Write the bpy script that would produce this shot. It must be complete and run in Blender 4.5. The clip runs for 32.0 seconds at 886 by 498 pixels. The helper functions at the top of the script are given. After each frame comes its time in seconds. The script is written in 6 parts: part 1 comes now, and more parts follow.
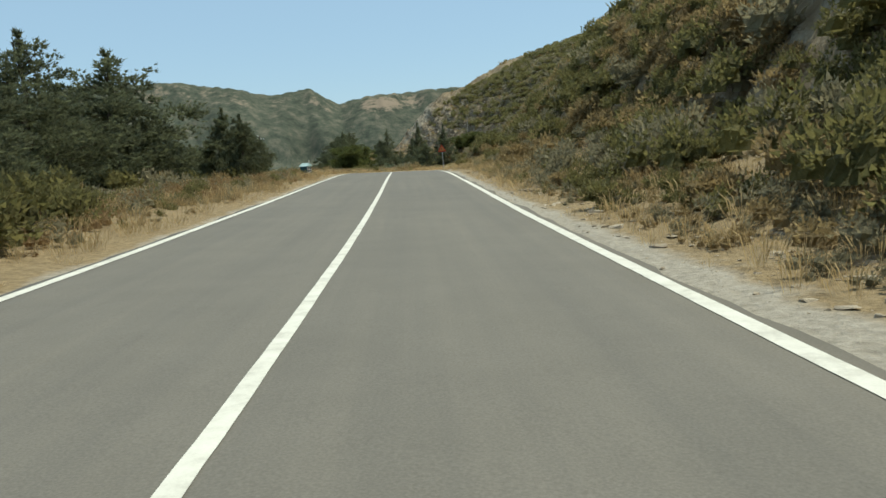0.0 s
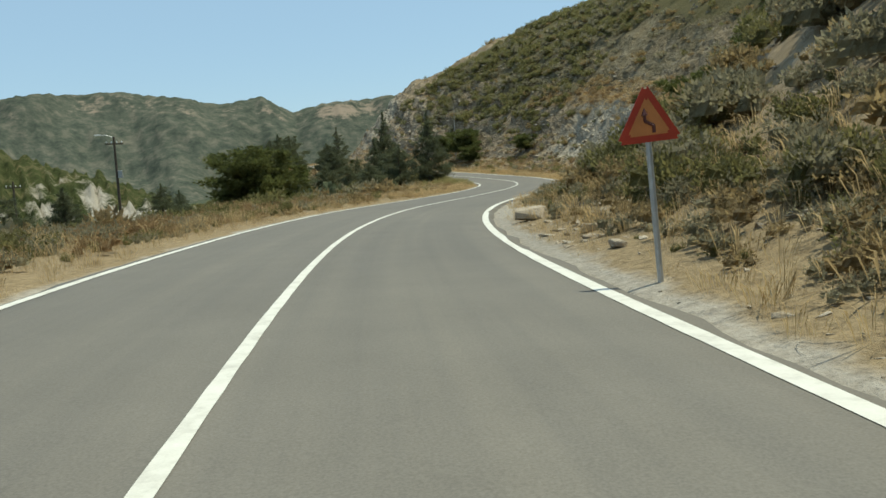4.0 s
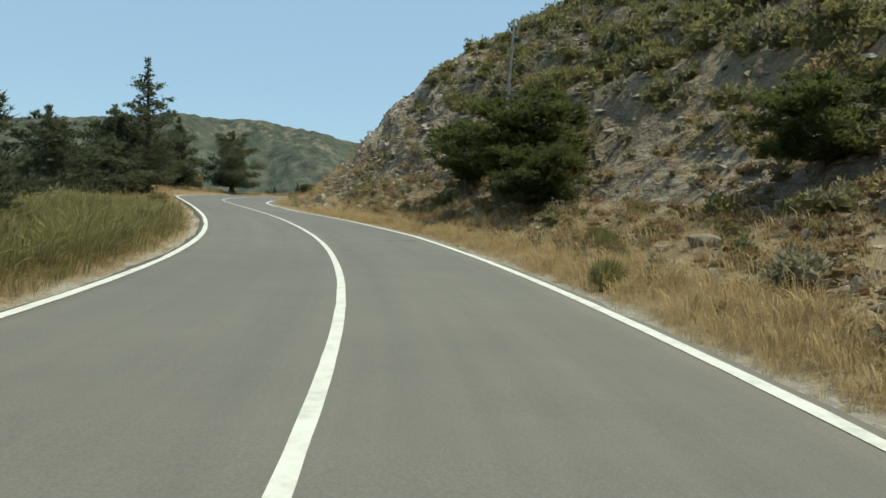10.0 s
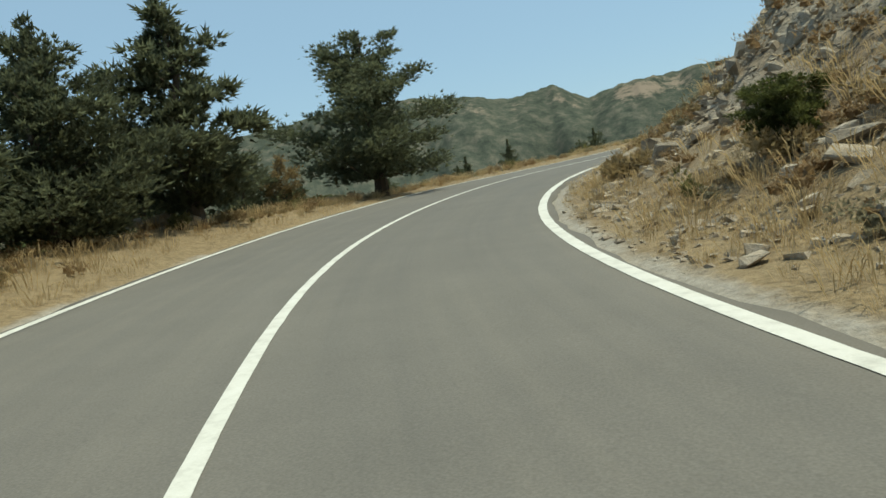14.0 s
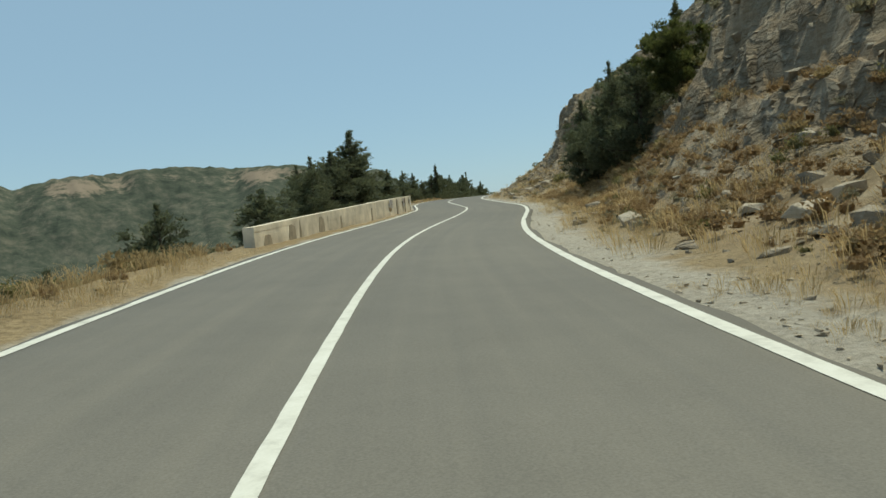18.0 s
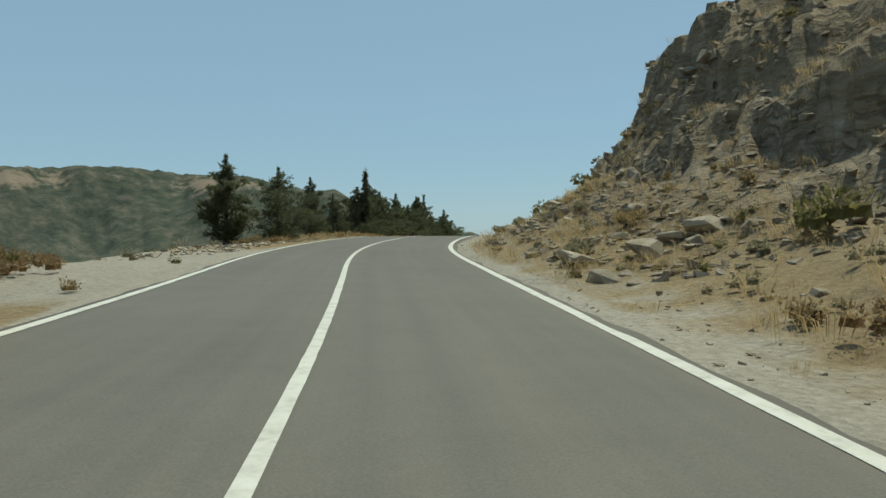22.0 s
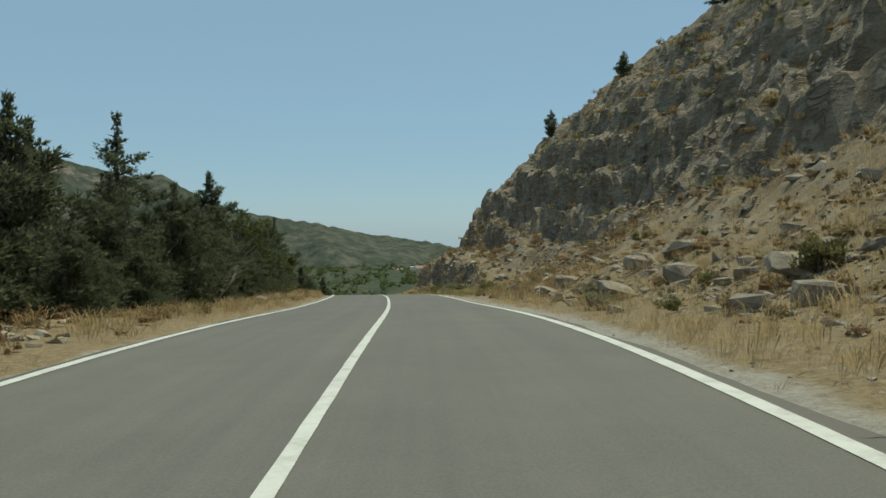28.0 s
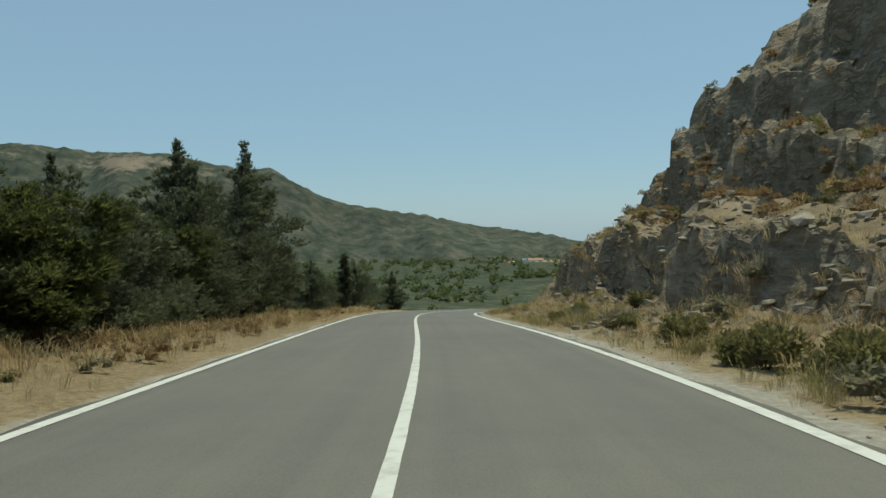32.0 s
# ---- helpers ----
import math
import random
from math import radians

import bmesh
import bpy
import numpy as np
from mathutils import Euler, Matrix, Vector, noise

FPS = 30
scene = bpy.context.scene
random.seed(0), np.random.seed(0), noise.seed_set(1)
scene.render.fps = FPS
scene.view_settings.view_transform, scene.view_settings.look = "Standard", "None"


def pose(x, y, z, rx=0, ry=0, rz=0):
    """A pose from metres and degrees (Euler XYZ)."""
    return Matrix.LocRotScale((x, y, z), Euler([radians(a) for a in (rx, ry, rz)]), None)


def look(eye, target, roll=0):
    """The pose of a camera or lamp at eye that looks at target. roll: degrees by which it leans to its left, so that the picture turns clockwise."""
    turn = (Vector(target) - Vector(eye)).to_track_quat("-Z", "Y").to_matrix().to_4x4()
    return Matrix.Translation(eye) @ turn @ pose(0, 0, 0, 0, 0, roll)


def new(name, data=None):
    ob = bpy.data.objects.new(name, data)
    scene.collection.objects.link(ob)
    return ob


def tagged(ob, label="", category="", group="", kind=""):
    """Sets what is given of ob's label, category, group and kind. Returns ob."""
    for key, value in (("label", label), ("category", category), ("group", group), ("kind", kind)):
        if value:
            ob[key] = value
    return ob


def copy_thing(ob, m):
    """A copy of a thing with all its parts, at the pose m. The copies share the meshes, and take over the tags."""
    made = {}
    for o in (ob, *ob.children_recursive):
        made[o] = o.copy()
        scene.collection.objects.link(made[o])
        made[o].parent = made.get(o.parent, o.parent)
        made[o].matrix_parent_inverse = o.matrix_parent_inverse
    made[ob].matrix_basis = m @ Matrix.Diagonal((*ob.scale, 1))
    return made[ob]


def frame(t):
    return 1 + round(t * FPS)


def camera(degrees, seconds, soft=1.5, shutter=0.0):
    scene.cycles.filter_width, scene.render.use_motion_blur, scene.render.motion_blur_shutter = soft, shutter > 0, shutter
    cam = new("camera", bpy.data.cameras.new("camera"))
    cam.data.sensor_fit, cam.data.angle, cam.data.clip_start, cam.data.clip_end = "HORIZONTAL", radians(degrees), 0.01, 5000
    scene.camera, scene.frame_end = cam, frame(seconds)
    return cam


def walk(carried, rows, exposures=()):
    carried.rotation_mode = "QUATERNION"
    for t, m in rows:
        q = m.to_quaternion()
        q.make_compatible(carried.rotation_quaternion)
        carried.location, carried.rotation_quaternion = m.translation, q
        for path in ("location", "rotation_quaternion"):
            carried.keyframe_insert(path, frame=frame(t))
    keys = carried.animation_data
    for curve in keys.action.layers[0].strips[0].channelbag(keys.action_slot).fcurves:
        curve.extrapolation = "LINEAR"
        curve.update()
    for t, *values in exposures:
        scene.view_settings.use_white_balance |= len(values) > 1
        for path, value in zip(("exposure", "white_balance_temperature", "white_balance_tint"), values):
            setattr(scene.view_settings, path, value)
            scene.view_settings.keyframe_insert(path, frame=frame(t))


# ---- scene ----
# seconds, stops, kelvin, tint
LOOKS = [(0.0, 0.28, 6750, -2), (5.0, 0.28, 6750, -3), (10.0, 0.28, 6650, -4), (15.0, 0.16, 6800, -5), (19.0, -0.03, 6850, -6), (24.0, -0.17, 6700, -7), (29.0, -0.19, 6700, -7), (32.0, -0.15, 6650, -7)]
cam = camera(59.41, 32.0)
PATH = [
    (0.0, (1.018, 0.081, 1.204), (0.367, 9.973, -0.113), -3.202),
    (0.5, (0.390, 6.601, 1.094), (0.164, 16.523, -0.137), -4.957),
    (1.0, (-0.323, 13.114, 1.033), (-0.416, 23.048, -0.107), -4.620),
    (1.5, (-1.021, 19.637, 1.007), (-1.280, 29.585, 0.014), -3.136),
    (2.0, (-1.679, 26.183, 0.998), (-1.971, 36.116, -0.113), -3.195),
    (2.5, (-2.464, 32.740, 0.999), (-2.801, 42.657, -0.247), -1.919),
    (3.0, (-3.286, 39.311, 0.990), (-3.744, 49.211, -0.340), -2.154),
    (3.5, (-3.988, 45.921, 0.930), (-4.364, 55.832, -0.349), -3.221),
    (5.5, (-5.801, 72.671, 0.173), (-5.171, 82.607, -0.762), -5.442),
    (6.0, (-5.393, 79.472, -0.025), (-4.293, 89.393, -0.640), -5.669),
    (6.5, (-4.274, 86.238, -0.242), (-2.064, 95.968, -0.904), -4.783),
    (7.0, (-2.705, 93.024, -0.476), (-0.309, 102.716, -1.045), -4.061),
    (7.5, (-1.186, 99.891, -0.689), (1.239, 109.579, -1.202), -2.525),
    (8.0, (0.178, 106.822, -0.871), (2.068, 116.630, -1.341), 0.456),
    (8.5, (1.220, 113.824, -1.016), (2.371, 123.754, -1.264), 2.274),
    (9.0, (1.540, 120.879, -1.134), (1.890, 130.861, -1.613), 3.796),
    (9.5, (1.343, 127.886, -1.210), (0.521, 137.843, -1.637), 3.410),
    (10.0, (0.313, 134.767, -1.221), (-1.488, 144.593, -1.687), 2.866),
    (10.5, (-1.354, 141.436, -1.172), (-3.780, 151.120, -1.737), 1.073),
    (11.0, (-3.565, 147.884, -1.077), (-6.606, 157.411, -1.148), 1.353),
    (11.5, (-6.164, 154.171, -0.939), (-9.474, 163.607, -1.018), 0.726),
    (12.0, (-9.251, 160.188, -0.774), (-13.182, 169.361, -1.413), -1.004),
    (12.5, (-12.315, 166.078, -0.586), (-16.789, 174.994, -1.278), -2.138),
    (13.0, (-15.641, 171.827, -0.406), (-20.132, 180.746, -0.942), -4.870),
    (13.5, (-18.943, 177.402, -0.242), (-23.349, 186.316, -1.305), -8.776),
    (14.0, (-22.209, 182.982, -0.074), (-26.154, 192.129, -0.962), -9.626),
    (14.5, (-25.125, 188.429, 0.077), (-27.920, 198.017, -0.430), -7.570),
    (15.0, (-27.391, 194.098, 0.224), (-29.208, 203.905, -0.503), -7.252),
    (15.5, (-28.855, 199.817, 0.395), (-29.677, 209.733, -0.601), -6.419),
    (17.5, (-29.455, 222.509, 0.848), (-26.743, 232.120, 0.314), -4.276),
    (18.0, (-28.162, 228.256, 0.960), (-25.216, 237.801, 0.509), -5.282),
    (18.5, (-26.508, 233.980, 1.107), (-23.225, 243.421, 0.822), -3.869),
    (19.0, (-24.713, 239.721, 1.275), (-21.165, 249.065, 0.955), -4.789),
    (19.5, (-22.845, 245.474, 1.447), (-18.899, 254.655, 1.089), -4.826),
    (20.0, (-20.692, 251.150, 1.614), (-16.422, 260.193, 1.563), -3.262),
    (20.5, (-18.484, 256.838, 1.799), (-14.383, 265.958, 1.725), -2.112),
    (21.0, (-16.188, 262.504, 2.015), (-12.024, 271.595, 2.071), -1.353),
    (21.5, (-13.791, 268.095, 2.226), (-10.028, 277.359, 2.382), 0.107),
    (22.0, (-11.645, 273.758, 2.410), (-8.154, 283.128, 2.311), -0.027),
    (22.5, (-9.802, 279.473, 2.568), (-6.938, 289.053, 2.504), 0.385),
    (23.0, (-8.146, 285.188, 2.754), (-5.184, 294.737, 2.551), -2.462),
    (23.5, (-6.641, 290.910, 2.966), (-3.575, 300.425, 2.681), -3.681),
    (24.0, (-4.992, 296.543, 3.176), (-1.480, 305.906, 3.170), -1.550),
    (24.5, (-3.100, 302.029, 3.383), (0.779, 311.245, 3.488), -1.991),
    (25.0, (-0.778, 307.275, 3.611), (3.772, 316.180, 3.647), -1.958),
    (25.5, (1.840, 312.339, 3.821), (6.661, 321.099, 3.677), -2.529),
    (27.5, (13.423, 332.234, 3.887), (18.939, 340.568, 3.559), -0.169),
    (28.0, (16.390, 337.307, 3.850), (21.628, 345.822, 3.624), -0.118),
    (28.5, (19.394, 342.392, 3.746), (24.397, 351.048, 3.520), -0.741),
    (29.0, (22.303, 347.540, 3.507), (27.117, 356.299, 3.181), -1.021),
    (29.5, (25.081, 352.741, 3.147), (29.622, 361.639, 2.700), -0.495),
    (30.0, (27.856, 357.901, 2.731), (32.480, 366.723, 1.839), -0.803),
    (30.5, (30.604, 363.086, 2.320), (35.172, 371.956, 1.641), -0.027),
    (31.0, (33.278, 368.321, 1.936), (37.818, 377.227, 1.672), -0.471),
    (31.5, (35.904, 373.598, 1.566), (40.129, 382.654, 1.195), -0.297),
    (32.0, (38.370, 378.965, 1.184), (42.343, 388.138, 0.882), -0.764),
]
walk(cam, [(t, look(eye, target, roll)) for t, eye, target, roll in PATH], LOOKS)

# ---- the road's line: headings and slopes every 8 m, banking every 24 m ----
HEAD = [0.07295, 0.08689, 0.10108, 0.10546, 0.10616, 0.11231, 0.10719, 0.11637, 0.11572, 0.08180, 0.00524, -0.11031,
        -0.22839, -0.24924, -0.23024, -0.18082, -0.05740, 0.06919, 0.20410, 0.28547, 0.36668, 0.44451, 0.51373, 0.56528,
        0.57068, 0.54827, 0.39625, 0.20500, 0.06015, -0.06013, -0.19534, -0.25915, -0.28347, -0.33542, -0.40371, -0.44753,
        -0.38280, -0.28096, -0.26305, -0.24783, -0.30046, -0.42312, -0.50824, -0.53337, -0.56264, -0.56009, -0.52987, -0.51561,
        -0.49873, -0.48513, -0.47605, -0.45638, -0.40972, -0.38333, -0.36791, -0.36615, -0.38016, -0.41664, -0.48173, -0.56602]
SLOPE = [-0.03317, -0.02174, -0.01043, -0.00426, -0.00130, -0.00013, -0.00314, -0.01543, -0.02846, -0.03320, -0.03027, -0.02884,
        -0.03541, -0.03199, -0.02737, -0.02042, -0.01732, -0.00913, 0.00279, 0.01119, 0.01933, 0.02481, 0.03031, 0.02743,
        0.02858, 0.02486, 0.02255, 0.03126, 0.02318, 0.00856, 0.01613, 0.02581, 0.02993, 0.02777, 0.02776, 0.03550,
        0.03500, 0.02341, 0.03141, 0.03664, 0.03312, 0.04118, 0.03235, -0.00146, -0.01045, -0.00199, -0.01697, -0.05406,
        -0.07314, -0.06943, -0.06177, -0.06307, -0.07413, -0.08432, -0.09103, -0.09383, -0.09491, -0.09648, -0.09974, -0.10487]
BANK = [0.0118, 0.0236, 0.0093, 0.0307, 0.0130, 0.0078, 0.0004, -0.0164, 0.0482, 0.0312, 0.0202, 0.0309,
        0.0392, 0.0015, -0.0048, -0.0141, -0.0096, 0.0024, 0.0076, 0.0142, 0.0134, 0.0107]
WL, WR = 3.14, 3.27      # painted edge lines, left and right of the centre line
S_END = 524.0

# ---- world, sun, exposure ----
SUN_AZ, SUN_EL = radians(68), radians(68.5)      # azimuth from +y towards +x
world = bpy.data.worlds.new("sky")
scene.world = world
world.use_nodes = True
wn = world.node_tree.nodes
wl = world.node_tree.links
sky = wn.new("ShaderNodeTexSky")
sky.sky_type = "NISHITA"
sky.sun_disc = False
sky.sun_elevation, sky.sun_rotation = SUN_EL, SUN_AZ
sky.altitude, sky.air_density, sky.dust_density, sky.ozone_density = 50, 0.9, 0.35, 4.0
wn["Background"].inputs["Strength"].default_value = 0.10
haze = wn.new("ShaderNodeMix")                 # thin summer haze over the whole sky
haze.data_type = "RGBA"
haze.inputs["Factor"].default_value, haze.inputs["B"].default_value = 0.62, (3.75, 5.3, 7.35, 1)
wl.new(sky.outputs[0], haze.inputs["A"])
wl.new(haze.outputs["Result"], wn["Background"].inputs["Color"])
sun_data = bpy.data.lights.new("sun", "SUN")
sun_data.energy, sun_data.angle, sun_data.color = 3.6, radians(0.53), (1.0, 0.94, 0.84)
sun = new("sun", sun_data)
sun_dir = Vector((math.sin(SUN_AZ) * math.cos(SUN_EL), math.cos(SUN_AZ) * math.cos(SUN_EL), math.sin(SUN_EL)))
sun.matrix_world = look(sun_dir * 200, (0, 0, 0))


# ---- materials ----
def material(name, rough=0.9, spec=0.3):
    m = bpy.data.materials.new(name)
    m.use_nodes = True
    b = m.node_tree.nodes["Principled BSDF"]
    b.inputs["Roughness"].default_value = rough
    b.inputs["Specular IOR Level"].default_value = spec
    return m, m.node_tree.nodes, m.node_tree.links, b


def add_noise(n, l, coord, scale, detail=5, rough=0.6, stretch=None):
    t = n.new("ShaderNodeTexNoise")
    t.inputs["Scale"].default_value, t.inputs["Detail"].default_value, t.inputs["Roughness"].default_value = scale, detail, rough
    if stretch:
        mp = n.new("ShaderNodeMapping")
        mp.inputs["Scale"].default_value = stretch
        l.new(coord, mp.inputs["Vector"])
        coord = mp.outputs[0]
    l.new(coord, t.inputs["Vector"])
    return t.outputs["Fac"]


def ramp(n, l, fac, stops):
    r = n.new("ShaderNodeValToRGB")
    e = r.color_ramp.elements
    while len(e) < len(stops):
        e.new(0.5)
    for k, (p, c) in zip(e, stops):
        k.position = p
        k.color = (*c, 1) if len(c) == 3 else c
    l.new(fac, r.inputs["Fac"])
    return r.outputs["Color"]


def mixc(n, l, fac, a, b, mode="MIX"):
    m = n.new("ShaderNodeMix")
    m.data_type, m.blend_type = "RGBA", mode
    for sock, v in ((m.inputs["Factor"], fac), (m.inputs["A"], a), (m.inputs["B"], b)):
        if isinstance(v, (int, float)):
            sock.default_value = v
        elif isinstance(v, tuple):
            sock.default_value = (*v, 1)
        else:
            l.new(v, sock)
    return m.outputs["Result"]


def calc(n, l, op, a, b=0.0, clamp=False):
    m = n.new("ShaderNodeMath")
    m.operation, m.use_clamp = op, clamp
    for sock, v in zip(m.inputs, (a, b)):
        if isinstance(v, (int, float)):
            sock.default_value = v
        else:
            l.new(v, sock)
    return m.outputs[0]


def bump(n, l, b, height, strength=0.5, dist=0.05):
    k = n.new("ShaderNodeBump")
    k.inputs["Strength"].default_value, k.inputs["Distance"].default_value = strength, dist
    l.new(height, k.inputs["Height"])
    l.new(k.outputs[0], b.inputs["Normal"])


def plain(name, color, rough=0.8, spec=0.3, vary=0.15, scale=6, metal=0.0):
    """A paint or plain stuff with soft stains and fine grain."""
    m, n, l, b = material(name, rough, spec)
    g = n.new("ShaderNodeNewGeometry").outputs["Position"]
    big, fine = add_noise(n, l, g, scale), add_noise(n, l, g, scale * 12, 3)
    lo = tuple(c * (1 - vary) for c in color)
    hi = tuple(min(1, c * (1 + vary)) for c in color)
    c = ramp(n, l, big, [(0.3, lo), (0.7, hi)])
    c = mixc(n, l, calc(n, l, "MULTIPLY", fine, vary), c, tuple(x * 0.6 for x in color))
    l.new(c, b.inputs["Base Color"])
    b.inputs["Metallic"].default_value = metal
    bump(n, l, b, fine, 0.15, 0.01)
    return m


def leafy(name, dark, light, brown=None, by="Random Per Island", rough=0.65):
    """Foliage: each leaf spray takes its own tone, and so does each plant."""
    m, n, l, b = material(name, rough, 0.25)
    geo = n.new("ShaderNodeNewGeometry")
    isl = geo.outputs["Random Per Island"]
    obj = n.new("ShaderNodeObjectInfo").outputs["Random"]
    sprig, tuft = add_noise(n, l, geo.outputs["Position"], 26, 4, 0.7), add_noise(n, l, geo.outputs["Position"], 5, 4, 0.65)
    f = calc(n, l, "ADD", calc(n, l, "MULTIPLY", isl, 0.42), calc(n, l, "MULTIPLY", obj, 0.16))
    f = calc(n, l, "ADD", f, calc(n, l, "MULTIPLY", calc(n, l, "SUBTRACT", sprig, 0.3), 0.75))
    f = calc(n, l, "ADD", f, calc(n, l, "MULTIPLY", calc(n, l, "SUBTRACT", tuft, 0.4), 0.5))
    bump(n, l, b, calc(n, l, "ADD", sprig, tuft), 1.0, 0.12)
    stops = [(0.05, dark), (0.8, light)]
    if brown:
        stops += [(0.97, brown)]
    c = ramp(n, l, f, stops)
    l.new(c, b.inputs["Base Color"])
    tr = n.new("ShaderNodeBsdfTranslucent")
    l.new(c, tr.inputs["Color"])
    mx = n.new("ShaderNodeMixShader")
    mx.inputs[0].default_value = 0.44
    l.new(b.outputs[0], mx.inputs[1])
    l.new(tr.outputs[0], mx.inputs[2])
    l.new(mx.outputs[0], n["Material Output"].inputs["Surface"])
    return m


def make_ground():
    """Dry Mediterranean hillside: soil, straw, scrub and layered grey rock."""
    m, n, l, b = material("hillside_ground", 0.95, 0.15)
    pos = n.new("ShaderNodeNewGeometry")
    p, nz = pos.outputs["Position"], n.new("ShaderNodeSeparateXYZ")
    l.new(pos.outputs["Normal"], nz.inputs[0])
    big, mid, fine = add_noise(n, l, p, 0.08, 6), add_noise(n, l, p, 0.9, 6, 0.65), add_noise(n, l, p, 9, 6, 0.7)
    soil = ramp(n, l, mid, [(0.3, (0.17, 0.125, 0.075)), (0.5, (0.26, 0.20, 0.125)), (0.75, (0.36, 0.305, 0.225))])
    straw = ramp(n, l, fine, [(0.3, (0.15, 0.11, 0.062)), (0.6, (0.30, 0.23, 0.135))])
    scrub = ramp(n, l, fine, [(0.3, (0.05, 0.048, 0.02)), (0.7, (0.14, 0.115, 0.05))])
    gravel = ramp(n, l, fine, [(0.3, (0.24, 0.215, 0.175)), (0.7, (0.42, 0.385, 0.325))])
    strata = add_noise(n, l, p, 1.0, 7, 0.72, (0.42, 0.42, 2.0))
    thin = add_noise(n, l, p, 1.0, 5, 0.7, (1.1, 1.1, 5.5))
    strata = calc(n, l, "ADD", calc(n, l, "MULTIPLY", strata, 0.62), calc(n, l, "MULTIPLY", thin, 0.38))
    rock = ramp(n, l, strata, [(0.32, (0.10, 0.079, 0.053)), (0.45, (0.235, 0.193, 0.138)), (0.56, (0.34, 0.29, 0.217)), (0.68, (0.48, 0.42, 0.33))])
    rock = mixc(n, l, ramp(n, l, mid, [(0.42, (0, 0, 0)), (0.68, (0.75, 0.75, 0.75))]), rock, (0.24, 0.165, 0.095))
    vor, vm = n.new("ShaderNodeTexVoronoi"), n.new("ShaderNodeMapping")      # joints between the blocks
    vor.feature = "DISTANCE_TO_EDGE"
    vor.inputs["Scale"].default_value = 1.25
    vm.inputs["Scale"].default_value = (0.75, 0.75, 2.1)
    wob = n.new("ShaderNodeVectorMath")
    wob.operation = "MULTIPLY_ADD"
    tex = n.new("ShaderNodeTexNoise")
    tex.inputs["Scale"].default_value, tex.inputs["Detail"].default_value = 0.8, 4
    l.new(p, tex.inputs["Vector"])
    l.new(tex.outputs["Color"], wob.inputs[0])
    wob.inputs[1].default_value = (3.2, 3.2, 1.8)
    l.new(p, wob.inputs[2])
    l.new(wob.outputs[0], vm.inputs["Vector"])
    l.new(vm.outputs[0], vor.inputs["Vector"])
    joint = calc(n, l, "MULTIPLY", vor.outputs["Distance"], 5.0, True)
    broken = ramp(n, l, add_noise(n, l, p, 0.35, 5, 0.65), [(0.42, (0, 0, 0)), (0.6, (1, 1, 1))])
    joint = calc(n, l, "MAXIMUM", joint, calc(n, l, "SUBTRACT", 1.0, broken))
    rock = mixc(n, l, calc(n, l, "MULTIPLY", calc(n, l, "SUBTRACT", 1.0, joint), 0.5), rock, (0.06, 0.047, 0.032))
    marl = ramp(n, l, add_noise(n, l, p, 1.5, 8, 0.75, (1.0, 1.0, 1.25)), [(0.28, (0.10, 0.083, 0.060)), (0.42, (0.28, 0.245, 0.188)), (0.6, (0.43, 0.38, 0.295)), (0.8, (0.56, 0.50, 0.40))])
    marl = mixc(n, l, calc(n, l, "MULTIPLY", calc(n, l, "SUBTRACT", 1.0, joint), 0.3), marl, (0.09, 0.075, 0.055))
    masks = {}
    for key in ("rock", "straw", "gravel", "scrub", "marl", "wood"):
        a = n.new("ShaderNodeAttribute")
        a.attribute_name = key
        noisy = calc(n, l, "ADD", a.outputs["Fac"], calc(n, l, "MULTIPLY", calc(n, l, "SUBTRACT", mid, 0.5), 1.1))
        masks[key] = calc(n, l, "MULTIPLY", calc(n, l, "SUBTRACT", noisy, 0.35), 3.0, True)
    c = mixc(n, l, masks["straw"], soil, straw)
    c = mixc(n, l, masks["scrub"], c, scrub)
    c = mixc(n, l, masks["wood"], c, ramp(n, l, add_noise(n, l, p, 0.14, 8, 0.75), [(0.38, (0.030, 0.040, 0.024)), (0.52, (0.062, 0.072, 0.040)), (0.68, (0.135, 0.125, 0.070))]))
    c = mixc(n, l, calc(n, l, "MULTIPLY", masks["rock"], calc(n, l, "SUBTRACT", 1.0, calc(n, l, "MULTIPLY", masks["scrub"], 0.55))), c, rock)
    c = mixc(n, l, masks["marl"], c, marl)
    c = mixc(n, l, masks["gravel"], c, gravel)
    c = mixc(n, l, 0.35, c, ramp(n, l, big, [(0.3, (0.35, 0.33, 0.3)), (0.7, (0.62, 0.6, 0.55))]), "OVERLAY")
    l.new(c, b.inputs["Base Color"])
    blocks = calc(n, l, "MULTIPLY", joint, calc(n, l, "MAXIMUM", masks["rock"], masks["marl"]))
    h = calc(n, l, "ADD", calc(n, l, "ADD", calc(n, l, "MULTIPLY", calc(n, l, "MULTIPLY", strata, masks["rock"]), 0.9), calc(n, l, "MULTIPLY", blocks, 0.32)), calc(n, l, "ADD", calc(n, l, "MULTIPLY", mid, 0.5), calc(n, l, "MULTIPLY", fine, 0.14)))
    bump(n, l, b, h, 0.9, 0.35)
    return m


def across(n, l, uv):
    sep = n.new("ShaderNodeSeparateXYZ")
    l.new(uv, sep.inputs[0])
    return sep.outputs[0]


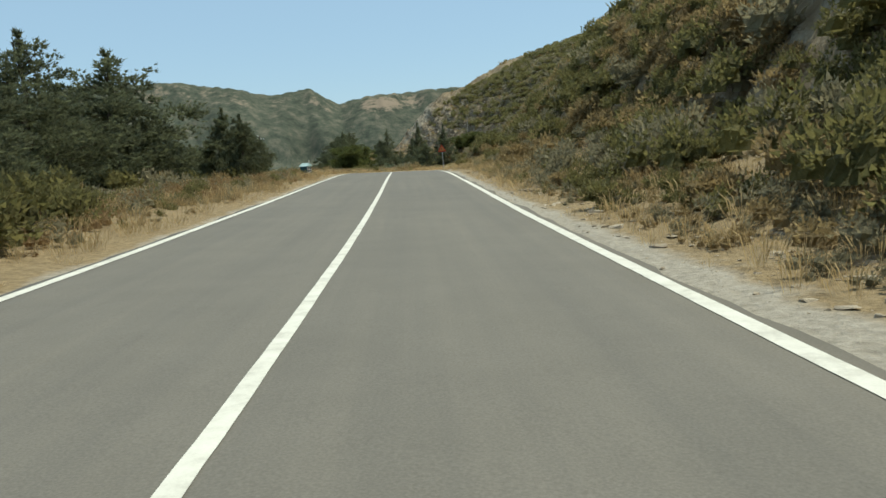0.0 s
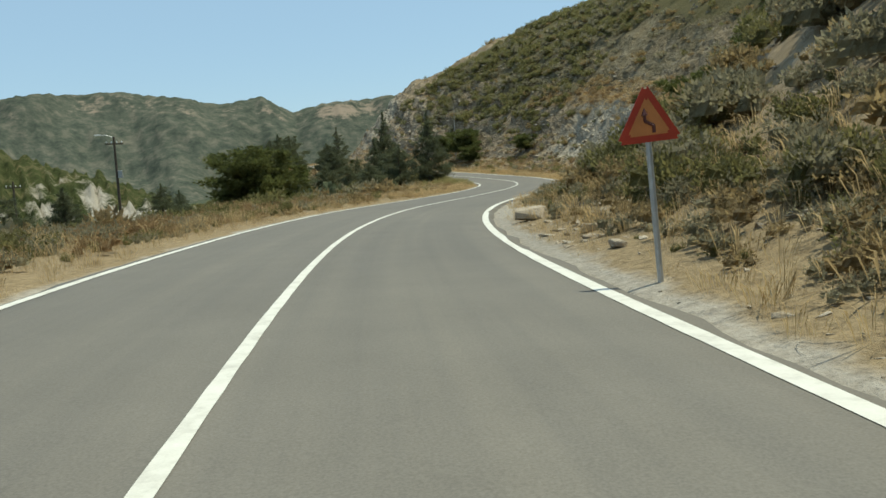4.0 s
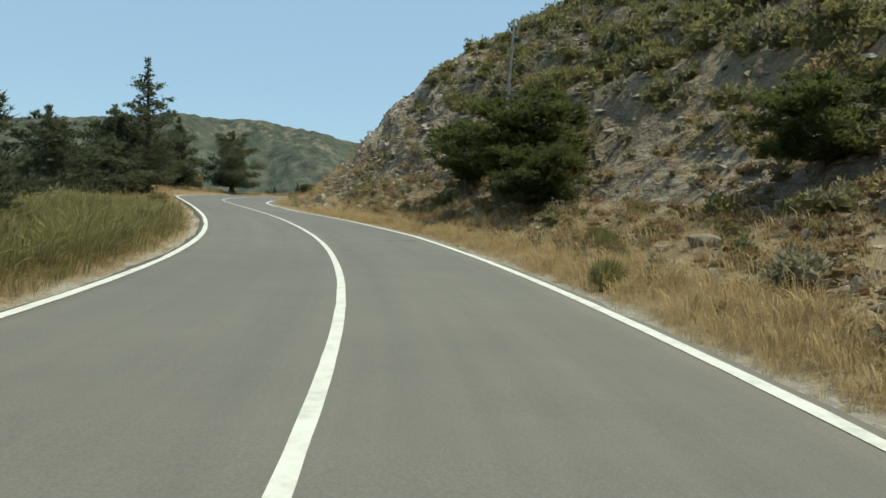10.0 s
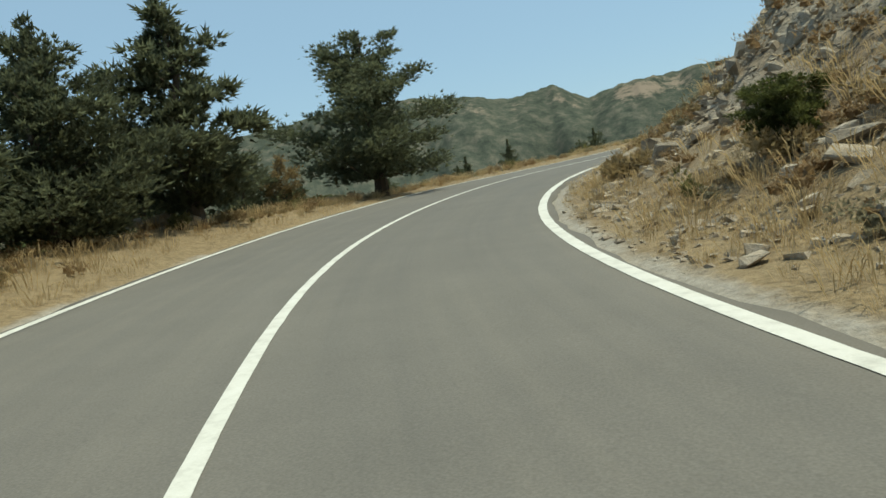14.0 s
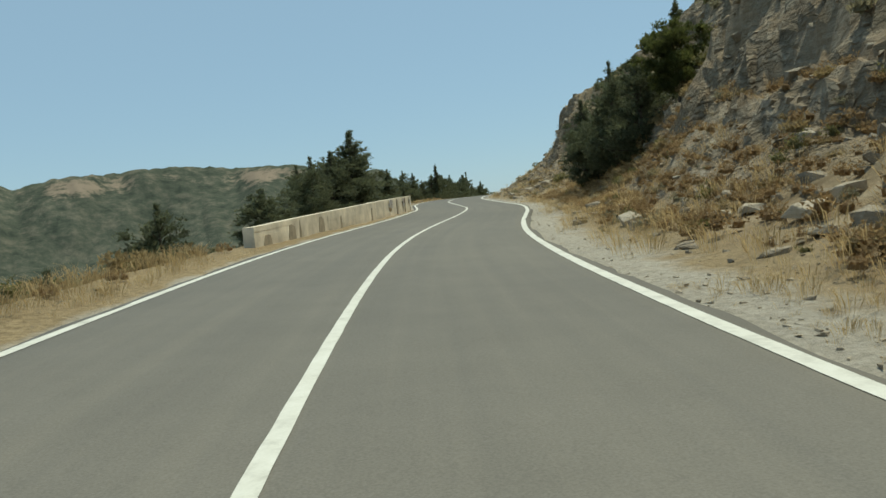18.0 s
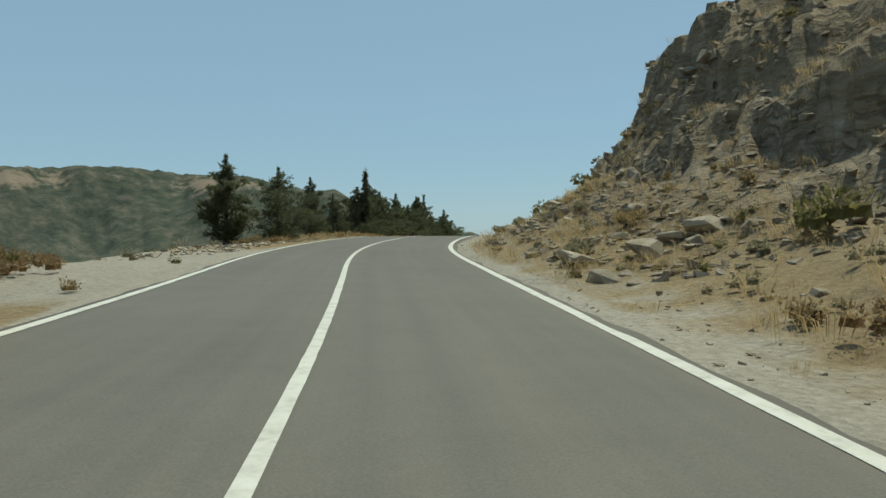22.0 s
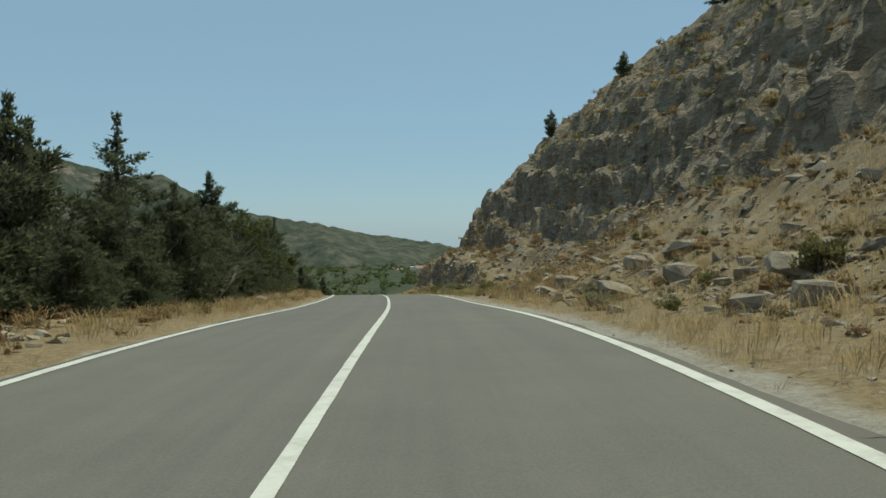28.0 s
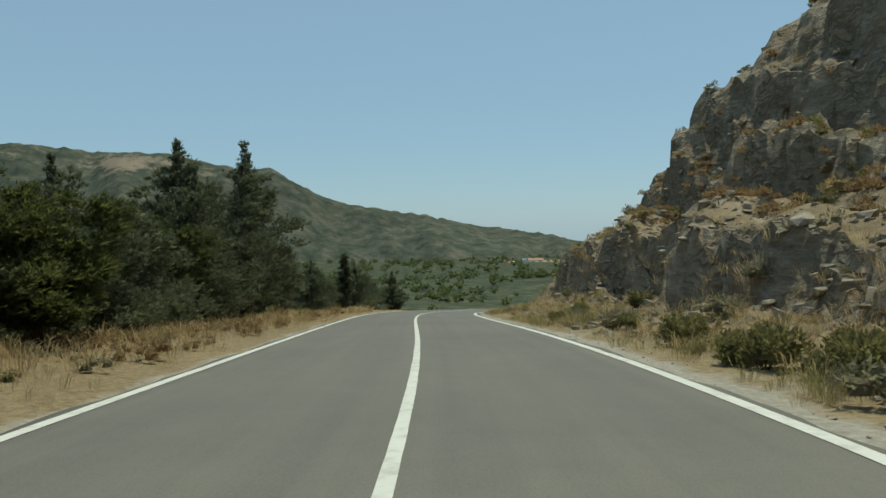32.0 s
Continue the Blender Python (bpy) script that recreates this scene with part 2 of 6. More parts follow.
def make_asphalt():
    m, n, l, b = material("asphalt", 0.85, 0.3)
    uv = n.new("ShaderNodeUVMap").outputs[0]
    p = n.new("ShaderNodeNewGeometry").outputs["Position"]
    grain, blot, big = add_noise(n, l, p, 60, 3), add_noise(n, l, p, 1.1, 6, 0.65), add_noise(n, l, p, 0.12, 4)
    streak = add_noise(n, l, uv, 1.0, 5, 0.6, (3.0, 0.05, 1))
    c = ramp(n, l, grain, [(0.3, (0.126, 0.116, 0.098)), (0.7, (0.170, 0.158, 0.135))])
    c = mixc(n, l, 0.22, c, ramp(n, l, streak, [(0.35, (0.38, 0.38, 0.39)), (0.65, (0.62, 0.60, 0.57))]), "OVERLAY")
    c = mixc(n, l, 0.3, c, ramp(n, l, blot, [(0.3, (0.40, 0.40, 0.40)), (0.7, (0.59, 0.59, 0.59))]), "OVERLAY")
    wheel = calc(n, l, "COSINE", calc(n, l, "MULTIPLY", across(n, l, uv), 4.1))     # four worn wheel tracks
    c = mixc(n, l, 0.12, c, ramp(n, l, calc(n, l, "ADD", calc(n, l, "MULTIPLY", wheel, 0.25), calc(n, l, "MULTIPLY", streak, 0.9)), [(0.2, (0.42, 0.42, 0.43)), (0.8, (0.60, 0.585, 0.56))]), "OVERLAY")
    c = mixc(n, l, 0.35, c, ramp(n, l, big, [(0.35, (0.42, 0.42, 0.42)), (0.65, (0.6, 0.59, 0.56))]), "OVERLAY")
    l.new(c, b.inputs["Base Color"])
    bump(n, l, b, grain, 0.2, 0.005)
    return m


def make_line_paint():
    m, n, l, b = material("line_paint", 0.7, 0.3)
    p = n.new("ShaderNodeNewGeometry").outputs["Position"]
    a, f = add_noise(n, l, p, 4, 6, 0.7), add_noise(n, l, p, 70, 3)
    c = ramp(n, l, a, [(0.25, (0.44, 0.42, 0.36)), (0.5, (0.66, 0.64, 0.56)), (0.8, (0.76, 0.74, 0.67))])
    c = mixc(n, l, calc(n, l, "MULTIPLY", f, 0.3), c, (0.3, 0.29, 0.26))
    l.new(c, b.inputs["Base Color"])
    bump(n, l, b, f, 0.2, 0.004)
    return m


def make_rock(name, lo, mid_c, hi):
    m, n, l, b = material(name, 0.93, 0.2)
    p = n.new("ShaderNodeNewGeometry").outputs["Position"]
    ob = n.new("ShaderNodeObjectInfo").outputs["Random"]
    isl = n.new("ShaderNodeNewGeometry").outputs["Random Per Island"]
    a, f = add_noise(n, l, p, 2.2, 7, 0.7), add_noise(n, l, p, 22, 5, 0.7)
    c = ramp(n, l, a, [(0.3, lo), (0.5, mid_c), (0.72, hi)])
    c = mixc(n, l, calc(n, l, "MULTIPLY", f, 0.45), c, lo)
    t = calc(n, l, "ADD", calc(n, l, "MULTIPLY", ob, 0.5), calc(n, l, "MULTIPLY", isl, 0.5))
    c = mixc(n, l, 0.45, c, ramp(n, l, t, [(0.1, (0.34, 0.32, 0.29)), (0.9, (0.66, 0.64, 0.6))]), "OVERLAY")
    l.new(c, b.inputs["Base Color"])
    bump(n, l, b, calc(n, l, "ADD", a, f), 0.7, 0.06)
    return m


def make_far(name, stops, scale, rough_c):
    """Wooded slopes far off: dark clumps on paler ground."""
    m, n, l, b = material(name, 1.0, 0.0)
    p = n.new("ShaderNodeNewGeometry").outputs["Position"]
    a, f = add_noise(n, l, p, scale, 8, 0.72), add_noise(n, l, p, scale * 0.12, 4)
    c = ramp(n, l, a, stops)
    c = mixc(n, l, 0.4, c, ramp(n, l, f, [(0.35, (0.4, 0.4, 0.4)), (0.65, (0.6, 0.6, 0.6))]), "OVERLAY")
    at = n.new("ShaderNodeAttribute")
    at.attribute_name = "bare"
    k = calc(n, l, "MULTIPLY", calc(n, l, "SUBTRACT", calc(n, l, "ADD", at.outputs["Fac"], calc(n, l, "MULTIPLY", calc(n, l, "SUBTRACT", a, 0.5), 2.0)), 0.4), 3.0, True)
    c = mixc(n, l, k, c, rough_c)
    l.new(c, b.inputs["Base Color"])
    bump(n, l, b, a, 1.0, 3.0)
    return m


GROUND, ASPHALT, PAINT = make_ground(), make_asphalt(), make_line_paint()
ROCK = make_rock("limestone", (0.17, 0.138, 0.098), (0.37, 0.315, 0.24), (0.58, 0.52, 0.425))
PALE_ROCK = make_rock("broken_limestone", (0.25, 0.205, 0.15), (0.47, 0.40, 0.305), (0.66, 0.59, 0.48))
BARK = plain("bark", (0.12, 0.095, 0.07), 0.95, 0.1, 0.35, 5)
DEADWOOD = plain("dead_wood", (0.38, 0.35, 0.31), 0.9, 0.1, 0.25, 6)
CYPRESS = leafy("cypress_foliage", (0.060, 0.071, 0.041), (0.23, 0.248, 0.137), (0.31, 0.25, 0.15))
PINE = leafy("bright_foliage", (0.05, 0.066, 0.02), (0.20, 0.215, 0.07), (0.28, 0.25, 0.10))
SHRUB_GREEN = leafy("green_scrub", (0.085, 0.086, 0.030), (0.35, 0.315, 0.125))
SHRUB_DRY = leafy("dry_scrub", (0.18, 0.130, 0.058), (0.54, 0.405, 0.20))
SHRUB_GREY = leafy("grey_scrub", (0.17, 0.155, 0.09), (0.46, 0.41, 0.26))
CUSHION = leafy("tawny_scrub", (0.20, 0.125, 0.055), (0.47, 0.32, 0.16))
STRAW = leafy("dry_grass", (0.36, 0.250, 0.115), (0.80, 0.60, 0.32))
LONG_GRASS = leafy("long_grass", (0.13, 0.13, 0.045), (0.47, 0.41, 0.17))
CONCRETE = plain("rough_concrete", (0.66, 0.575, 0.44), 0.95, 0.15, 0.3, 1.4)
STEEL = plain("galvanised_steel", (0.45, 0.46, 0.46), 0.5, 0.4, 0.15, 8, 0.7)
# distance haze is mixed into this colour: greyer and bluer than near_maquis
HAZED_GREEN = make_far("hazed_far_maquis", [(0.36, (0.048, 0.058, 0.045)), (0.5, (0.082, 0.090, 0.068)), (0.66, (0.148, 0.137, 0.104))], 0.05, (0.25, 0.20, 0.15))
NEAR_GREEN = make_far("near_maquis", [(0.34, (0.032, 0.042, 0.018)), (0.5, (0.075, 0.085, 0.035)), (0.68, (0.17, 0.145, 0.075))], 0.16, (0.44, 0.40, 0.33))
SEA_MAT = plain("hazy_sea", (0.16, 0.25, 0.36), 0.5, 0.4, 0.1, 0.002)


# ---- small helpers ----
def mesh_of(name, verts, faces, mat, smooth=False):
    me = bpy.data.meshes.new(name)
    verts = np.asarray(verts, dtype=np.float32)
    faces = np.asarray(faces, dtype=np.int32)
    k = faces.shape[1]
    me.vertices.add(len(verts))
    me.vertices.foreach_set("co", verts.ravel())
    me.loops.add(faces.size)
    me.loops.foreach_set("vertex_index", faces.ravel())
    me.polygons.add(len(faces))
    me.polygons.foreach_set("loop_start", np.arange(0, faces.size, k, dtype=np.int32))
    me.polygons.foreach_set("loop_total", np.full(len(faces), k, dtype=np.int32))
    me.polygons.foreach_set("use_smooth", np.full(len(faces), smooth))
    me.materials.append(mat)
    me.update()
    me.validate()
    return me


def part(name, bm, mat, parent, label=""):
    me = bpy.data.meshes.new(name)
    bm.to_mesh(me)
    bm.free()
    me.materials.append(mat)
    ob = new(name, me)
    ob.parent = parent
    return tagged(ob, label)


def part_mesh(name, me, parent, label=""):
    ob = new(name, me)
    ob.parent = parent
    return tagged(ob, label)


def box(bm, x0, y0, z0, x1, y1, z1, bevel=0.0):
    r = bmesh.ops.create_cube(bm, size=1, matrix=Matrix.Translation(((x0 + x1) / 2, (y0 + y1) / 2, (z0 + z1) / 2)) @ Matrix.Diagonal((x1 - x0, y1 - y0, z1 - z0, 1)))
    if bevel:
        es = list({e for v in r["verts"] for e in v.link_edges})
        bmesh.ops.bevel(bm, geom=es, offset=bevel, segments=2, affect="EDGES", profile=0.5)


def tube(bm, pts, radii, seg=8):
    """A bent tapering tube through pts."""
    rings = []
    for i, (p, r) in enumerate(zip(pts, radii)):
        p = Vector(p)
        d = (Vector(pts[min(i + 1, len(pts) - 1)]) - Vector(pts[max(i - 1, 0)])).normalized()
        u = d.orthogonal().normalized()
        v = d.cross(u)
        rings.append([bm.verts.new(p + r * (math.cos(a) * u + math.sin(a) * v)) for a in (2 * math.pi * k / seg for k in range(seg))])
    for a, b in zip(rings, rings[1:]):
        for k in range(seg):
            bm.faces.new((a[k], a[(k + 1) % seg], b[(k + 1) % seg], b[k]))
    bm.faces.new(rings[0][::-1])
    bm.faces.new(rings[-1])


def hash01(ix, iy, iz, seed):
    h = (ix * 374761393 + iy * 668265263 + iz * 2147483647 + seed * 1274126177) & 0xFFFFFFFF
    h = ((h ^ (h >> 13)) * 1274126177) & 0xFFFFFFFF
    return ((h ^ (h >> 16)) & 0xFFFF) / 65535.0


def vnoise(x, y, z=0.0, seed=0):
    """Smooth value noise in [-1, 1]."""
    x, y, z = np.broadcast_arrays(np.asarray(x, float), np.asarray(y, float), np.asarray(z, float))
    fx, fy, fz = np.floor(x), np.floor(y), np.floor(z)
    ix, iy, iz = (v.astype(np.int64) for v in (fx, fy, fz))
    u, v, w = ((t * t * (3 - 2 * t)) for t in (x - fx, y - fy, z - fz))
    out = 0
    for dx in (0, 1):
        for dy in (0, 1):
            for dz in (0, 1):
                out = out + hash01(ix + dx, iy + dy, iz + dz, seed) * (u if dx else 1 - u) * (v if dy else 1 - v) * (w if dz else 1 - w)
    return out * 2 - 1


def fbm(x, y, z=0.0, octaves=4, seed=0, gain=0.5):
    a, f, s = 1.0, 1.0, 0.0
    for k in range(octaves):
        s = s + a * vnoise(np.asarray(x) * f, np.asarray(y) * f, np.asarray(z) * f, seed + 17 * k)
        a, f = a * gain, f * 2.03
    return s


# ---- the road's line ----
def smooth7(v):
    return np.convolve(np.pad(v, 3, "edge"), np.ones(7) / 7, "valid")


ST = np.arange(-60.0, S_END, 1.0)
RA = smooth7(np.interp(ST, -8 + 8.0 * np.arange(len(HEAD)), HEAD))
RG = smooth7(np.interp(ST, -8 + 8.0 * np.arange(len(SLOPE)), SLOPE))
RB = np.interp(ST, -8 + 24.0 * np.arange(len(BANK)), BANK)
RX, RY, RZ = np.cumsum(-np.sin(RA)), np.cumsum(np.cos(RA)), np.cumsum(RG)
RX, RY, RZ = RX - RX[60], RY - RY[60], RZ - RZ[60]


def road_frame(s):
    f = lambda v: np.interp(s, ST, v)
    return f(RX), f(RY), f(RZ), f(RA), f(RB)


def on_road(s, d, up=0.0):
    """Points beside the road's centre line: s along it, d to its right, up above it."""
    x, y, z, a, b = road_frame(s)
    return np.stack(np.broadcast_arrays(x + d * np.cos(a), y + d * np.sin(a), z - np.clip(d, -4.5, 4.5) * b + up), -1)


def nearest(px, py):
    """For points on the plan: s along the road, signed distance d and the line's height there."""
    shape = np.shape(px)
    px, py = np.ravel(px), np.ravel(py)
    s, d, z = np.empty(len(px)), np.empty(len(px)), np.empty(len(px))
    cx, cy = RX[::2], RY[::2]
    for k in range(0, len(px), 20000):
        q = slice(k, k + 20000)
        i = ((px[q, None] - cx) ** 2 + (py[q, None] - cy) ** 2).argmin(1) * 2
        for _ in range(2):
            i = np.clip(i, 0, len(ST) - 1)
            t = (px[q] - RX[i]) * -np.sin(RA[i]) + (py[q] - RY[i]) * np.cos(RA[i])
            i = np.clip(np.round(i + np.clip(t, -3, 3)).astype(int), 0, len(ST) - 1)
        t = (px[q] - RX[i]) * -np.sin(RA[i]) + (py[q] - RY[i]) * np.cos(RA[i])
        s[q] = ST[i] + np.clip(t, -1, 1)
        dd = (px[q] - RX[i]) * np.cos(RA[i]) + (py[q] - RY[i]) * np.sin(RA[i])
        d[q] = np.sign(dd) * np.hypot(px[q] - RX[i], py[q] - RY[i])
        z[q] = RZ[i]
    return s.reshape(shape), d.reshape(shape), z.reshape(shape)


# ---- the lie of the land ----
# heights above the road at these distances from its centre line, station by station
DR = np.array([3.6, 5.0, 7.0, 7.9, 8.6, 9.5, 11.0, 13.0, 15.0, 16.3, 18.0, 25.0, 35.0, 50.0])
DL = np.array([3.6, 5.0, 7.0, 9.5, 13.0, 18.0, 25.0, 35.0, 50.0])
RIGHT, LEFT = [], []


def right(s, *h, h8=None, h9=None, h11=None, h15=None, h16=None):
    h8 = h[2] + (h[3] - h[2]) * 0.36 if h8 is None else h8
    h9 = h[2] + (h[3] - h[2]) * 0.64 if h9 is None else h9
    h11 = h[3] + (h[4] - h[3]) * 0.43 if h11 is None else h11
    h15 = h[4] + (h[5] - h[4]) * 0.4 if h15 is None else h15
    h16 = h15 + (h[5] - h15) * 0.43 if h16 is None else h16
    RIGHT.append((s, (*h[:3], h8, h9, h[3], h11, h[4], h15, h16, *h[5:])))


def left(s, *h):
    LEFT.append((s, h))


VALLEY, SEA_LEVEL = -18.0, -130.0
ROCK_S = (-40, 50, 75, 105, 150, 165, 190, 235, 250, 275, 300, 460)
ROCK_A = (0.08, 0.1, 0.35, 0.9, 0.75, 0.7, 0.95, 0.95, 0.75, 0.85, 1.0, 1.0)


def GRAVEL_BAND(s, d):
    """Bare gravel aprons beside the road."""
    on = np.interp(s, (-40, 8, 22, 60, 72, 77, 86, 91, 205, 212, 232, 240, 285, 300, 316, 322, 331, 340, 460), (0.5, 0.55, 0.25, 0.25, 0.25, 0.9, 0.9, 0.1, 0.08, 0.4, 0.4, 0.9, 0.9, 0.4, 0.4, 0.75, 0.75, 0.35, 0.35))
    out = np.interp(s, (-40, 60, 74, 78, 86, 92, 225, 240, 252, 290, 300), (5.6, 5.6, 5.6, 8.0, 8.0, 6.0, 5.2, 5.6, 5.8, 6.0, 7.5))
    tuft = np.interp(s, (77, 80, 93, 96), (0, 1, 1, 0)) * np.clip(1.4 - np.abs(d - 4.5) / 0.6, 0, 1)      # grass keeps a strip along the line
    return on * np.clip((out - d) / 2, 0, 1) * (1 - tuft)


right(-40, 0.0, 0.1, 0.5, 1.5, 6.2, 11.0, 18.0, 26.0, 33.0, h11=3.9)
right(30, 0.0, 0.1, 0.5, 1.5, 6.2, 11.0, 18.0, 26.0, 33.0, h11=3.9)
right(52, 0.0, 0.2, 0.8, 2.0, 5.9, 10.7, 17.4, 25.4, 33.0, h11=4.0)
right(62, 0.0, 0.3, 1.0, 2.4, 5.5, 10.5, 17.0, 25.0, 33.0)
right(85, 0.0, 0.2, 0.5, 1.6, 4.8, 10.5, 18.0, 28.0, 38.0)
right(105, 0.0, 0.0, 0.1, 0.5, 2.5, 6.8, 13.0, 24.0, 35.0)
right(119, 0.0, 0.0, 0.1, 0.5, 2.9, 6.6, 12.5, 22.5, 33.0, h11=1.3, h15=4.9, h16=5.9)
right(126, 0.0, 0.0, 0.1, 0.4, 1.9, 6.9, 13.5, 23.0, 33.0, h11=0.8, h15=4.2, h16=6.1)
right(134, 0.0, 0.0, 0.1, 0.5, 2.0, 7.2, 14.5, 24.0, 33.0, h11=0.9, h15=4.4, h16=6.5)
right(141, 0.0, 0.1, 0.4, 1.0, 3.2, 8.4, 15.5, 24.0, 33.0, h11=1.7, h15=5.9, h16=7.6)
right(149, 0.0, 0.1, 0.5, 1.4, 4.4, 9.4, 16.0, 24.0, 32.0, h11=2.3, h15=7.2, h16=8.2)
right(160, 0.0, 0.1, 0.5, 1.6, 5.0, 10.0, 17.0, 24.0, 30.5)
right(180, 0.0, 0.1, 0.6, 2.2, 5.8, 10.5, 16.5, 22.5, 28.0)
right(195, 0.0, 0.2, 1.0, 3.2, 7.0, 12.0, 16.0, 19.0, 22.0)
right(212, 0.0, 0.3, 1.3, 3.6, 8.2, 13.5, 16.5, 18.5, 20.0)
right(228, 0.0, 0.2, 0.6, 2.2, 7.0, 13.0, 16.0, 18.0, 20.0)
right(245, 0.0, 0.1, 0.4, 1.6, 6.0, 13.0, 19.0, 24.0, 27.0)
right(268, 0.0, 0.0, 0.2, 2.6, 8.0, 14.0, 20.0, 25.0, 28.0)
right(290, 0.0, 0.0, 0.3, 1.4, 5.0, 12.0, 19.0, 24.0, 28.0)
right(300, 0.0, 0.1, 0.5, 1.4, 4.5, 8.8, 12.5, 17.0, 22.0, h11=2.2)
right(305, 0.0, 0.2, 0.8, 2.0, 6.2, 9.4, 12.5, 17.0, 22.0, h11=3.4)
right(315, 0.0, 0.2, 1.2, 2.8, 8.9, 10.3, 13.0, 18.0, 23.0, h11=5.0, h15=9.7)
right(325, 0.0, 0.2, 0.9, 2.5, 7.6, 10.8, 14.5, 20.0, 26.0, h11=4.4, h15=9.6)
right(333, 0.0, 0.2, 0.8, 2.2, 6.6, 12.0, 17.0, 24.0, 30.0, h11=4.0, h15=10.2)
right(345, 0.0, 0.1, 0.6, 2.4, 6.6, 13.6, 19.0, 26.0, 32.0, h11=3.9, h15=11.0)
right(360, 0.0, 0.1, 0.6, 2.0, 5.2, 13.0, 19.0, 26.0, 33.0, h11=3.1, h15=8.6)
right(385, 0.0, 0.1, 0.6, 1.9, 4.9, 13.4, 20.0, 28.0, 35.0, h11=2.9, h15=7.9)
right(401, 0.0, 0.1, 0.4, 1.2, 3.4, 11.8, 19.5, 28.0, 35.5, h11=2.1, h15=5.6, h16=8.6)
right(412, 0.0, 0.0, 0.2, 0.6, 2.6, 12.2, 20.0, 28.0, 36.0, h11=1.3, h15=5.2, h16=8.8)
right(417, 0.0, 0.0, 0.3, 2.3, 3.6, 12.6, 20.0, 28.0, 36.0, h8=0.5, h9=1.9, h11=2.8, h15=5.8, h16=9.4)
right(424, 0.0, 0.0, 0.3, 3.2, 4.2, 12.9, 20.0, 28.0, 36.0, h8=0.7, h9=2.9, h11=3.6, h15=6.8, h16=10.2)
right(433, 0.0, 0.0, 0.4, 3.6, 4.7, 13.3, 20.0, 28.0, 36.0, h8=0.8, h9=3.3, h11=4.0, h15=8.2, h16=11.0)
right(446, 0.0, 0.1, 0.6, 3.9, 5.2, 13.2, 20.0, 28.5, 36.0, h8=1.1, h9=3.6, h11=4.5, h15=10.2, h16=11.7)
right(455, 0.0, 0.1, 0.4, 3.0, 5.0, 8.0, 15.0, 25.0, 33.0)
right(464, 0.0, 0.0, -0.3, 0.0, 0.5, 1.0, 1.0, 1.0, 0.0)
right(500, 0.0, -0.2, -0.6, -1.0, -2.0, -4.0, -6.0, -8.0, -10.0)
left(-40, 0.0, 0.1, 0.2, 0.1, -0.4, -1.2, -2.2, -4.0, -7.0)
left(60, 0.0, 0.1, 0.2, 0.2, -0.2, -0.8, -1.6, -2.5, -4.0)
left(140, 0.0, 0.1, 0.2, 0.1, -0.3, -0.8, -1.6, -2.5, -4.0)
left(165, 0.0, 0.3, 0.5, -0.2, -1.5, -3.0, -5.0, -7.5, -11.0)
left(185, 0.0, 0.3, 0.6, -0.4, -2.0, -4.0, -6.5, -9.0, -12.0)
left(206, 0.0, 0.35, 0.75, 0.3, -2.0, -4.3, -6.8, -9.5, -12.5)
left(217, 0.0, 0.1, 0.2, -0.7, -2.5, -4.5, -7.0, -10.0, -13.0)
left(240, 0.0, 0.2, 0.0, -1.2, -3.0, -5.5, -8.5, -12.0, -15.0)
left(262, 0.0, 0.1, -0.4, -1.6, -3.5, -6.0, -9.0, -12.5, -15.5)
left(292, 0.0, -0.1, -0.8, -2.0, -4.0, -6.5, -9.5, -13.0, -16.0)
left(303, 0.0, 0.0, 0.0, 0.0, -0.2, -3.0, -8.0, -13.0, -16.0)
left(318, 0.0, 0.0, -0.1, -0.5, -2.0, -5.0, -9.0, -13.0, -16.0)
left(345, 0.0, 0.0, -0.2, -1.0, -2.8, -5.5, -9.0, -13.0, -16.0)
left(400, 0.0, 0.1, 0.1, -0.5, -1.8, -4.0, -7.0, -11.0, -15.0)
left(445, 0.0, 0.1, 0.1, -0.2, -0.8, -2.0, -4.5, -8.0, -12.0)
left(500, 0.0, 0.0, -0.4, -1.0, -2.0, -4.0, -6.0, -9.0, -12.0)



def table(rows, s, d, dist):
    """Height at s and d by the stations, softly blended."""
    ss = np.array([r[0] for r in rows], float)
    hh = np.array([r[1] for r in rows], float)
    i = np.clip(np.searchsorted(ss, s) - 1, 0, len(ss) - 2)
    t = np.clip((s - ss[i]) / (ss[i + 1] - ss[i]), 0, 1)
    t = t * t * (3 - 2 * t)
    j = np.clip(np.searchsorted(dist, d) - 1, 0, len(dist) - 2)
    u = np.clip((d - dist[j]) / (dist[j + 1] - dist[j]), 0, 1)
    lo = hh[i, j] * (1 - u) + hh[i, j + 1] * u
    hi = hh[i + 1, j] * (1 - u) + hh[i + 1, j + 1] * u
    return lo * (1 - t) + hi * t


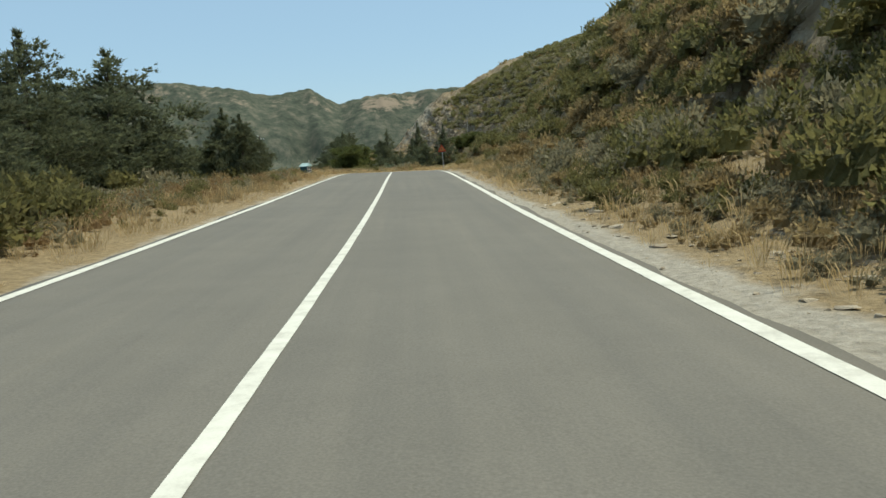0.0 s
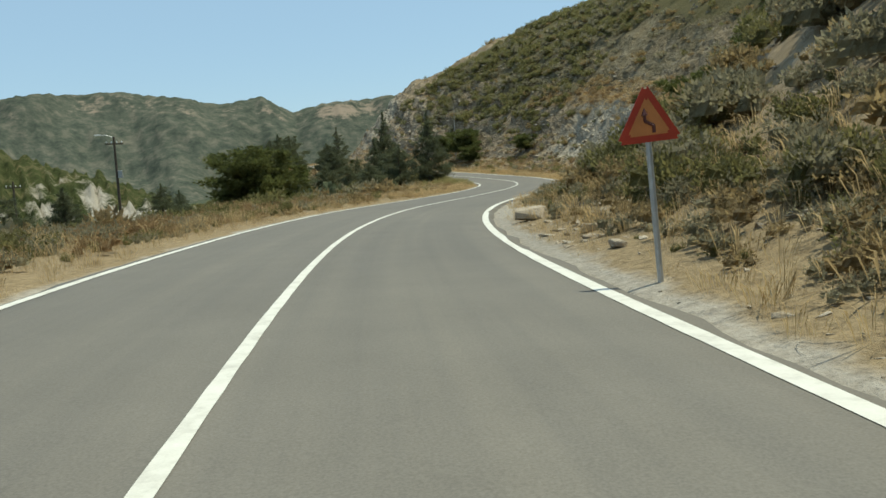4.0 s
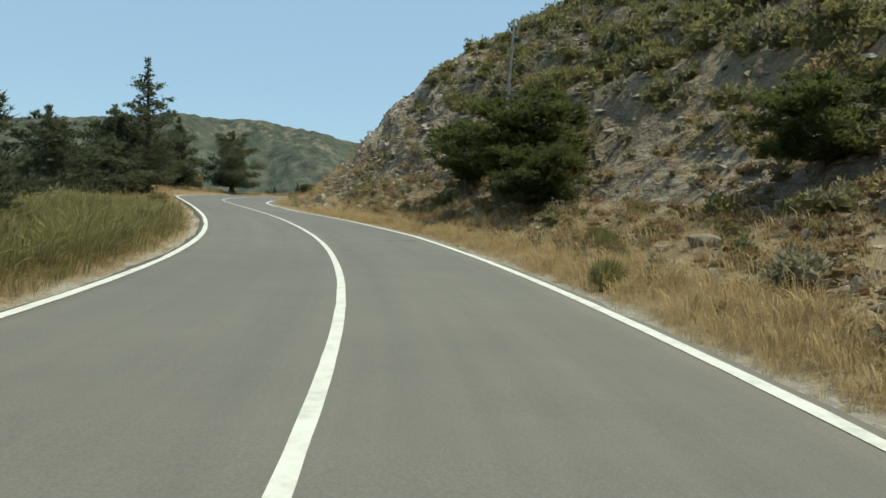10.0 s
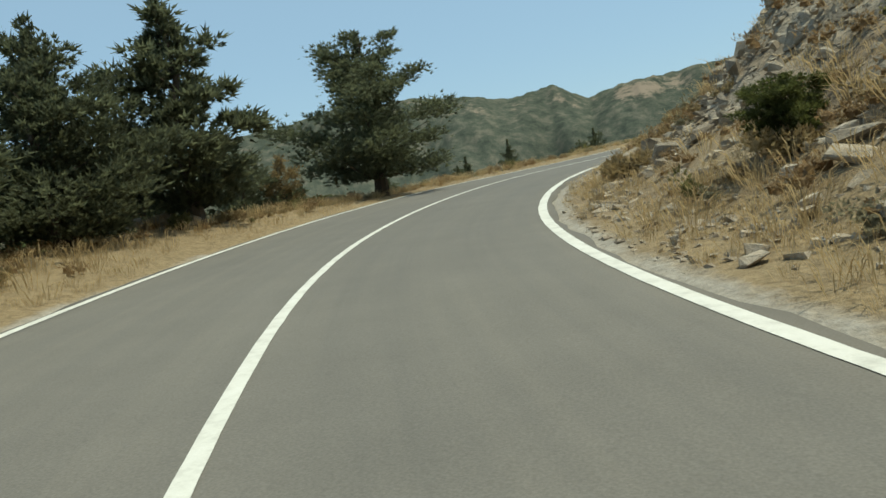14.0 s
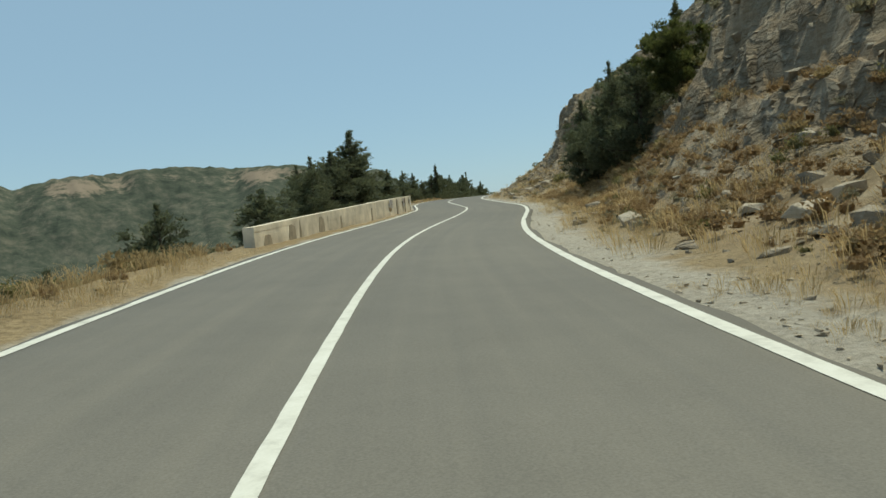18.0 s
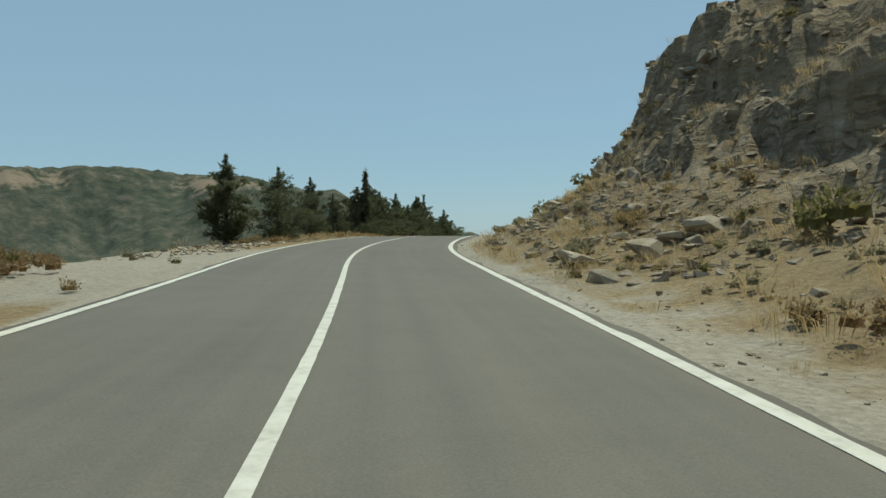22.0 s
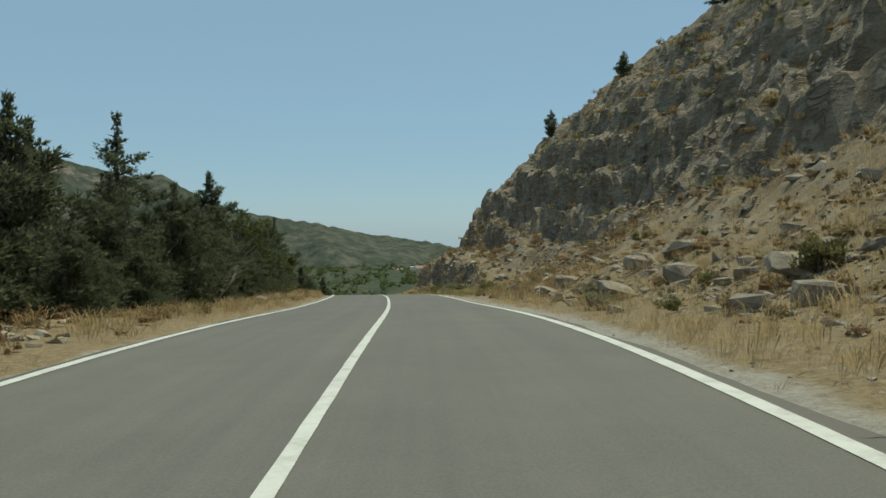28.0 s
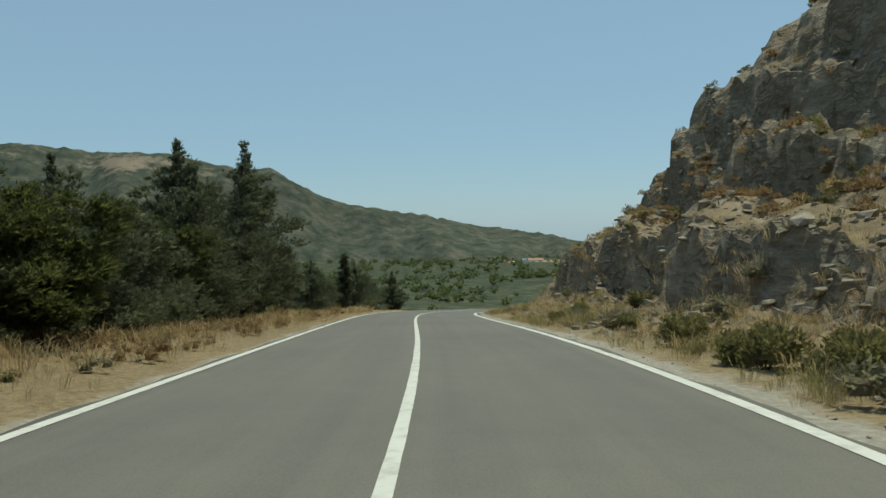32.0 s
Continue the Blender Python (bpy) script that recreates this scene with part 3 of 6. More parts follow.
def land(x, y, s, d, z):
    """Height of the open ground."""
    r, q = np.maximum(d, 0), np.maximum(-d, 0)
    hr = table(RIGHT, s, np.clip(r, 3.6, 50), DR) + np.clip(r - 50, 0, 120) * 0.12
    hl = table(LEFT, s, np.clip(q, 3.6, 50), DL)
    h = np.where(d > 0, hr, hl)
    rough = np.clip((np.abs(d) - 4.2) / 10, 0, 1)
    h = h + rough * (0.55 * fbm(x * 0.16, y * 0.16, 0, 4, 3) + 0.12 * fbm(x * 0.9, y * 0.9, 0, 2, 9)) + 0.03 * fbm(x, y, 0, 2, 5)
    near = z + h
    # away from the road: valley on the left, the plain ahead, the sea far off
    dist = np.abs(d)
    valley = VALLEY - 0.03 * np.clip(np.hypot(x, y - 200) - 300, 0, 1e5) + 6 * fbm(x * 0.006, y * 0.006, 0, 4, 21)
    valley = np.maximum(valley, SEA_LEVEL)
    k = np.clip((dist - 50) / 90, 0, 1)
    k = k * k * (3 - 2 * k)
    near = near * (1 - k) + valley * k
    under = np.abs(d) < 3.2
    return np.where(under, z - np.clip(d, -4.5, 4.5) * np.interp(s, ST, RB) - 0.25, near)


def grow(lo, hi, step, far):
    v, t, k = [lo], lo, step
    while t > -far:
        k *= 1.13
        t -= k
        v.append(t)
    v = v[::-1] + list(np.arange(lo + step, hi, step))
    t, k = v[-1], step
    while t < far:
        k *= 1.13
        t += k
        v.append(t)
    return np.array(v)


def grid_faces(nu, nv):
    i = np.arange(nu * nv).reshape(nu, nv)
    return np.stack([i[:-1, :-1], i[1:, :-1], i[1:, 1:], i[:-1, 1:]], -1).reshape(-1, 4)


def put_masks(me, **masks):
    for key, v in masks.items():
        me.attributes.new(key, "FLOAT", "POINT").data.foreach_set("value", np.clip(v, 0, 1).astype(np.float32).ravel())


HILL_EDGE, VERGE_EDGE = 46.0, 34.0
gx, gy = grow(-95.0, 115.0, 1.6, 4700), grow(-20.0, 480.0, 1.6, 4700)
X, Y = np.meshgrid(gx, gy, indexing="ij")
S, D, Z = nearest(X, Y)
H = land(X, Y, S, D, Z)
deep = np.where(D > 0, np.clip((HILL_EDGE - 2 - D) / 3, 0, 1), np.clip((VERGE_EDGE - 2 + D) / 3, 0, 1)) * np.clip((S + 50) / 4, 0, 1) * np.clip((472 - S) / 4, 0, 1)
H = H - 3.0 * deep
me = mesh_of("ground", np.stack([X, Y, H], -1).reshape(-1, 3), grid_faces(len(gx), len(gy)), GROUND, True)
n1 = fbm(X * 0.12, Y * 0.12, 0, 3, 40)
put_masks(me, rock=0.1 * n1, straw=0.1 + 0.3 * n1, gravel=0 * n1, wood=np.clip((np.abs(D) - 45) / 50, 0, 1.2), scrub=np.clip(0.85 + (np.abs(D) - 60) / 60, 0.85, 1.4) + 0.25 * n1)
tagged(new("ground", me), "dry scrubby ground falling away to a valley", "ground", kind="structure")

# the cut hillside on one side and the verge on the other, in finer relief
HS = np.arange(-46.0, 470.0, 0.45)
HV = np.concatenate([np.linspace(3.3, 5.7, 9), np.linspace(6.0, 20.0, 62), np.linspace(20.35, 28.0, 22), np.linspace(28.6, HILL_EDGE, 24)])
S2, D2 = np.meshgrid(HS, HV, indexing="ij")
rk = np.interp(S2, ROCK_S, ROCK_A) * (1 - np.interp(S2, (60, 80, 185, 215), (0, 0.85, 0.85, 0)) * np.clip((D2 - np.interp(S2, (90, 110, 150, 170), (19, 26, 26, 21)) - 2.5 * fbm(S2 * 0.07, 2.5, 0, 2, 80)) / 4, 0, 1))
rk = rk * (1 - 0.8 * np.interp(S2, (345, 358, 412, 419), (0, 1, 1, 0)) * np.clip((13.2 - D2) / 1.2, 0, 1))
x0, y0, z0, a0, b0 = road_frame(S2)
px, py = x0 + D2 * np.cos(a0), y0 + D2 * np.sin(a0)
h0 = table(RIGHT, S2, np.clip(D2, 3.6, 50), DR)
edge = np.clip((D2 - 6.0) / np.interp(S2, (412, 417), (4, 2)), 0, 1)
band = vnoise(h0 * 0.9 + 0.5 * fbm(px * 0.1, py * 0.1, 0, 2, 50), px * 0.03, py * 0.03, 51) + 0.55 * vnoise(h0 * 2.6, px * 0.1, py * 0.1, 52)
gully = fbm(S2 * 0.12, h0 * 0.05, 0, 4, 53)
lump = fbm(px * 0.4, py * 0.4, h0 * 0.4, 5, 54, 0.58)
steep = np.clip(np.gradient(h0, axis=1) / np.gradient(D2, axis=1) - 0.25, 0, 1.2)
dd = D2 + edge * (rk * steep * (0.25 * band + 0.35 * np.interp(S2, (280, 310), (1, 0.3)) * gully) + (0.2 + 0.25 * rk) * steep * lump)
h1 = table(RIGHT, S2, np.clip(dd, 3.6, 50), DR)


def terrace(h, period, warp, sharp):
    """Beds of rock: ledges with steep risers between them."""
    q = (h + warp) / period
    f = q - np.floor(q)
    return (np.floor(q) + np.clip((f - 0.5) * sharp + 0.5, 0, 1)) * period - warp


beds = np.interp(S2, (110, 119, 146, 156), (1, 0.12, 0.12, 1)) * np.clip(rk * 1.15 - 0.1, 0, 1) * np.clip((D2 - 8.5) / 3, 0, 1) * np.clip(0.75 + 0.8 * fbm(px * 0.07, py * 0.07, 0, 2, 57), 0, 1)
warp = 1.3 * fbm(px * 0.06, py * 0.06, 0, 3, 56) + 0.05 * S2 * np.sin(S2 * 0.02)
t1 = terrace(h1, 2.9, warp, 3.2)
t1 = 0.55 * t1 + 0.45 * terrace(t1, 0.95, 0.5 * warp + 0.3 * lump, 3.0)
h1 = h1 + (t1 - h1) * np.interp(S2, (230, 310), (0.42, 0.7)) * beds
chip = vnoise(px * 1.7, py * 1.7, h1 * 1.7, 58) + 0.6 * vnoise(px * 3.3, py * 3.3, h1 * 3.3, 59)
h1 = h1 + edge * (0.20 * fbm(px * 0.3, py * 0.3, 0, 3, 55) + 0.22 * rk * lump + 0.13 * rk * chip) + 0.02 * fbm(px * 2, py * 2, 0, 2, 5)
out = edge * rk * np.clip(steep * 1.5, 0, 1) * (0.22 * chip + 0.16 * vnoise(S2 * 0.9, h1 * 0.5, 0, 60))
side = edge * rk * 0.12 * vnoise(px * 2.1, py * 2.1, h1 * 2.1, 63)
HILL_Z = z0 + h1 - np.clip(D2, 0, 4.5) * b0 * np.clip((7 - D2) / 2, 0, 1) - 0.045 - 0.10 * np.clip((3.6 - D2) / 0.3, 0, 1)
me = mesh_of("hillside", np.stack([px + out * np.cos(a0) - side * np.sin(a0), py + out * np.sin(a0) + side * np.cos(a0), HILL_Z], -1).reshape(-1, 3), grid_faces(len(HS), len(HV)), GROUND, True)
craggy = (rk * np.clip(steep * 1.7, 0, 1) * edge)[:-1, :-1].ravel() > 0.35
me.polygons.foreach_set("use_smooth", ~craggy)
n2 = fbm(px * 0.15, py * 0.15, h0 * 0.15, 3, 41)
put_masks(me, rock=rk * np.clip(steep * 1.7 + 0.1, 0, 1) + 0.3 * n2 - 0.05, straw=np.clip(0.75 - (D2 - 6) / 6 + 0.5 * n2, 0, 1) * np.interp(S2, (194, 202, 234, 242), (1, 0.45, 0.45, 1)),
          gravel=np.clip(1.2 - (D2 - 3.45) / 0.55, 0, 1) * 0.75 + GRAVEL_BAND(S2, D2), scrub=np.clip((D2 - 9) / 8, 0, 1) * (1 - 0.9 * rk) + 0.25 * n2 + 0.4 * np.interp(S2, (90, 100, 180, 195), (0, 1, 1, 0)) * np.clip((D2 - 16.5) / 2, 0, 1),
          marl=np.interp(S2, (-30, -20, 48, 56, 80, 86, 100, 108, 113, 120, 144, 152, 196, 204, 232, 240), (0.15, 0.3, 0.3, 0.1, 0.1, 0.75, 0.75, 0.3, 0.3, 1, 1, 0, 0, 1.0, 1.0, 0)) * np.interp(D2, np.array([6.5, 10.5, 16.4, 17.6]), (0, 1, 1, 0)) * np.clip(steep * 2.2, 0.2, 1) + 0.25 * n2)
tagged(new("hillside", me), "steep dry hillside of layered grey rock and scrub", "hillside", kind="structure")

VV = np.concatenate([np.linspace(3.2, 5.8, 9), np.linspace(6.2, 13.5, 13), np.linspace(14.2, VERGE_EDGE, 18)])
S3, D3 = np.meshgrid(HS, VV, indexing="ij")
x0, y0, z0, a0, b0 = road_frame(S3)
qx, qy = x0 - D3 * np.cos(a0), y0 - D3 * np.sin(a0)
h3 = table(LEFT, S3, np.clip(D3, 3.6, 50), DL)
rough = np.clip((D3 - 4.2) / 10, 0, 1)
h3 = h3 + rough * (0.55 * fbm(qx * 0.16, qy * 0.16, 0, 4, 3) + 0.1 * fbm(qx * 0.9, qy * 0.9, 0, 2, 9)) + 0.03 * fbm(qx, qy, 0, 2, 5)
VERGE_Z = z0 + h3 + np.clip(D3, 0, 4.5) * b0 * np.clip((7 - D3) / 2, 0, 1) - 0.045 - 0.10 * np.clip((3.45 - D3) / 0.3, 0, 1)
me = mesh_of("verge", np.stack([qx, qy, VERGE_Z], -1).reshape(-1, 3), grid_faces(len(HS), len(VV))[:, ::-1], GROUND, True)
n3 = fbm(qx * 0.15, qy * 0.15, 0, 3, 42)
apron = np.interp(S3, (295, 300, 312, 318), (0, 1, 1, 0)) * np.clip((12 - D3) / 2, 0, 1)
put_masks(me, rock=0.25 * n3, straw=np.clip(1.1 - (D3 - 6) / 7 + 0.4 * n3, 0, 1), gravel=np.clip(1.2 - (D3 - 3.3) / 0.5, 0, 1) * 0.75 + apron, scrub=np.clip((D3 - 8) / 8, 0, 1) + 0.25 * n3)
tagged(new("verge", me), "dry grassy verge dropping towards the valley", "verge", kind="structure")


def floor_v(s, d):
    """Height of the finished ground beside the road, for arrays of s and d (d < 0: valley side)."""
    s, d = np.asarray(s, float), np.asarray(d, float)

    def pick(Zt, dist, dv):
        i = np.clip((s + 46.0) / 0.45, 0, len(HS) - 1.001)
        j = np.clip(np.interp(dv, dist, np.arange(len(dist))), 0, len(dist) - 1.001)
        i0, j0 = i.astype(int), j.astype(int)
        u, v = i - i0, j - j0
        return Zt[i0, j0] * (1 - u) * (1 - v) + Zt[i0 + 1, j0] * u * (1 - v) + Zt[i0, j0 + 1] * (1 - u) * v + Zt[i0 + 1, j0 + 1] * u * v

    near = np.where(d > 0, pick(HILL_Z, HV, d), pick(VERGE_Z, VV, -d))
    x, y, z, a, b = road_frame(s)
    x, y = x + d * np.cos(a), y + d * np.sin(a)
    i, j = np.interp(x, gx, np.arange(len(gx))), np.interp(y, gy, np.arange(len(gy)))
    i0, j0 = np.minimum(i.astype(int), len(gx) - 2), np.minimum(j.astype(int), len(gy) - 2)
    u, v = i - i0, j - j0
    sheet = H[i0, j0] * (1 - u) * (1 - v) + H[i0 + 1, j0] * u * (1 - v) + H[i0, j0 + 1] * (1 - u) * v + H[i0 + 1, j0 + 1] * u * v
    return np.where((d > HILL_EDGE - 0.5) | (d < -VERGE_EDGE + 0.5) | (s > 468), sheet, near)


def spot(s, d, sink=0.0):
    x, y, z, a, b = road_frame(s)
    return float(x + d * np.cos(a)), float(y + d * np.sin(a)), float(floor_v(s, d)) - sink


def spots(s, d, sink=0.0):
    x, y, z, a, b = road_frame(s)
    return np.stack([x + d * np.cos(a), y + d * np.sin(a), floor_v(s, d) - sink], -1)


# ---- road and its paint ----
rs = np.arange(-40.0, S_END - 2, 0.5)
rng = np.random.default_rng(5)
cols = np.array([0.0, 0.06, 0.2, 0.45, 0.7, 0.92, 1.0])
LEDGE = WL + 0.17 + 0.08 * fbm(rs * 0.8, 1.5, 0, 3, 61)
REDGE = WR + 0.20 + 0.10 * fbm(rs * 0.8, 7.5, 0, 3, 62)
SS = np.repeat(rs[:, None], len(cols), 1)
DD = -LEDGE[:, None] + (LEDGE + REDGE)[:, None] * cols
top = on_road(SS, DD, 0.0)
low = on_road(rs, -LEDGE - 0.06, -0.3)[:, None], on_road(rs, REDGE + 0.06, -0.3)[:, None]
RV = np.concatenate([low[0], top, low[1]], 1)
me = mesh_of("road", RV.reshape(-1, 3), grid_faces(len(rs), len(cols) + 2)[:, ::-1], ASPHALT, True)
uvs = np.stack([np.concatenate([DD[:, :1], DD, DD[:, -1:]], 1), np.repeat(rs[:, None], len(cols) + 2, 1)], -1).reshape(-1, 2)
ul = me.uv_layers.new(name="UVMap")
vi = np.empty(len(me.loops), dtype=np.int32)
me.loops.foreach_get("vertex_index", vi)
ul.data.foreach_set("uv", uvs[vi].astype(np.float32).ravel())
tagged(new("road", me), "sun-bleached grey asphalt two-lane mountain road", "road", kind="structure")


def stripe(name, d, w, seed, label, chips):
    s = np.arange(-38.0, S_END - 4, 0.3)
    wob = 0.007 * fbm(s * 0.15, seed, 0, 2, 70)
    l = d - w / 2 + wob + 0.005 * vnoise(s * 3.0, seed + 0.3, 0, 71)
    r = d + w / 2 + wob + 0.005 * vnoise(s * 3.0, seed + 7.3, 0, 72)
    bite = np.clip(vnoise(s * 0.55, seed + 3.1, 0, 73) - np.interp(s, (60, 70, 104, 112, 142, 150), (0.62, 0.5, 0.5, 0.2, 0.2, 0.62)), 0, 1) * chips
    if d > 0:
        r = np.maximum(r - bite, l + 0.03)
    else:
        l = np.minimum(l + bite, r - 0.03)
    v = np.stack([on_road(s, l, 0.006), on_road(s, (l + r) / 2, 0.008), on_road(s, r, 0.006)], 1)
    me = mesh_of(name, v.reshape(-1, 3), grid_faces(len(s), 3)[:, ::-1], PAINT, True)
    tagged(new(name, me), label, "road marking", kind="structure")


stripe("centre_line", 0.0, 0.118, 1.0, "solid white centre line, slightly worn", 0.0)
stripe("edge_line", -WL, 0.145, 2.0, "solid white road edge line, chipped", 0.12)
stripe("edge_line", WR, 0.17, 3.0, "solid white road edge line, chipped by gravel", 0.14)

# ---- far hills, plain and sea ----
def far_ridge(name, crest, r_foot, r_crest, foot_z, centre, mat, label, seed, bare, band=0.8, wide=0.11):
    """A mountain side whose crest follows (azimuth, height) as one looks round from the road."""
    az = np.radians(np.arange(crest[0][0], crest[-1][0], 0.22))
    hz = np.interp(np.degrees(az), [c[0] for c in crest], [c[1] for c in crest])
    k = np.linspace(0, 1.25, 46)
    A, K = np.meshgrid(az, k, indexing="ij")
    Hc = np.repeat(hz[:, None], len(k), 1)
    R = r_foot + (r_crest - r_foot) * K + 0.09 * (r_crest - r_foot) * fbm(A * 9, K * 2, 0, 3, seed)
    up = np.clip(K, 0, 1)
    prof = 0.62 * up ** 1.15 + 0.38 * np.clip((up - 0.62) / 0.38, 0, 1) ** 0.8
    Z = foot_z + (Hc - foot_z) * prof
    gul = fbm(A * 26, K * 2.2, 0, 4, seed + 3)
    Z = Z + (Hc - foot_z) * 0.028 * gul * np.sin(np.pi * np.clip(up, 0, 0.97)) + 1.6 * fbm(A * 160, K * 9, 0, 3, seed + 5)
    Z = np.where(K > 1, Z - (K - 1) * 500, Z)
    V = np.stack([centre[0] + R * np.sin(A), centre[1] + R * np.cos(A), Z], -1)
    me = mesh_of(name, V.reshape(-1, 3), grid_faces(len(az), len(k))[:, ::-1], mat, True)
    put_masks(me, bare=np.clip(bare * np.interp(np.degrees(A), (-40, -25, 4, 12), (0.5, 1, 1, 0.35)) * np.exp(-((up - band) / wide) ** 2) * (0.75 + 0.9 * fbm(A * 18, K * 5, 0, 3, seed + 8)), 0, 1))
    tagged(new(name, me), label, "hill", kind="structure")


CREST = [(-70, 60), (-52, 85), (-40, 105), (-33.3, 119), (-29.5, 128), (-25.6, 130), (-23.1, 124), (-20.3, 111), (-17.5, 101),
         (-15.9, 107), (-14.6, 111), (-13.6, 98), (-12.2, 82), (-10.7, 90), (-6.3, 98), (-1.7, 103), (2.5, 95), (5.7, 90), (8.4, 78),
         (10.1, 71), (11.4, 74), (13.0, 54), (15.2, 33), (19.0, 20), (24.6, 0), (28.1, -10), (33.0, -30), (40, -70), (48, -120)]
far_ridge("distant_ridge", CREST, 560, 1200, -75, (-5, 200), HAZED_GREEN, "wooded mountain ridge with pale bare scars, distance haze put into its colour", 200, 0.50, 0.93, 0.07)
far_ridge("left_hill", [(-110, 5), (-85, 22), (-70, 30), (-58, 30), (-47, 24), (-38, 17), (-31, 9), (-25, 2), (-18, -8), (-10, -20)], 70, 190, -14, (-30, 110), NEAR_GREEN,
          "scrubby green hill with white rock outcrops", 230, 0.95, 0.62, 0.22)


def sea_sheet():
    v = [(-4600, 2300, SEA_LEVEL + 1.5), (4700, 2300, SEA_LEVEL + 1.5), (4700, 4690, SEA_LEVEL + 1.5), (-4600, 4690, SEA_LEVEL + 1.5)]
    me = mesh_of("sea", v, [(0, 1, 2, 3)], SEA_MAT)
    tagged(new("sea", me), "pale blue hazy sea at the horizon", "sea", kind="structure")


sea_sheet()


# ---- trees ----
def leaf_fans(pos, dirs, length, width, rng):
    """Feathery sprays: three slim blades from each point along its direction."""
    n = len(pos)
    d = dirs / np.linalg.norm(dirs, axis=1, keepdims=True)
    r = rng.normal(size=(n, 3))
    u = np.cross(d, r)
    u /= np.linalg.norm(u, axis=1, keepdims=True)
    w = np.cross(d, u)
    V, F, base = [], [], 0
    for k, (sp, tilt) in enumerate(((0.0, 0.0), (0.75, 0.2), (-0.75, -0.2))):
        q = d + sp * u + tilt * w
        q /= np.linalg.norm(q, axis=1, keepdims=True)
        side = np.cross(q, w + 0.3 * u)
        side /= np.linalg.norm(side, axis=1, keepdims=True)
        L = (length * (1.0 if k == 0 else 0.72))[:, None]
        W = width[:, None]
        V += [pos - side * W * 0.5, pos + side * W * 0.5, pos + q * L]
        i = np.arange(n) + base
        F.append(np.stack([i, i + n, i + 2 * n], -1))
        base += 3 * n
    return np.concatenate(V), np.concatenate(F)


def crown_mesh(name, h, radius, base, seed, mat, count, lift=0.55, column=False, ragged=0.35, blade=0.33, round_top=False, cone=0.66):
    """Limbs and foliage of a conifer with up-swept ragged boughs; returns bough lines too."""
    rng = np.random.default_rng(seed)
    P, Dv, boughs = [], [], []
    nb = int(12 + 4.4 * h) if not column else 60

    def reach(f):
        if column:
            return 0.35 + 0.65 * min(1, f * 5) * min(1, (1 - f) * 2.2) ** 0.7
        if round_top:
            return math.sin(math.pi * min(0.98, 0.16 + 0.8 * f)) ** 0.7
        return min(1, 0.6 + f * 2.2) * (1 - f) ** cone + 0.04

    for k in range(nb):
        f = (k + 0.3 + 0.5 * rng.random()) / nb
        z = base + (h * 0.93 - base) * f
        L = radius * reach(f) * (1 - 1.1 * ragged + 1.7 * ragged * rng.random())
        az = k * 2.399 + rng.normal() * 0.5
        el = lift * (0.25 + 0.95 * f) + rng.normal() * 0.13
        d = np.array([math.cos(az) * math.cos(el), math.sin(az) * math.cos(el), math.sin(el)])
        side = np.array([-math.sin(az), math.cos(az), 0.0])
        o = np.array([0.0, 0.0, z - 0.45 * L * math.sin(el)])
        boughs.append((o, d, L))
        m = max(8, int(3.0 * count * 0.72 * (L / radius) ** 1.6 * 2.3 / nb))
        k_ = 5 if not column else 3
        un = np.concatenate([[1.0], 0.3 + 0.72 * rng.random(k_ - 1)])
        an = rng.uniform(-1, 1, k_) * 0.36 * L * np.sin(np.pi * np.clip(un, 0, 0.97) ** 0.85) * (un < 1)
        node = o + d * (un * L)[:, None] + side * an[:, None]
        node[:, 2] += 0.16 * L * un ** 2 - 0.10 * np.abs(an)
        w_ = rng.integers(0, k_, m)
        off = rng.normal(size=(m, 3)) * np.array([1, 1, 0.55]) * (0.085 * L + 0.05)
        P.append(node[w_] + off)
        Dv.append(0.55 * d + off / (0.085 * L + 0.05) * 0.5 + rng.normal(size=(m, 3)) * 0.22 + np.array([0, 0, 0.5]))
    m = int(2 * count * 0.2)
    f = rng.random(m) ** 1.3 * 0.93
    rr = np.array([reach(q) for q in f]) * radius * 0.42 * np.sqrt(rng.random(m))
    aa = rng.random(m) * 2 * np.pi
    P.append(np.stack([rr * np.cos(aa), rr * np.sin(aa), base + (h * 0.93 - base) * f], -1))
    Dv.append(np.stack([np.cos(aa), np.sin(aa), 0.8 + 0 * aa], -1) + rng.normal(size=(m, 3)) * 0.4)
    m = max(20, int(count * 0.03))
    P.append(np.stack([rng.normal(size=m) * 0.06, rng.normal(size=m) * 0.06, h * (0.86 + 0.14 * rng.random(m))], -1))
    Dv.append(rng.normal(size=(m, 3)) * 0.4 + np.array([0, 0, 1.0]))
    P, Dv = np.concatenate(P), np.concatenate(Dv)
    P[:, 2] = np.maximum(P[:, 2], 0.1)
    V, F = leaf_fans(P, Dv, blade * 0.70 * (0.6 + 0.8 * rng.random(len(P))), blade * 0.23 * (0.7 + 0.6 * rng.random(len(P))), rng)
    return mesh_of(name, V, F, mat), boughs


TREES = {}


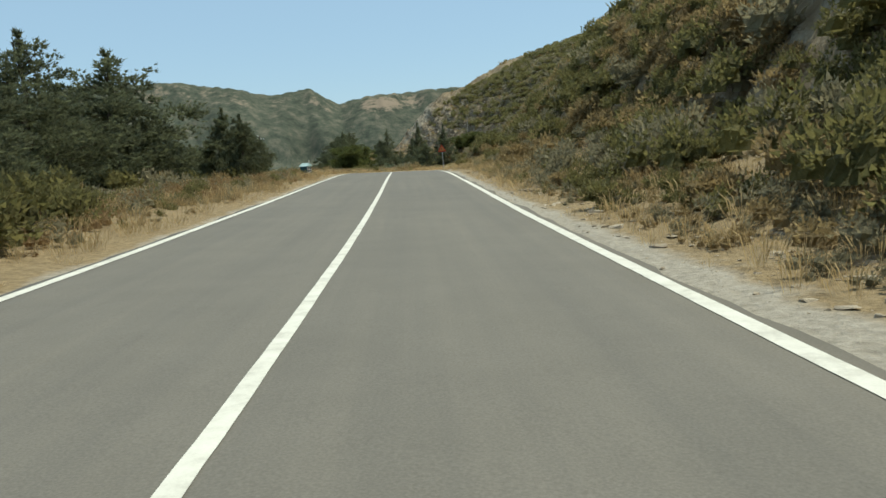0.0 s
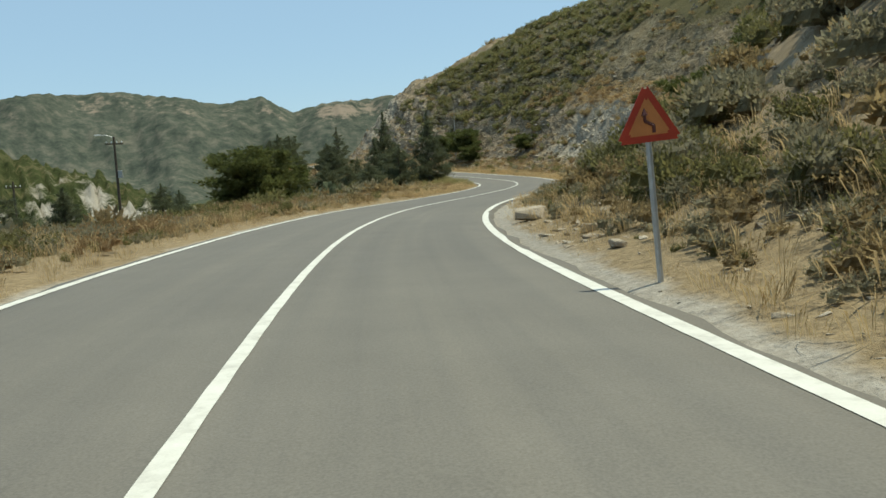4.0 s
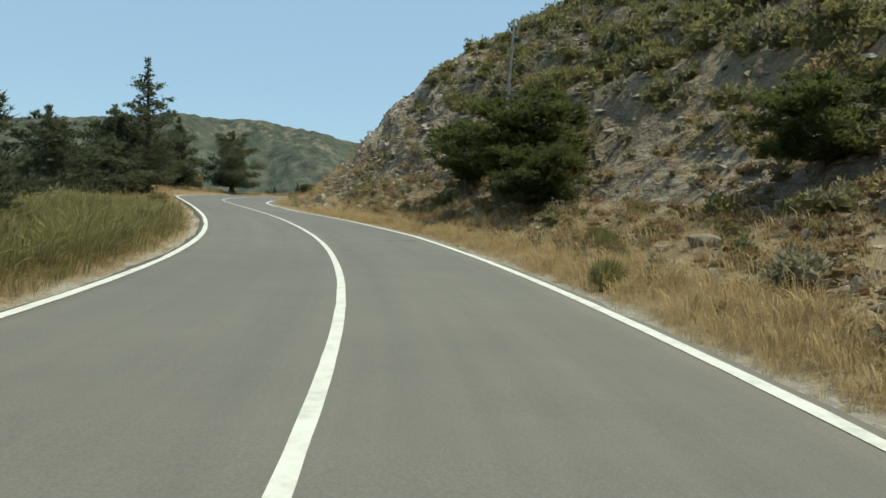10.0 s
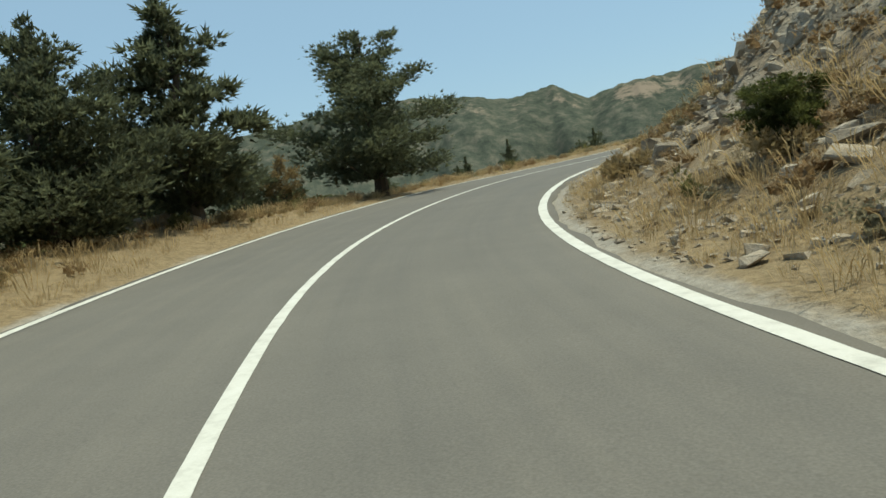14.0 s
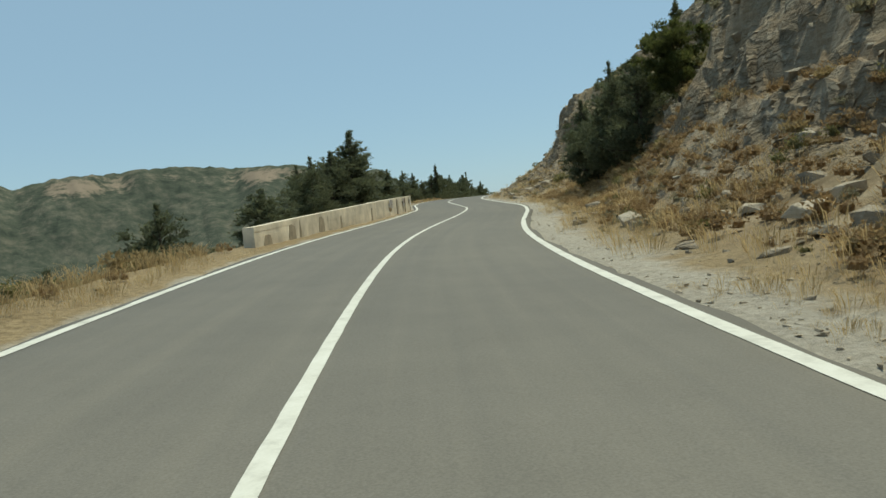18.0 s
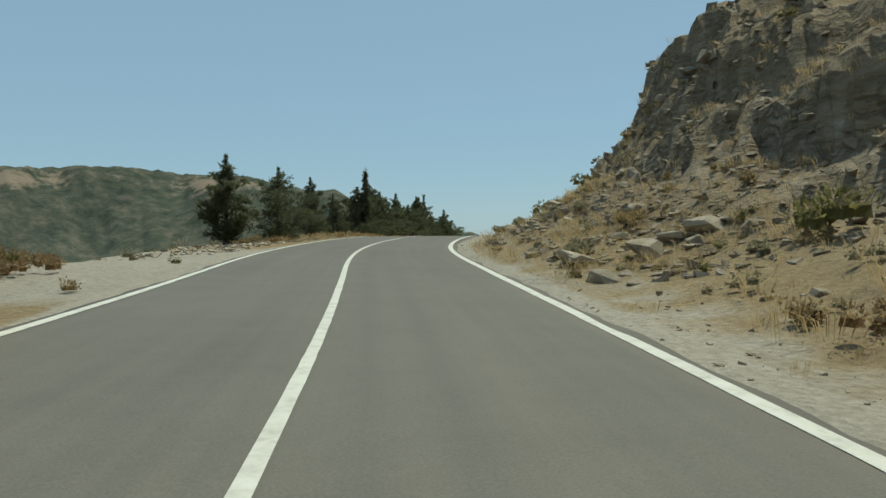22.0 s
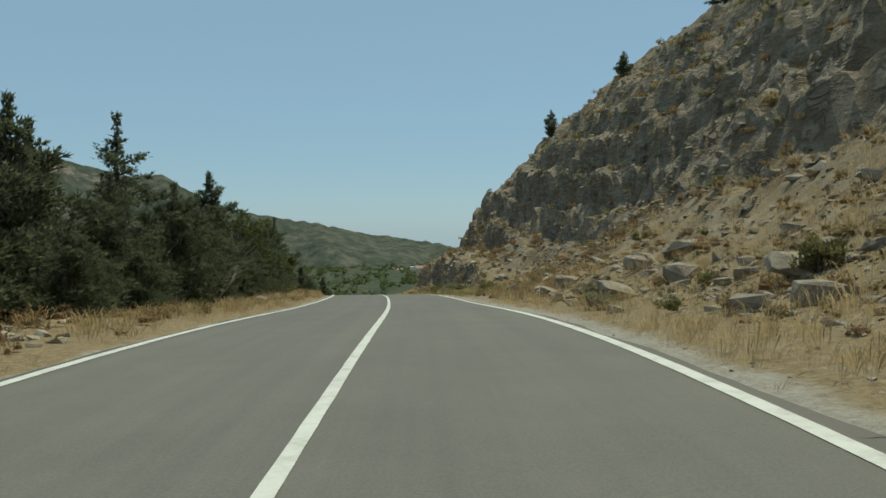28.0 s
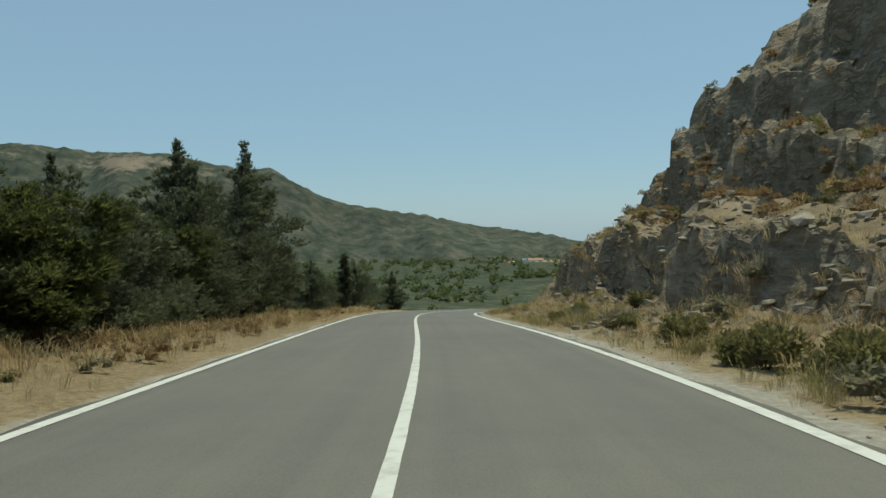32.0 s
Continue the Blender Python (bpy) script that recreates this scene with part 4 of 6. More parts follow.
def tree_model(key, h, radius, base, seed, mat, label, count=2600, **kw):
    """One tree, kept under the ground's far corner until copied: an Empty with trunk and crown."""
    me, boughs = crown_mesh("crown", h, radius, base, seed, mat, count, **kw)
    bm = bmesh.new()
    rng = random.Random(seed)
    lean = [(0.05 * k * rng.uniform(-1, 1), 0.05 * k * rng.uniform(-1, 1), h * 0.93 * k / 6 - (0.4 if k == 0 else 0)) for k in range(7)]
    r0 = 0.028 * h + 0.03
    tube(bm, lean, [r0 * (1.25 if k == 0 else 1 - 0.93 * k / 6) for k in range(7)], 8)
    for o, d, L in boughs[:: 1 if h > 3 else 3]:
        o, d = Vector(o), Vector(d)
        f = min(max(o.z / (h * 0.93) * 6, 0), 5.99)
        a, b = Vector(lean[int(f)]), Vector(lean[int(f) + 1])
        foot = a.lerp(b, f - int(f))
        k = 3.2 if key == "euc" else 1.0
        tube(bm, [Vector((foot.x, foot.y, o.z)), o + d * L * 0.45, o + d * L * 0.85 + Vector((0, 0, 0.04 * L))], [0.012 * h * 0.45 * k, 0.008 * h * 0.45 * k, 0.004], 4)
    MODEL_H[key] = max(v.co.z for v in me.vertices)
    TREES[key] = (bm, me, label)


def plant(key, s, d, height=None, turn=0.0, label="", group="", tilt=0.0, wide=1.0, category="tree"):
    """Sets a tree at s, d. The first of each kind is built, the rest are copies."""
    bm, me, lab = TREES[key][:3]
    x, y, z = spot(s, d, 0.08)
    if len(TREES[key]) == 3:
        e = new(TREE_NAMES[key])
        part("trunk", bm, DEADWOOD if key == "euc" else BARK, e)
        if me:
            part_mesh("crown", me, e)
        TREES[key] = (bm, me, lab, e, MODEL_H[key])
        first = True
    else:
        e, first = TREES[key][3], False
    sc = height / TREES[key][4] if height else 1.0
    m = pose(x, y, z, 0, tilt, turn)
    if first:
        e.matrix_basis = m
        e.scale = (sc * wide, sc * wide, sc)
        o = e
    else:
        keep = e.scale.copy()
        e.scale = (sc * wide, sc * wide, sc)
        o = copy_thing(e, m)
        e.scale = keep
    tagged(o, label or lab, category, group)
    return o


MODEL_H, TREE_NAMES = {}, {}
for key, h, rad, base, seed, mat, lab, name, kw in (
        ("cyp_a", 7.0, 2.5, 0.7, 11, CYPRESS, "dark green ragged cypress beside the road", "cypress_tree", dict(count=2700, ragged=0.46, lift=0.45)),
        ("cyp_b", 7.0, 3.1, 0.5, 12, CYPRESS, "broad dark green cypress with up-swept boughs", "cypress_tree", dict(count=3600, lift=0.38, ragged=0.45, blade=0.28)),
        ("cyp_c", 6.0, 1.8, 0.5, 13, CYPRESS, "slim dark green cypress with open top", "cypress_tree", dict(count=2400, ragged=0.55, lift=0.4)),
        ("cyp_d", 5.0, 2.3, 0.3, 14, CYPRESS, "dense bushy dark cypress", "cypress_tree", dict(count=2600, lift=0.65, ragged=0.4, blade=0.27)),
        ("broad", 6.5, 3.0, 0.8, 15, CYPRESS, "broad-crowned dark cypress on a bare trunk", "cypress_tree", dict(count=6500, lift=0.5, cone=0.46, ragged=0.42, blade=0.23)),
        ("spire", 6.0, 0.36, 0.4, 16, CYPRESS, "very slim pencil cypress with bare tip", "cypress_tree", dict(count=1500, column=True, ragged=0.25, blade=0.22)),
        ("pine", 5.0, 2.3, 0.8, 17, PINE, "pale olive-green leafy tree", "olive_tree", dict(count=2600, round_top=True, lift=0.5, ragged=0.4)),
        ("fir", 7.0, 2.9, 0.25, 31, CYPRESS, "tall conical dark conifer with layered boughs", "conifer", dict(count=5200, lift=0.25, ragged=0.3, cone=0.95, blade=0.25)),
        ("open", 7.0, 1.7, 0.8, 33, CYPRESS, "tall open-crowned conifer with gaps between the boughs", "conifer", dict(count=3000, lift=0.22, ragged=0.6, cone=0.75, blade=0.2)),
        ("dry", 3.0, 1.5, 0.1, 29, SHRUB_DRY, "dead conifer with tan withered foliage", "dead_conifer", dict(count=900, lift=0.4, ragged=0.5, blade=0.26)),
        ("euc", 6.4, 2.5, 1.9, 27, PINE, "leafy eucalyptus with pale bare limbs showing", "eucalyptus_tree", dict(count=950, round_top=True, lift=0.8, ragged=0.55)),
        ("hill", 2.6, 0.9, 0.2, 18, CYPRESS, "small dark conifer on the cliff top", "conifer", dict(count=900, ragged=0.4, blade=0.24))):
    TREE_NAMES[key] = name
    tree_model(key, h, rad, base, seed, mat, lab, **kw)

# kind, s, d, height, turn, breadth
TREE_LIST = [
    # first straight, valley side
    ("cyp_b", 49.5, -16.9, 9.8, 20, 1.45), ("cyp_d", 45.5, -15.4, 6.4, 100, 1.5), ("cyp_b", 36, -15.8, 7.8, 60, 1.3), ("cyp_a", 27, -13.5, 6.0, 150, 1.2), ("cyp_b", 17.5, -10.2, 5.2, 80, 1.2), ("cyp_d", 43, -7.9, 3.9, 40, 0.9), ("cyp_c", 46.5, -9.6, 4.5, 200, 1.2), ("cyp_d", 57, -10.5, 4.4, 60, 1.0),
    ("cyp_d", 52, -14, 3.6, 90, 1.1), ("pine", 11.5, -7.2, 2.6, 10, 1.0), ("cyp_d", 58, -13.5, 3.6, 20, 1.2), ("cyp_d", 64, -16.5, 4.2, 90, 1.2), ("pine", 69, -19, 4.2, 150, 1.2), ("cyp_d", 62, -19, 4.4, 60, 1.2), ("pine", 77, -16, 3.0, 10, 1.3), ("cyp_d", 54, -17, 4.6, 140, 1.2), ("cyp_d", 92, -29, 4.6, 0, 1.3), ("cyp_d", 95, -34, 4.8, 120, 1.3), ("cyp_d", 88, -25.5, 4.0, 120, 1.2), ("pine", 97, -13.8, 4.5, 60, 1.35), ("pine", 100.5, -14.6, 3.8, 160, 1.3),
    ("cyp_d", 96, -36, 5.0, 30, 1.2), ("cyp_d", 102, -44, 5.5, 75, 1.2), ("cyp_b", 90, -50, 6.0, 200, 1.1), ("cyp_a", 120, -40, 5.0, 15, 1.2),
    # left bend
    ("fir", 133.5, -6.9, 7.4, 30, 1.0), ("cyp_d", 137, -9.5, 4.4, 80, 1.2), ("fir", 146.0, -9.4, 8.4, 0, 0.85), ("fir", 141, -11.5, 5.4, 60, 1.0), ("cyp_d", 151, -7.4, 4.2, 120, 1.1), ("cyp_b", 154, -11.0, 4.0, 45, 1.1),
    ("cyp_d", 145, -14, 3.2, 33, 1.2), ("cyp_c", 160, -14, 3.8, 0, 1.1), ("cyp_d", 128, -13, 3.6, 10, 1.3), ("pine", 122, -24, 3.6, 10, 1.3), ("cyp_d", 150, -20, 3.6, 55, 1.3),
    # crest and right bend
    ("open", 177.2, -5.4, 6.9, 20, 1.15), ("cyp_d", 173.6, -6.8, 3.0, 10, 1.3), ("cyp_d", 177.4, -6.0, 2.6, 70, 1.3), ("cyp_d", 178, -6.8, 4.4, 130, 1.1), ("cyp_d", 171, -9.0, 4.6, 70, 1.2), ("cyp_d", 183, -9.5, 4.0, 10, 1.1), ("cyp_b", 166, -12, 4.2, 100, 1.2), ("cyp_d", 162, -17, 3.6, 50, 1.4), ("pine", 172, -14, 4.0, 80, 1.4),
    ("cyp_b", 196.5, -8.4, 4.2, 75, 1.2), ("cyp_a", 200.5, -6.6, 5.5, 10, 1.15), ("cyp_b", 200.8, -8.0, 5.8, 190, 1.0), ("cyp_d", 206, -7.3, 5.4, 40, 1.1), ("cyp_c", 209, -6.0, 6.7, 65, 1.15), ("cyp_d", 193, -12.0, 5.4, 20, 1.2),
    ("cyp_d", 198, -8.6, 4.6, 10, 1.3), ("cyp_d", 202, -9.4, 4.8, 60, 1.3), ("cyp_d", 205, -6.8, 4.0, 110, 1.3), ("cyp_d", 210.5, -8.8, 4.0, 150, 1.3), ("broad", 219.3, -5.2, 6.8, 25, 1.32), ("cyp_d", 215.5, -8.8, 3.4, 45, 1.25), ("dry", 216.0, -7.4, 2.4, 0, 1.0), ("cyp_d", 190, -15, 5.6, 60, 1.3), ("cyp_b", 186, -18, 5.2, 0, 1.2),
    ("cyp_d", 228, -10.5, 2.6, 30, 1.4), ("cyp_d", 233, -9.5, 2.2, 80, 1.4), ("fir", 241, -11.0, 4.2, 0, 1.0), ("cyp_d", 250, -10.5, 3.0, 60, 1.0), ("pine", 225, -12.5, 3.4, 80, 1.4), ("pine", 231, -14, 3.6, 10, 1.4), ("pine", 237, -16, 3.6, 50, 1.4), ("cyp_d", 245, -18, 4.2, 50, 1.4), ("cyp_c", 226, -14.5, 5.2, 0, 1.2), ("cyp_d", 232, -17, 4.6, 0, 1.0), ("cyp_c", 240, -14.0, 5.0, 90, 0.9), ("cyp_a", 236, -26, 6.5, 40, 1.1), ("cyp_b", 246, -24, 6.5, 140, 1.1), ("cyp_d", 252, -16, 5.0, 14, 1.2), ("cyp_b", 257, -13.5, 5.6, 50, 1.0),
    ("cyp_d", 250, -30, 7.0, 80, 1.2), ("cyp_a", 262, -26, 7.5, 80, 1.2), ("cyp_a", 228, -34, 8, 0, 1.2), ("cyp_b", 215, -30, 8, 50, 1.2),
    # behind the parapet
    ("open", 287.8, -7.0, 6.6, 30, 1.3), ("cyp_a", 284.5, -6.8, 6.2, 130, 1.2), ("cyp_a", 292.0, -7.6, 5.4, 70, 1.3), ("cyp_b", 279, -8.2, 5.0, 30, 1.1), ("cyp_b", 283.0, -7.8, 5.3, 90, 1.2), ("cyp_b", 286.5, -8.2, 5.8, 200, 1.2), ("cyp_a", 290, -7.6, 5.7, 10, 1.2), ("cyp_d", 274, -9.5, 4.0, 0, 1.5), ("cyp_d", 294, -9.0, 6.0, 60, 1.2), ("cyp_b", 297, -12.0, 6.4, 60, 1.1),
    # row beyond the gravel apron
    ("cyp_c", 319.5, -6.7, 4.2, 50, 1.1), ("cyp_b", 325.3, -6.3, 4.1, 10, 1.0), ("cyp_a", 331.5, -6.7, 3.9, 100, 0.95), ("cyp_d", 335.5, -6.6, 3.2, 40, 0.85),
    ("cyp_d", 342.0, -7.0, 4.2, 70, 1.1), ("spire", 341.8, -6.3, 5.5, 0, 0.85), ("cyp_d", 345.2, -7.0, 4.5, 140, 1.15), ("cyp_d", 348.5, -7.2, 4.2, 20, 1.2), ("cyp_d", 351.5, -6.6, 3.2, 90, 1.2), ("cyp_d", 357.5, -7.0, 3.7, 190, 1.15),
    # wood on the descent
    ("cyp_c", 362, -9.2, 5.6, 0, 1.1), ("cyp_a", 366.5, -8.0, 5.4, 90, 1.0), ("cyp_a", 371, -8.6, 5.8, 40, 1.0), ("cyp_a", 379.5, -10.6, 7.4, 10, 1.0), ("cyp_b", 381, -8.8, 5.2, 70, 0.95), ("cyp_d", 384, -7.6, 4.8, 30, 1.0),
    ("open", 387.0, -10.6, 8.8, 0, 1.1), ("cyp_d", 390, -8.4, 5.0, 0, 1.1), ("cyp_d", 392, -10.0, 5.0, 65, 1.1), ("cyp_a", 396, -9.0, 7.2, 110, 1.0), ("cyp_a", 407.5, -8.6, 4.6, 140, 1.0), ("cyp_d", 416, -9.6, 5.0, 0, 1.2), ("cyp_b", 272, -14, 6.4, 20, 1.1), ("cyp_d", 268, -17, 5.0, 50, 1.3), ("cyp_d", 280, -18, 7.0, 50, 1.4),
    ("cyp_a", 411.6, -9.4, 6.6, 20, 1.15), ("cyp_a", 412.4, -8.8, 5.9, 80, 1.0), ("cyp_d", 409.5, -7.6, 4.0, 30, 1.2), ("euc", 415, -7.9, 4.1, 30, 1.1), ("pine", 418, -7.4, 3.4, 30, 1.2), ("cyp_d", 421.5, -7.4, 3.4, 110, 1.2), ("cyp_b", 434.5, -8.8, 7.0, 30, 0.9), ("cyp_a", 446, -9.3, 9.6, 60, 0.9), ("cyp_d", 374, -7.2, 2.4, 30, 1.2), ("cyp_d", 378, -7.0, 2.2, 90, 1.2), ("cyp_d", 387.5, -6.8, 2.3, 140, 1.2), ("cyp_d", 394, -7.0, 2.6, 10, 1.2), ("cyp_d", 399, -7.0, 2.6, 60, 1.2), ("cyp_a", 376, -9.5, 6.8, 60, 1.1), ("euc", 402.5, -8.6, 5.9, 60, 1.15), ("euc", 416, -11.5, 5.6, 160, 1.0), ("cyp_d", 419, -11.0, 4.4, 20, 1.2), ("cyp_b", 426, -10.6, 6.4, 40, 1.0), ("cyp_d", 430, -12.6, 5.2, 100, 1.2),
    ("open", 441, -8.3, 9.0, 30, 1.3), ("cyp_a", 436, -9.9, 8.6, 120, 1.1), ("cyp_b", 438.5, -10.5, 6.6, 10, 1.2), ("pine", 430, -9.6, 4.6, 10, 1.2), ("cyp_b", 447, -11.5, 8.0, 70, 0.95), ("cyp_b", 412, -10.2, 5.8, 40, 1.0), ("cyp_d", 427, -8.6, 4.6, 70, 1.1), ("cyp_d", 432, -8.4, 4.0, 20, 1.2), ("cyp_d", 436, -9.6, 5.4, 100, 1.1), ("pine", 434, -11.5, 6.0, 30, 1.1), ("cyp_d", 448, -12.0, 6.4, 0, 1.1), ("cyp_c", 453, -10.0, 5.0, 0, 1.0), ("cyp_d", 459, -9.0, 4.4, 30, 1.0), ("spire", 463, -7.6, 5.0, 0, 1.6), ("cyp_d", 467, -8.0, 4.6, 80, 1.2),
    ("cyp_d", 456, -12.5, 4.6, 10, 1.3), ("cyp_b", 462, -11.5, 4.6, 80, 1.2), ("cyp_d", 468, -11.0, 4.2, 80, 1.2), ("cyp_b", 473, -8.5, 4.2, 120, 1.2), ("cyp_c", 477, -7.0, 4.4, 40, 1.2),
    ("cyp_d", 370, -14, 5.8, 0, 1.3), ("cyp_b", 379, -15, 6.6, 50, 1.3), ("cyp_d", 388, -15, 6.0, 99, 1.3), ("cyp_b", 398, -16, 6.6, 10, 1.2), ("cyp_d", 420, -17, 6.0, 10, 1.2), ("cyp_d", 433, -18, 6.4, 40, 1.3),
    # under the cliffs
    ("cyp_b", 281.5, 8.6, 6.6, 25, 0.85), ("cyp_a", 284.5, 7.4, 5.6, 75, 0.95), ("cyp_d", 278, 9.4, 5.4, 10, 1.1), ("cyp_d", 287, 9.5, 5.4, 110, 1.0), ("cyp_d", 284, 10.5, 6.0, 80, 1.0), ("pine", 276, 11.0, 4.2, 0, 0.9),
    ("pine", 130.5, 15.0, 1.8, 40, 1.2), ("pine", 135, 16.4, 1.3, 90, 1.3), ("pine", 99, 17.5, 6.0, 20, 0.9), ("pine", 94, 14.5, 3.0, 120, 1.0), ("pine", 165, 9.4, 4.2, 60, 1.45), ("pine", 161.5, 8.0, 2.7, 90, 1.3), ("pine", 171, 9.0, 3.4, 160, 1.4), ("pine", 152, 11.0, 2.4, 20, 1.5), ("pine", 113, 13.2, 4.6, 70, 1.2), ("pine", 109, 14.5, 3.6, 10, 1.3),
    ("pine", 199.6, 6.3, 1.0, 40, 1.3), ("hill", 444, 23.3, 3.5, 0, 0.9), ("hill", 432, 27.5, 3.0, 50, 1.2), ("hill", 418, 30.5, 3.8, 80, 1.3), ("hill", 396, 32, 3.2, 10, 1.2), ("hill", 350, 30, 3.2, 10, 1.2), ("hill", 338, 26, 3.0, 60, 1.0), ("hill", 329, 22, 2.8, 10, 1.0), ("hill", 268, 16.5, 3.2, 70, 1.2), ("hill", 262, 14.5, 2.8, 10, 1.1),
]
ROADSIDE = "cypress trees along the road"
for key, s, d, h, turn, wide in TREE_LIST:
    plant(key, s, d, h, turn, group=ROADSIDE if abs(d) < 30 else "trees in the valley", wide=wide)

# ---- low plants, grass and stones ----
def dome_of(rings=3, seg=7):
    """A low half ball, the woody heart of a cushion plant."""
    v = [(math.cos(2 * math.pi * k / seg + 0.4 * r) * math.cos(a), math.sin(2 * math.pi * k / seg + 0.4 * r) * math.cos(a), math.sin(a)) for r, a in ((r, -0.25 + 1.72 * r / rings) for r in range(rings + 1)) for k in range(seg)]
    f = []
    for r in range(rings):
        for k in range(seg):
            p, q, t, u = r * seg + k, r * seg + (k + 1) % seg, (r + 1) * seg + (k + 1) % seg, (r + 1) * seg + k
            f += [(p, q, t), (p, t, u)]
    return np.array(v), np.array(f)


DOME = dome_of(2, 6)


def clump(seed, count, leaf, flat=0.75, upright=False, hearts=5):
    """One shrub of breadth 1 and height about flat: fine sprigs standing out all round a dark heart."""
    rng = np.random.default_rng(seed)
    lobes = rng.normal(size=(5, 3)) * np.array([0.19, 0.19, 0.07]) + np.array([0, 0, 0.26])
    c = lobes[rng.integers(0, 5, count)]
    v = rng.normal(size=(count, 3))
    v[:, 2] = np.abs(v[:, 2]) * 0.95 - 0.15
    v /= np.linalg.norm(v, axis=1, keepdims=True)
    p = c + v * (0.15 + 0.10 * rng.random(count))[:, None]
    p[:, 2] = np.maximum(p[:, 2], 0.01) * flat / 0.62
    d = v + rng.normal(size=(count, 3)) * 0.45 + np.array([0, 0, 2.2 if upright else 0.55])
    d /= np.linalg.norm(d, axis=1, keepdims=True)
    u = np.cross(d, v + rng.normal(size=(count, 3)) * 0.5)
    u /= np.linalg.norm(u, axis=1, keepdims=True)
    L = leaf * (0.6 + 0.8 * rng.random(count))[:, None]
    W = L * (0.06 if upright else 0.34)
    V = np.stack([p - u * W, p + u * W, p + d * L], 1)
    F = np.arange(count * 3).reshape(-1, 3)
    VB, FB, base = [], [], count * 3
    for c0 in lobes[:hearts]:
        q, f = DOME
        n3 = vnoise(q[:, 0] * 2.2 + seed, q[:, 1] * 2.2, q[:, 2] * 2.2 + c0[0] * 9, seed)
        VB.append((q * (0.15 + 0.05 * n3)[:, None] + c0 * np.array([1, 1, 0.8])) * np.array([1, 1, flat / 0.62]))
        FB.append(f + base)
        base += len(q)
    return np.concatenate([V.reshape(-1, 3)] + VB), np.concatenate([F] + FB)


def strew(name, templates, pos, size, rng, mat, label, category, squash=None):
    """Many copies of templates joined into one mesh."""
    turn = rng.random(len(pos)) * 2 * np.pi
    which = rng.integers(0, len(templates), len(pos))
    VV_, FF_, base = [], [], 0
    for k, (tv, tf) in enumerate(templates):
        m = np.flatnonzero(which == k)
        if not len(m):
            continue
        c, s_ = np.cos(turn[m])[:, None], np.sin(turn[m])[:, None]
        q = np.stack([tv[:, 0] * c - tv[:, 1] * s_, tv[:, 0] * s_ + tv[:, 1] * c, np.broadcast_to(tv[:, 2], (len(m), len(tv)))], -1)
        sc = size[m][:, None, None] * (np.ones(3) if squash is None else squash[m][:, None, :])
        VV_.append((q * sc + pos[m][:, None, :]).reshape(-1, 3))
        FF_.append((tf[None] + (np.arange(len(m)) * len(tv))[:, None, None] + base).reshape(-1, tf.shape[1]))
        base += len(m) * len(tv)
    me = mesh_of(name, np.concatenate(VV_), np.concatenate(FF_), mat)
    tagged(new(name, me), label, category, kind="stuff")


def scatter(rng, n, s0, s1, d0, d1, keep=None):
    s, d = s0 + (s1 - s0) * rng.random(n), d0 + (d1 - d0) * rng.random(n)
    if keep is not None:
        m = rng.random(n) < keep(s, d)
        s, d = s[m], d[m]
    return s, d


rng = np.random.default_rng(77)
patch = lambda s, d, f, seed: 0.5 + 0.5 * np.clip(1.4 * fbm(s * f, d * f, 0, 2, seed), -1, 1)
small = {k: [clump(100 + 10 * k + j, n, lf, fl) for j in range(3)] for k, (n, lf, fl) in enumerate(((190, 0.105, 0.75), (180, 0.105, 0.62), (180, 0.105, 0.68)))}
tiny = {k: [clump(160 + 10 * k + j, 100, 0.14, fl, False, 2) for j in range(3)] for k, fl in enumerate((0.7, 0.6, 0.65))}
cushion = {k: [clump(130 + 10 * k + j, 130, 0.082, fl, False, 3) for j in range(3)] for k, fl in enumerate((0.72, 0.62, 0.66))}
soft = lambda s: 1 - np.interp(s, ROCK_S, ROCK_A)
maquis = lambda s, d: np.maximum(soft(s), np.interp(s, (70, 90, 140, 160, 190, 208), (0, 1, 1, 1, 1, 0)) * np.interp(d, (7, 11, 14, 18, 22, 28), (0.4, 0.5, 0.45, 0.8, 1.0, 1.0)))
# scrub on the hillside: close cover at the start, scattered between the rocks later
for k, (mat, word, n, share) in enumerate(((SHRUB_GREEN, "olive-green", 5600, 0.62), (SHRUB_DRY, "dry brown", 7000, 0.85), (SHRUB_GREY, "grey-green", 4400, 0.6))):
    s, d = scatter(rng, n, -20, 455, 7.2, 45, lambda s, d: np.where((s < 84) & (d < 14), np.where((s < 54) & (d > 9.2) & (d < 12.2), 0.4, 0.45), 1) * (np.interp(s, (84, 100, 195, 205), (1, 0.8, 0.35, 1)) if k == 1 else np.interp(s, (92, 100, 148, 156), (1, 0.38, 0.38, 1))) * np.interp(s, (190, 200, 238, 246, 255, 262, 296, 306), (1, 0.5, 0.5, 1, 1, 2.2, 2.2, 1)) * np.clip((0.10 + 1.05 * maquis(s, d) ** 1.3) * (0.2 + 1.1 * patch(s, d, 0.11, 300 + k)) * share * np.where(d < 26, 1, 0.8 + 0.2 * soft(s)), 0, 1))
    z = 0.5 + 0.9 * rng.random(len(s)) ** 1.8 + soft(s) * (0.4 + 1.3 * rng.random(len(s)) ** 2) * np.clip((d - 7) / 4, 0, 1)
    for near, kinds in ((d < 17, small[k]), (d >= 17, tiny[k])):
        strew("hillside_scrub", kinds, spots(s, d, 0.08)[near], z[near], rng, mat, "%s scrub covering the hillside" % word, "scrub")
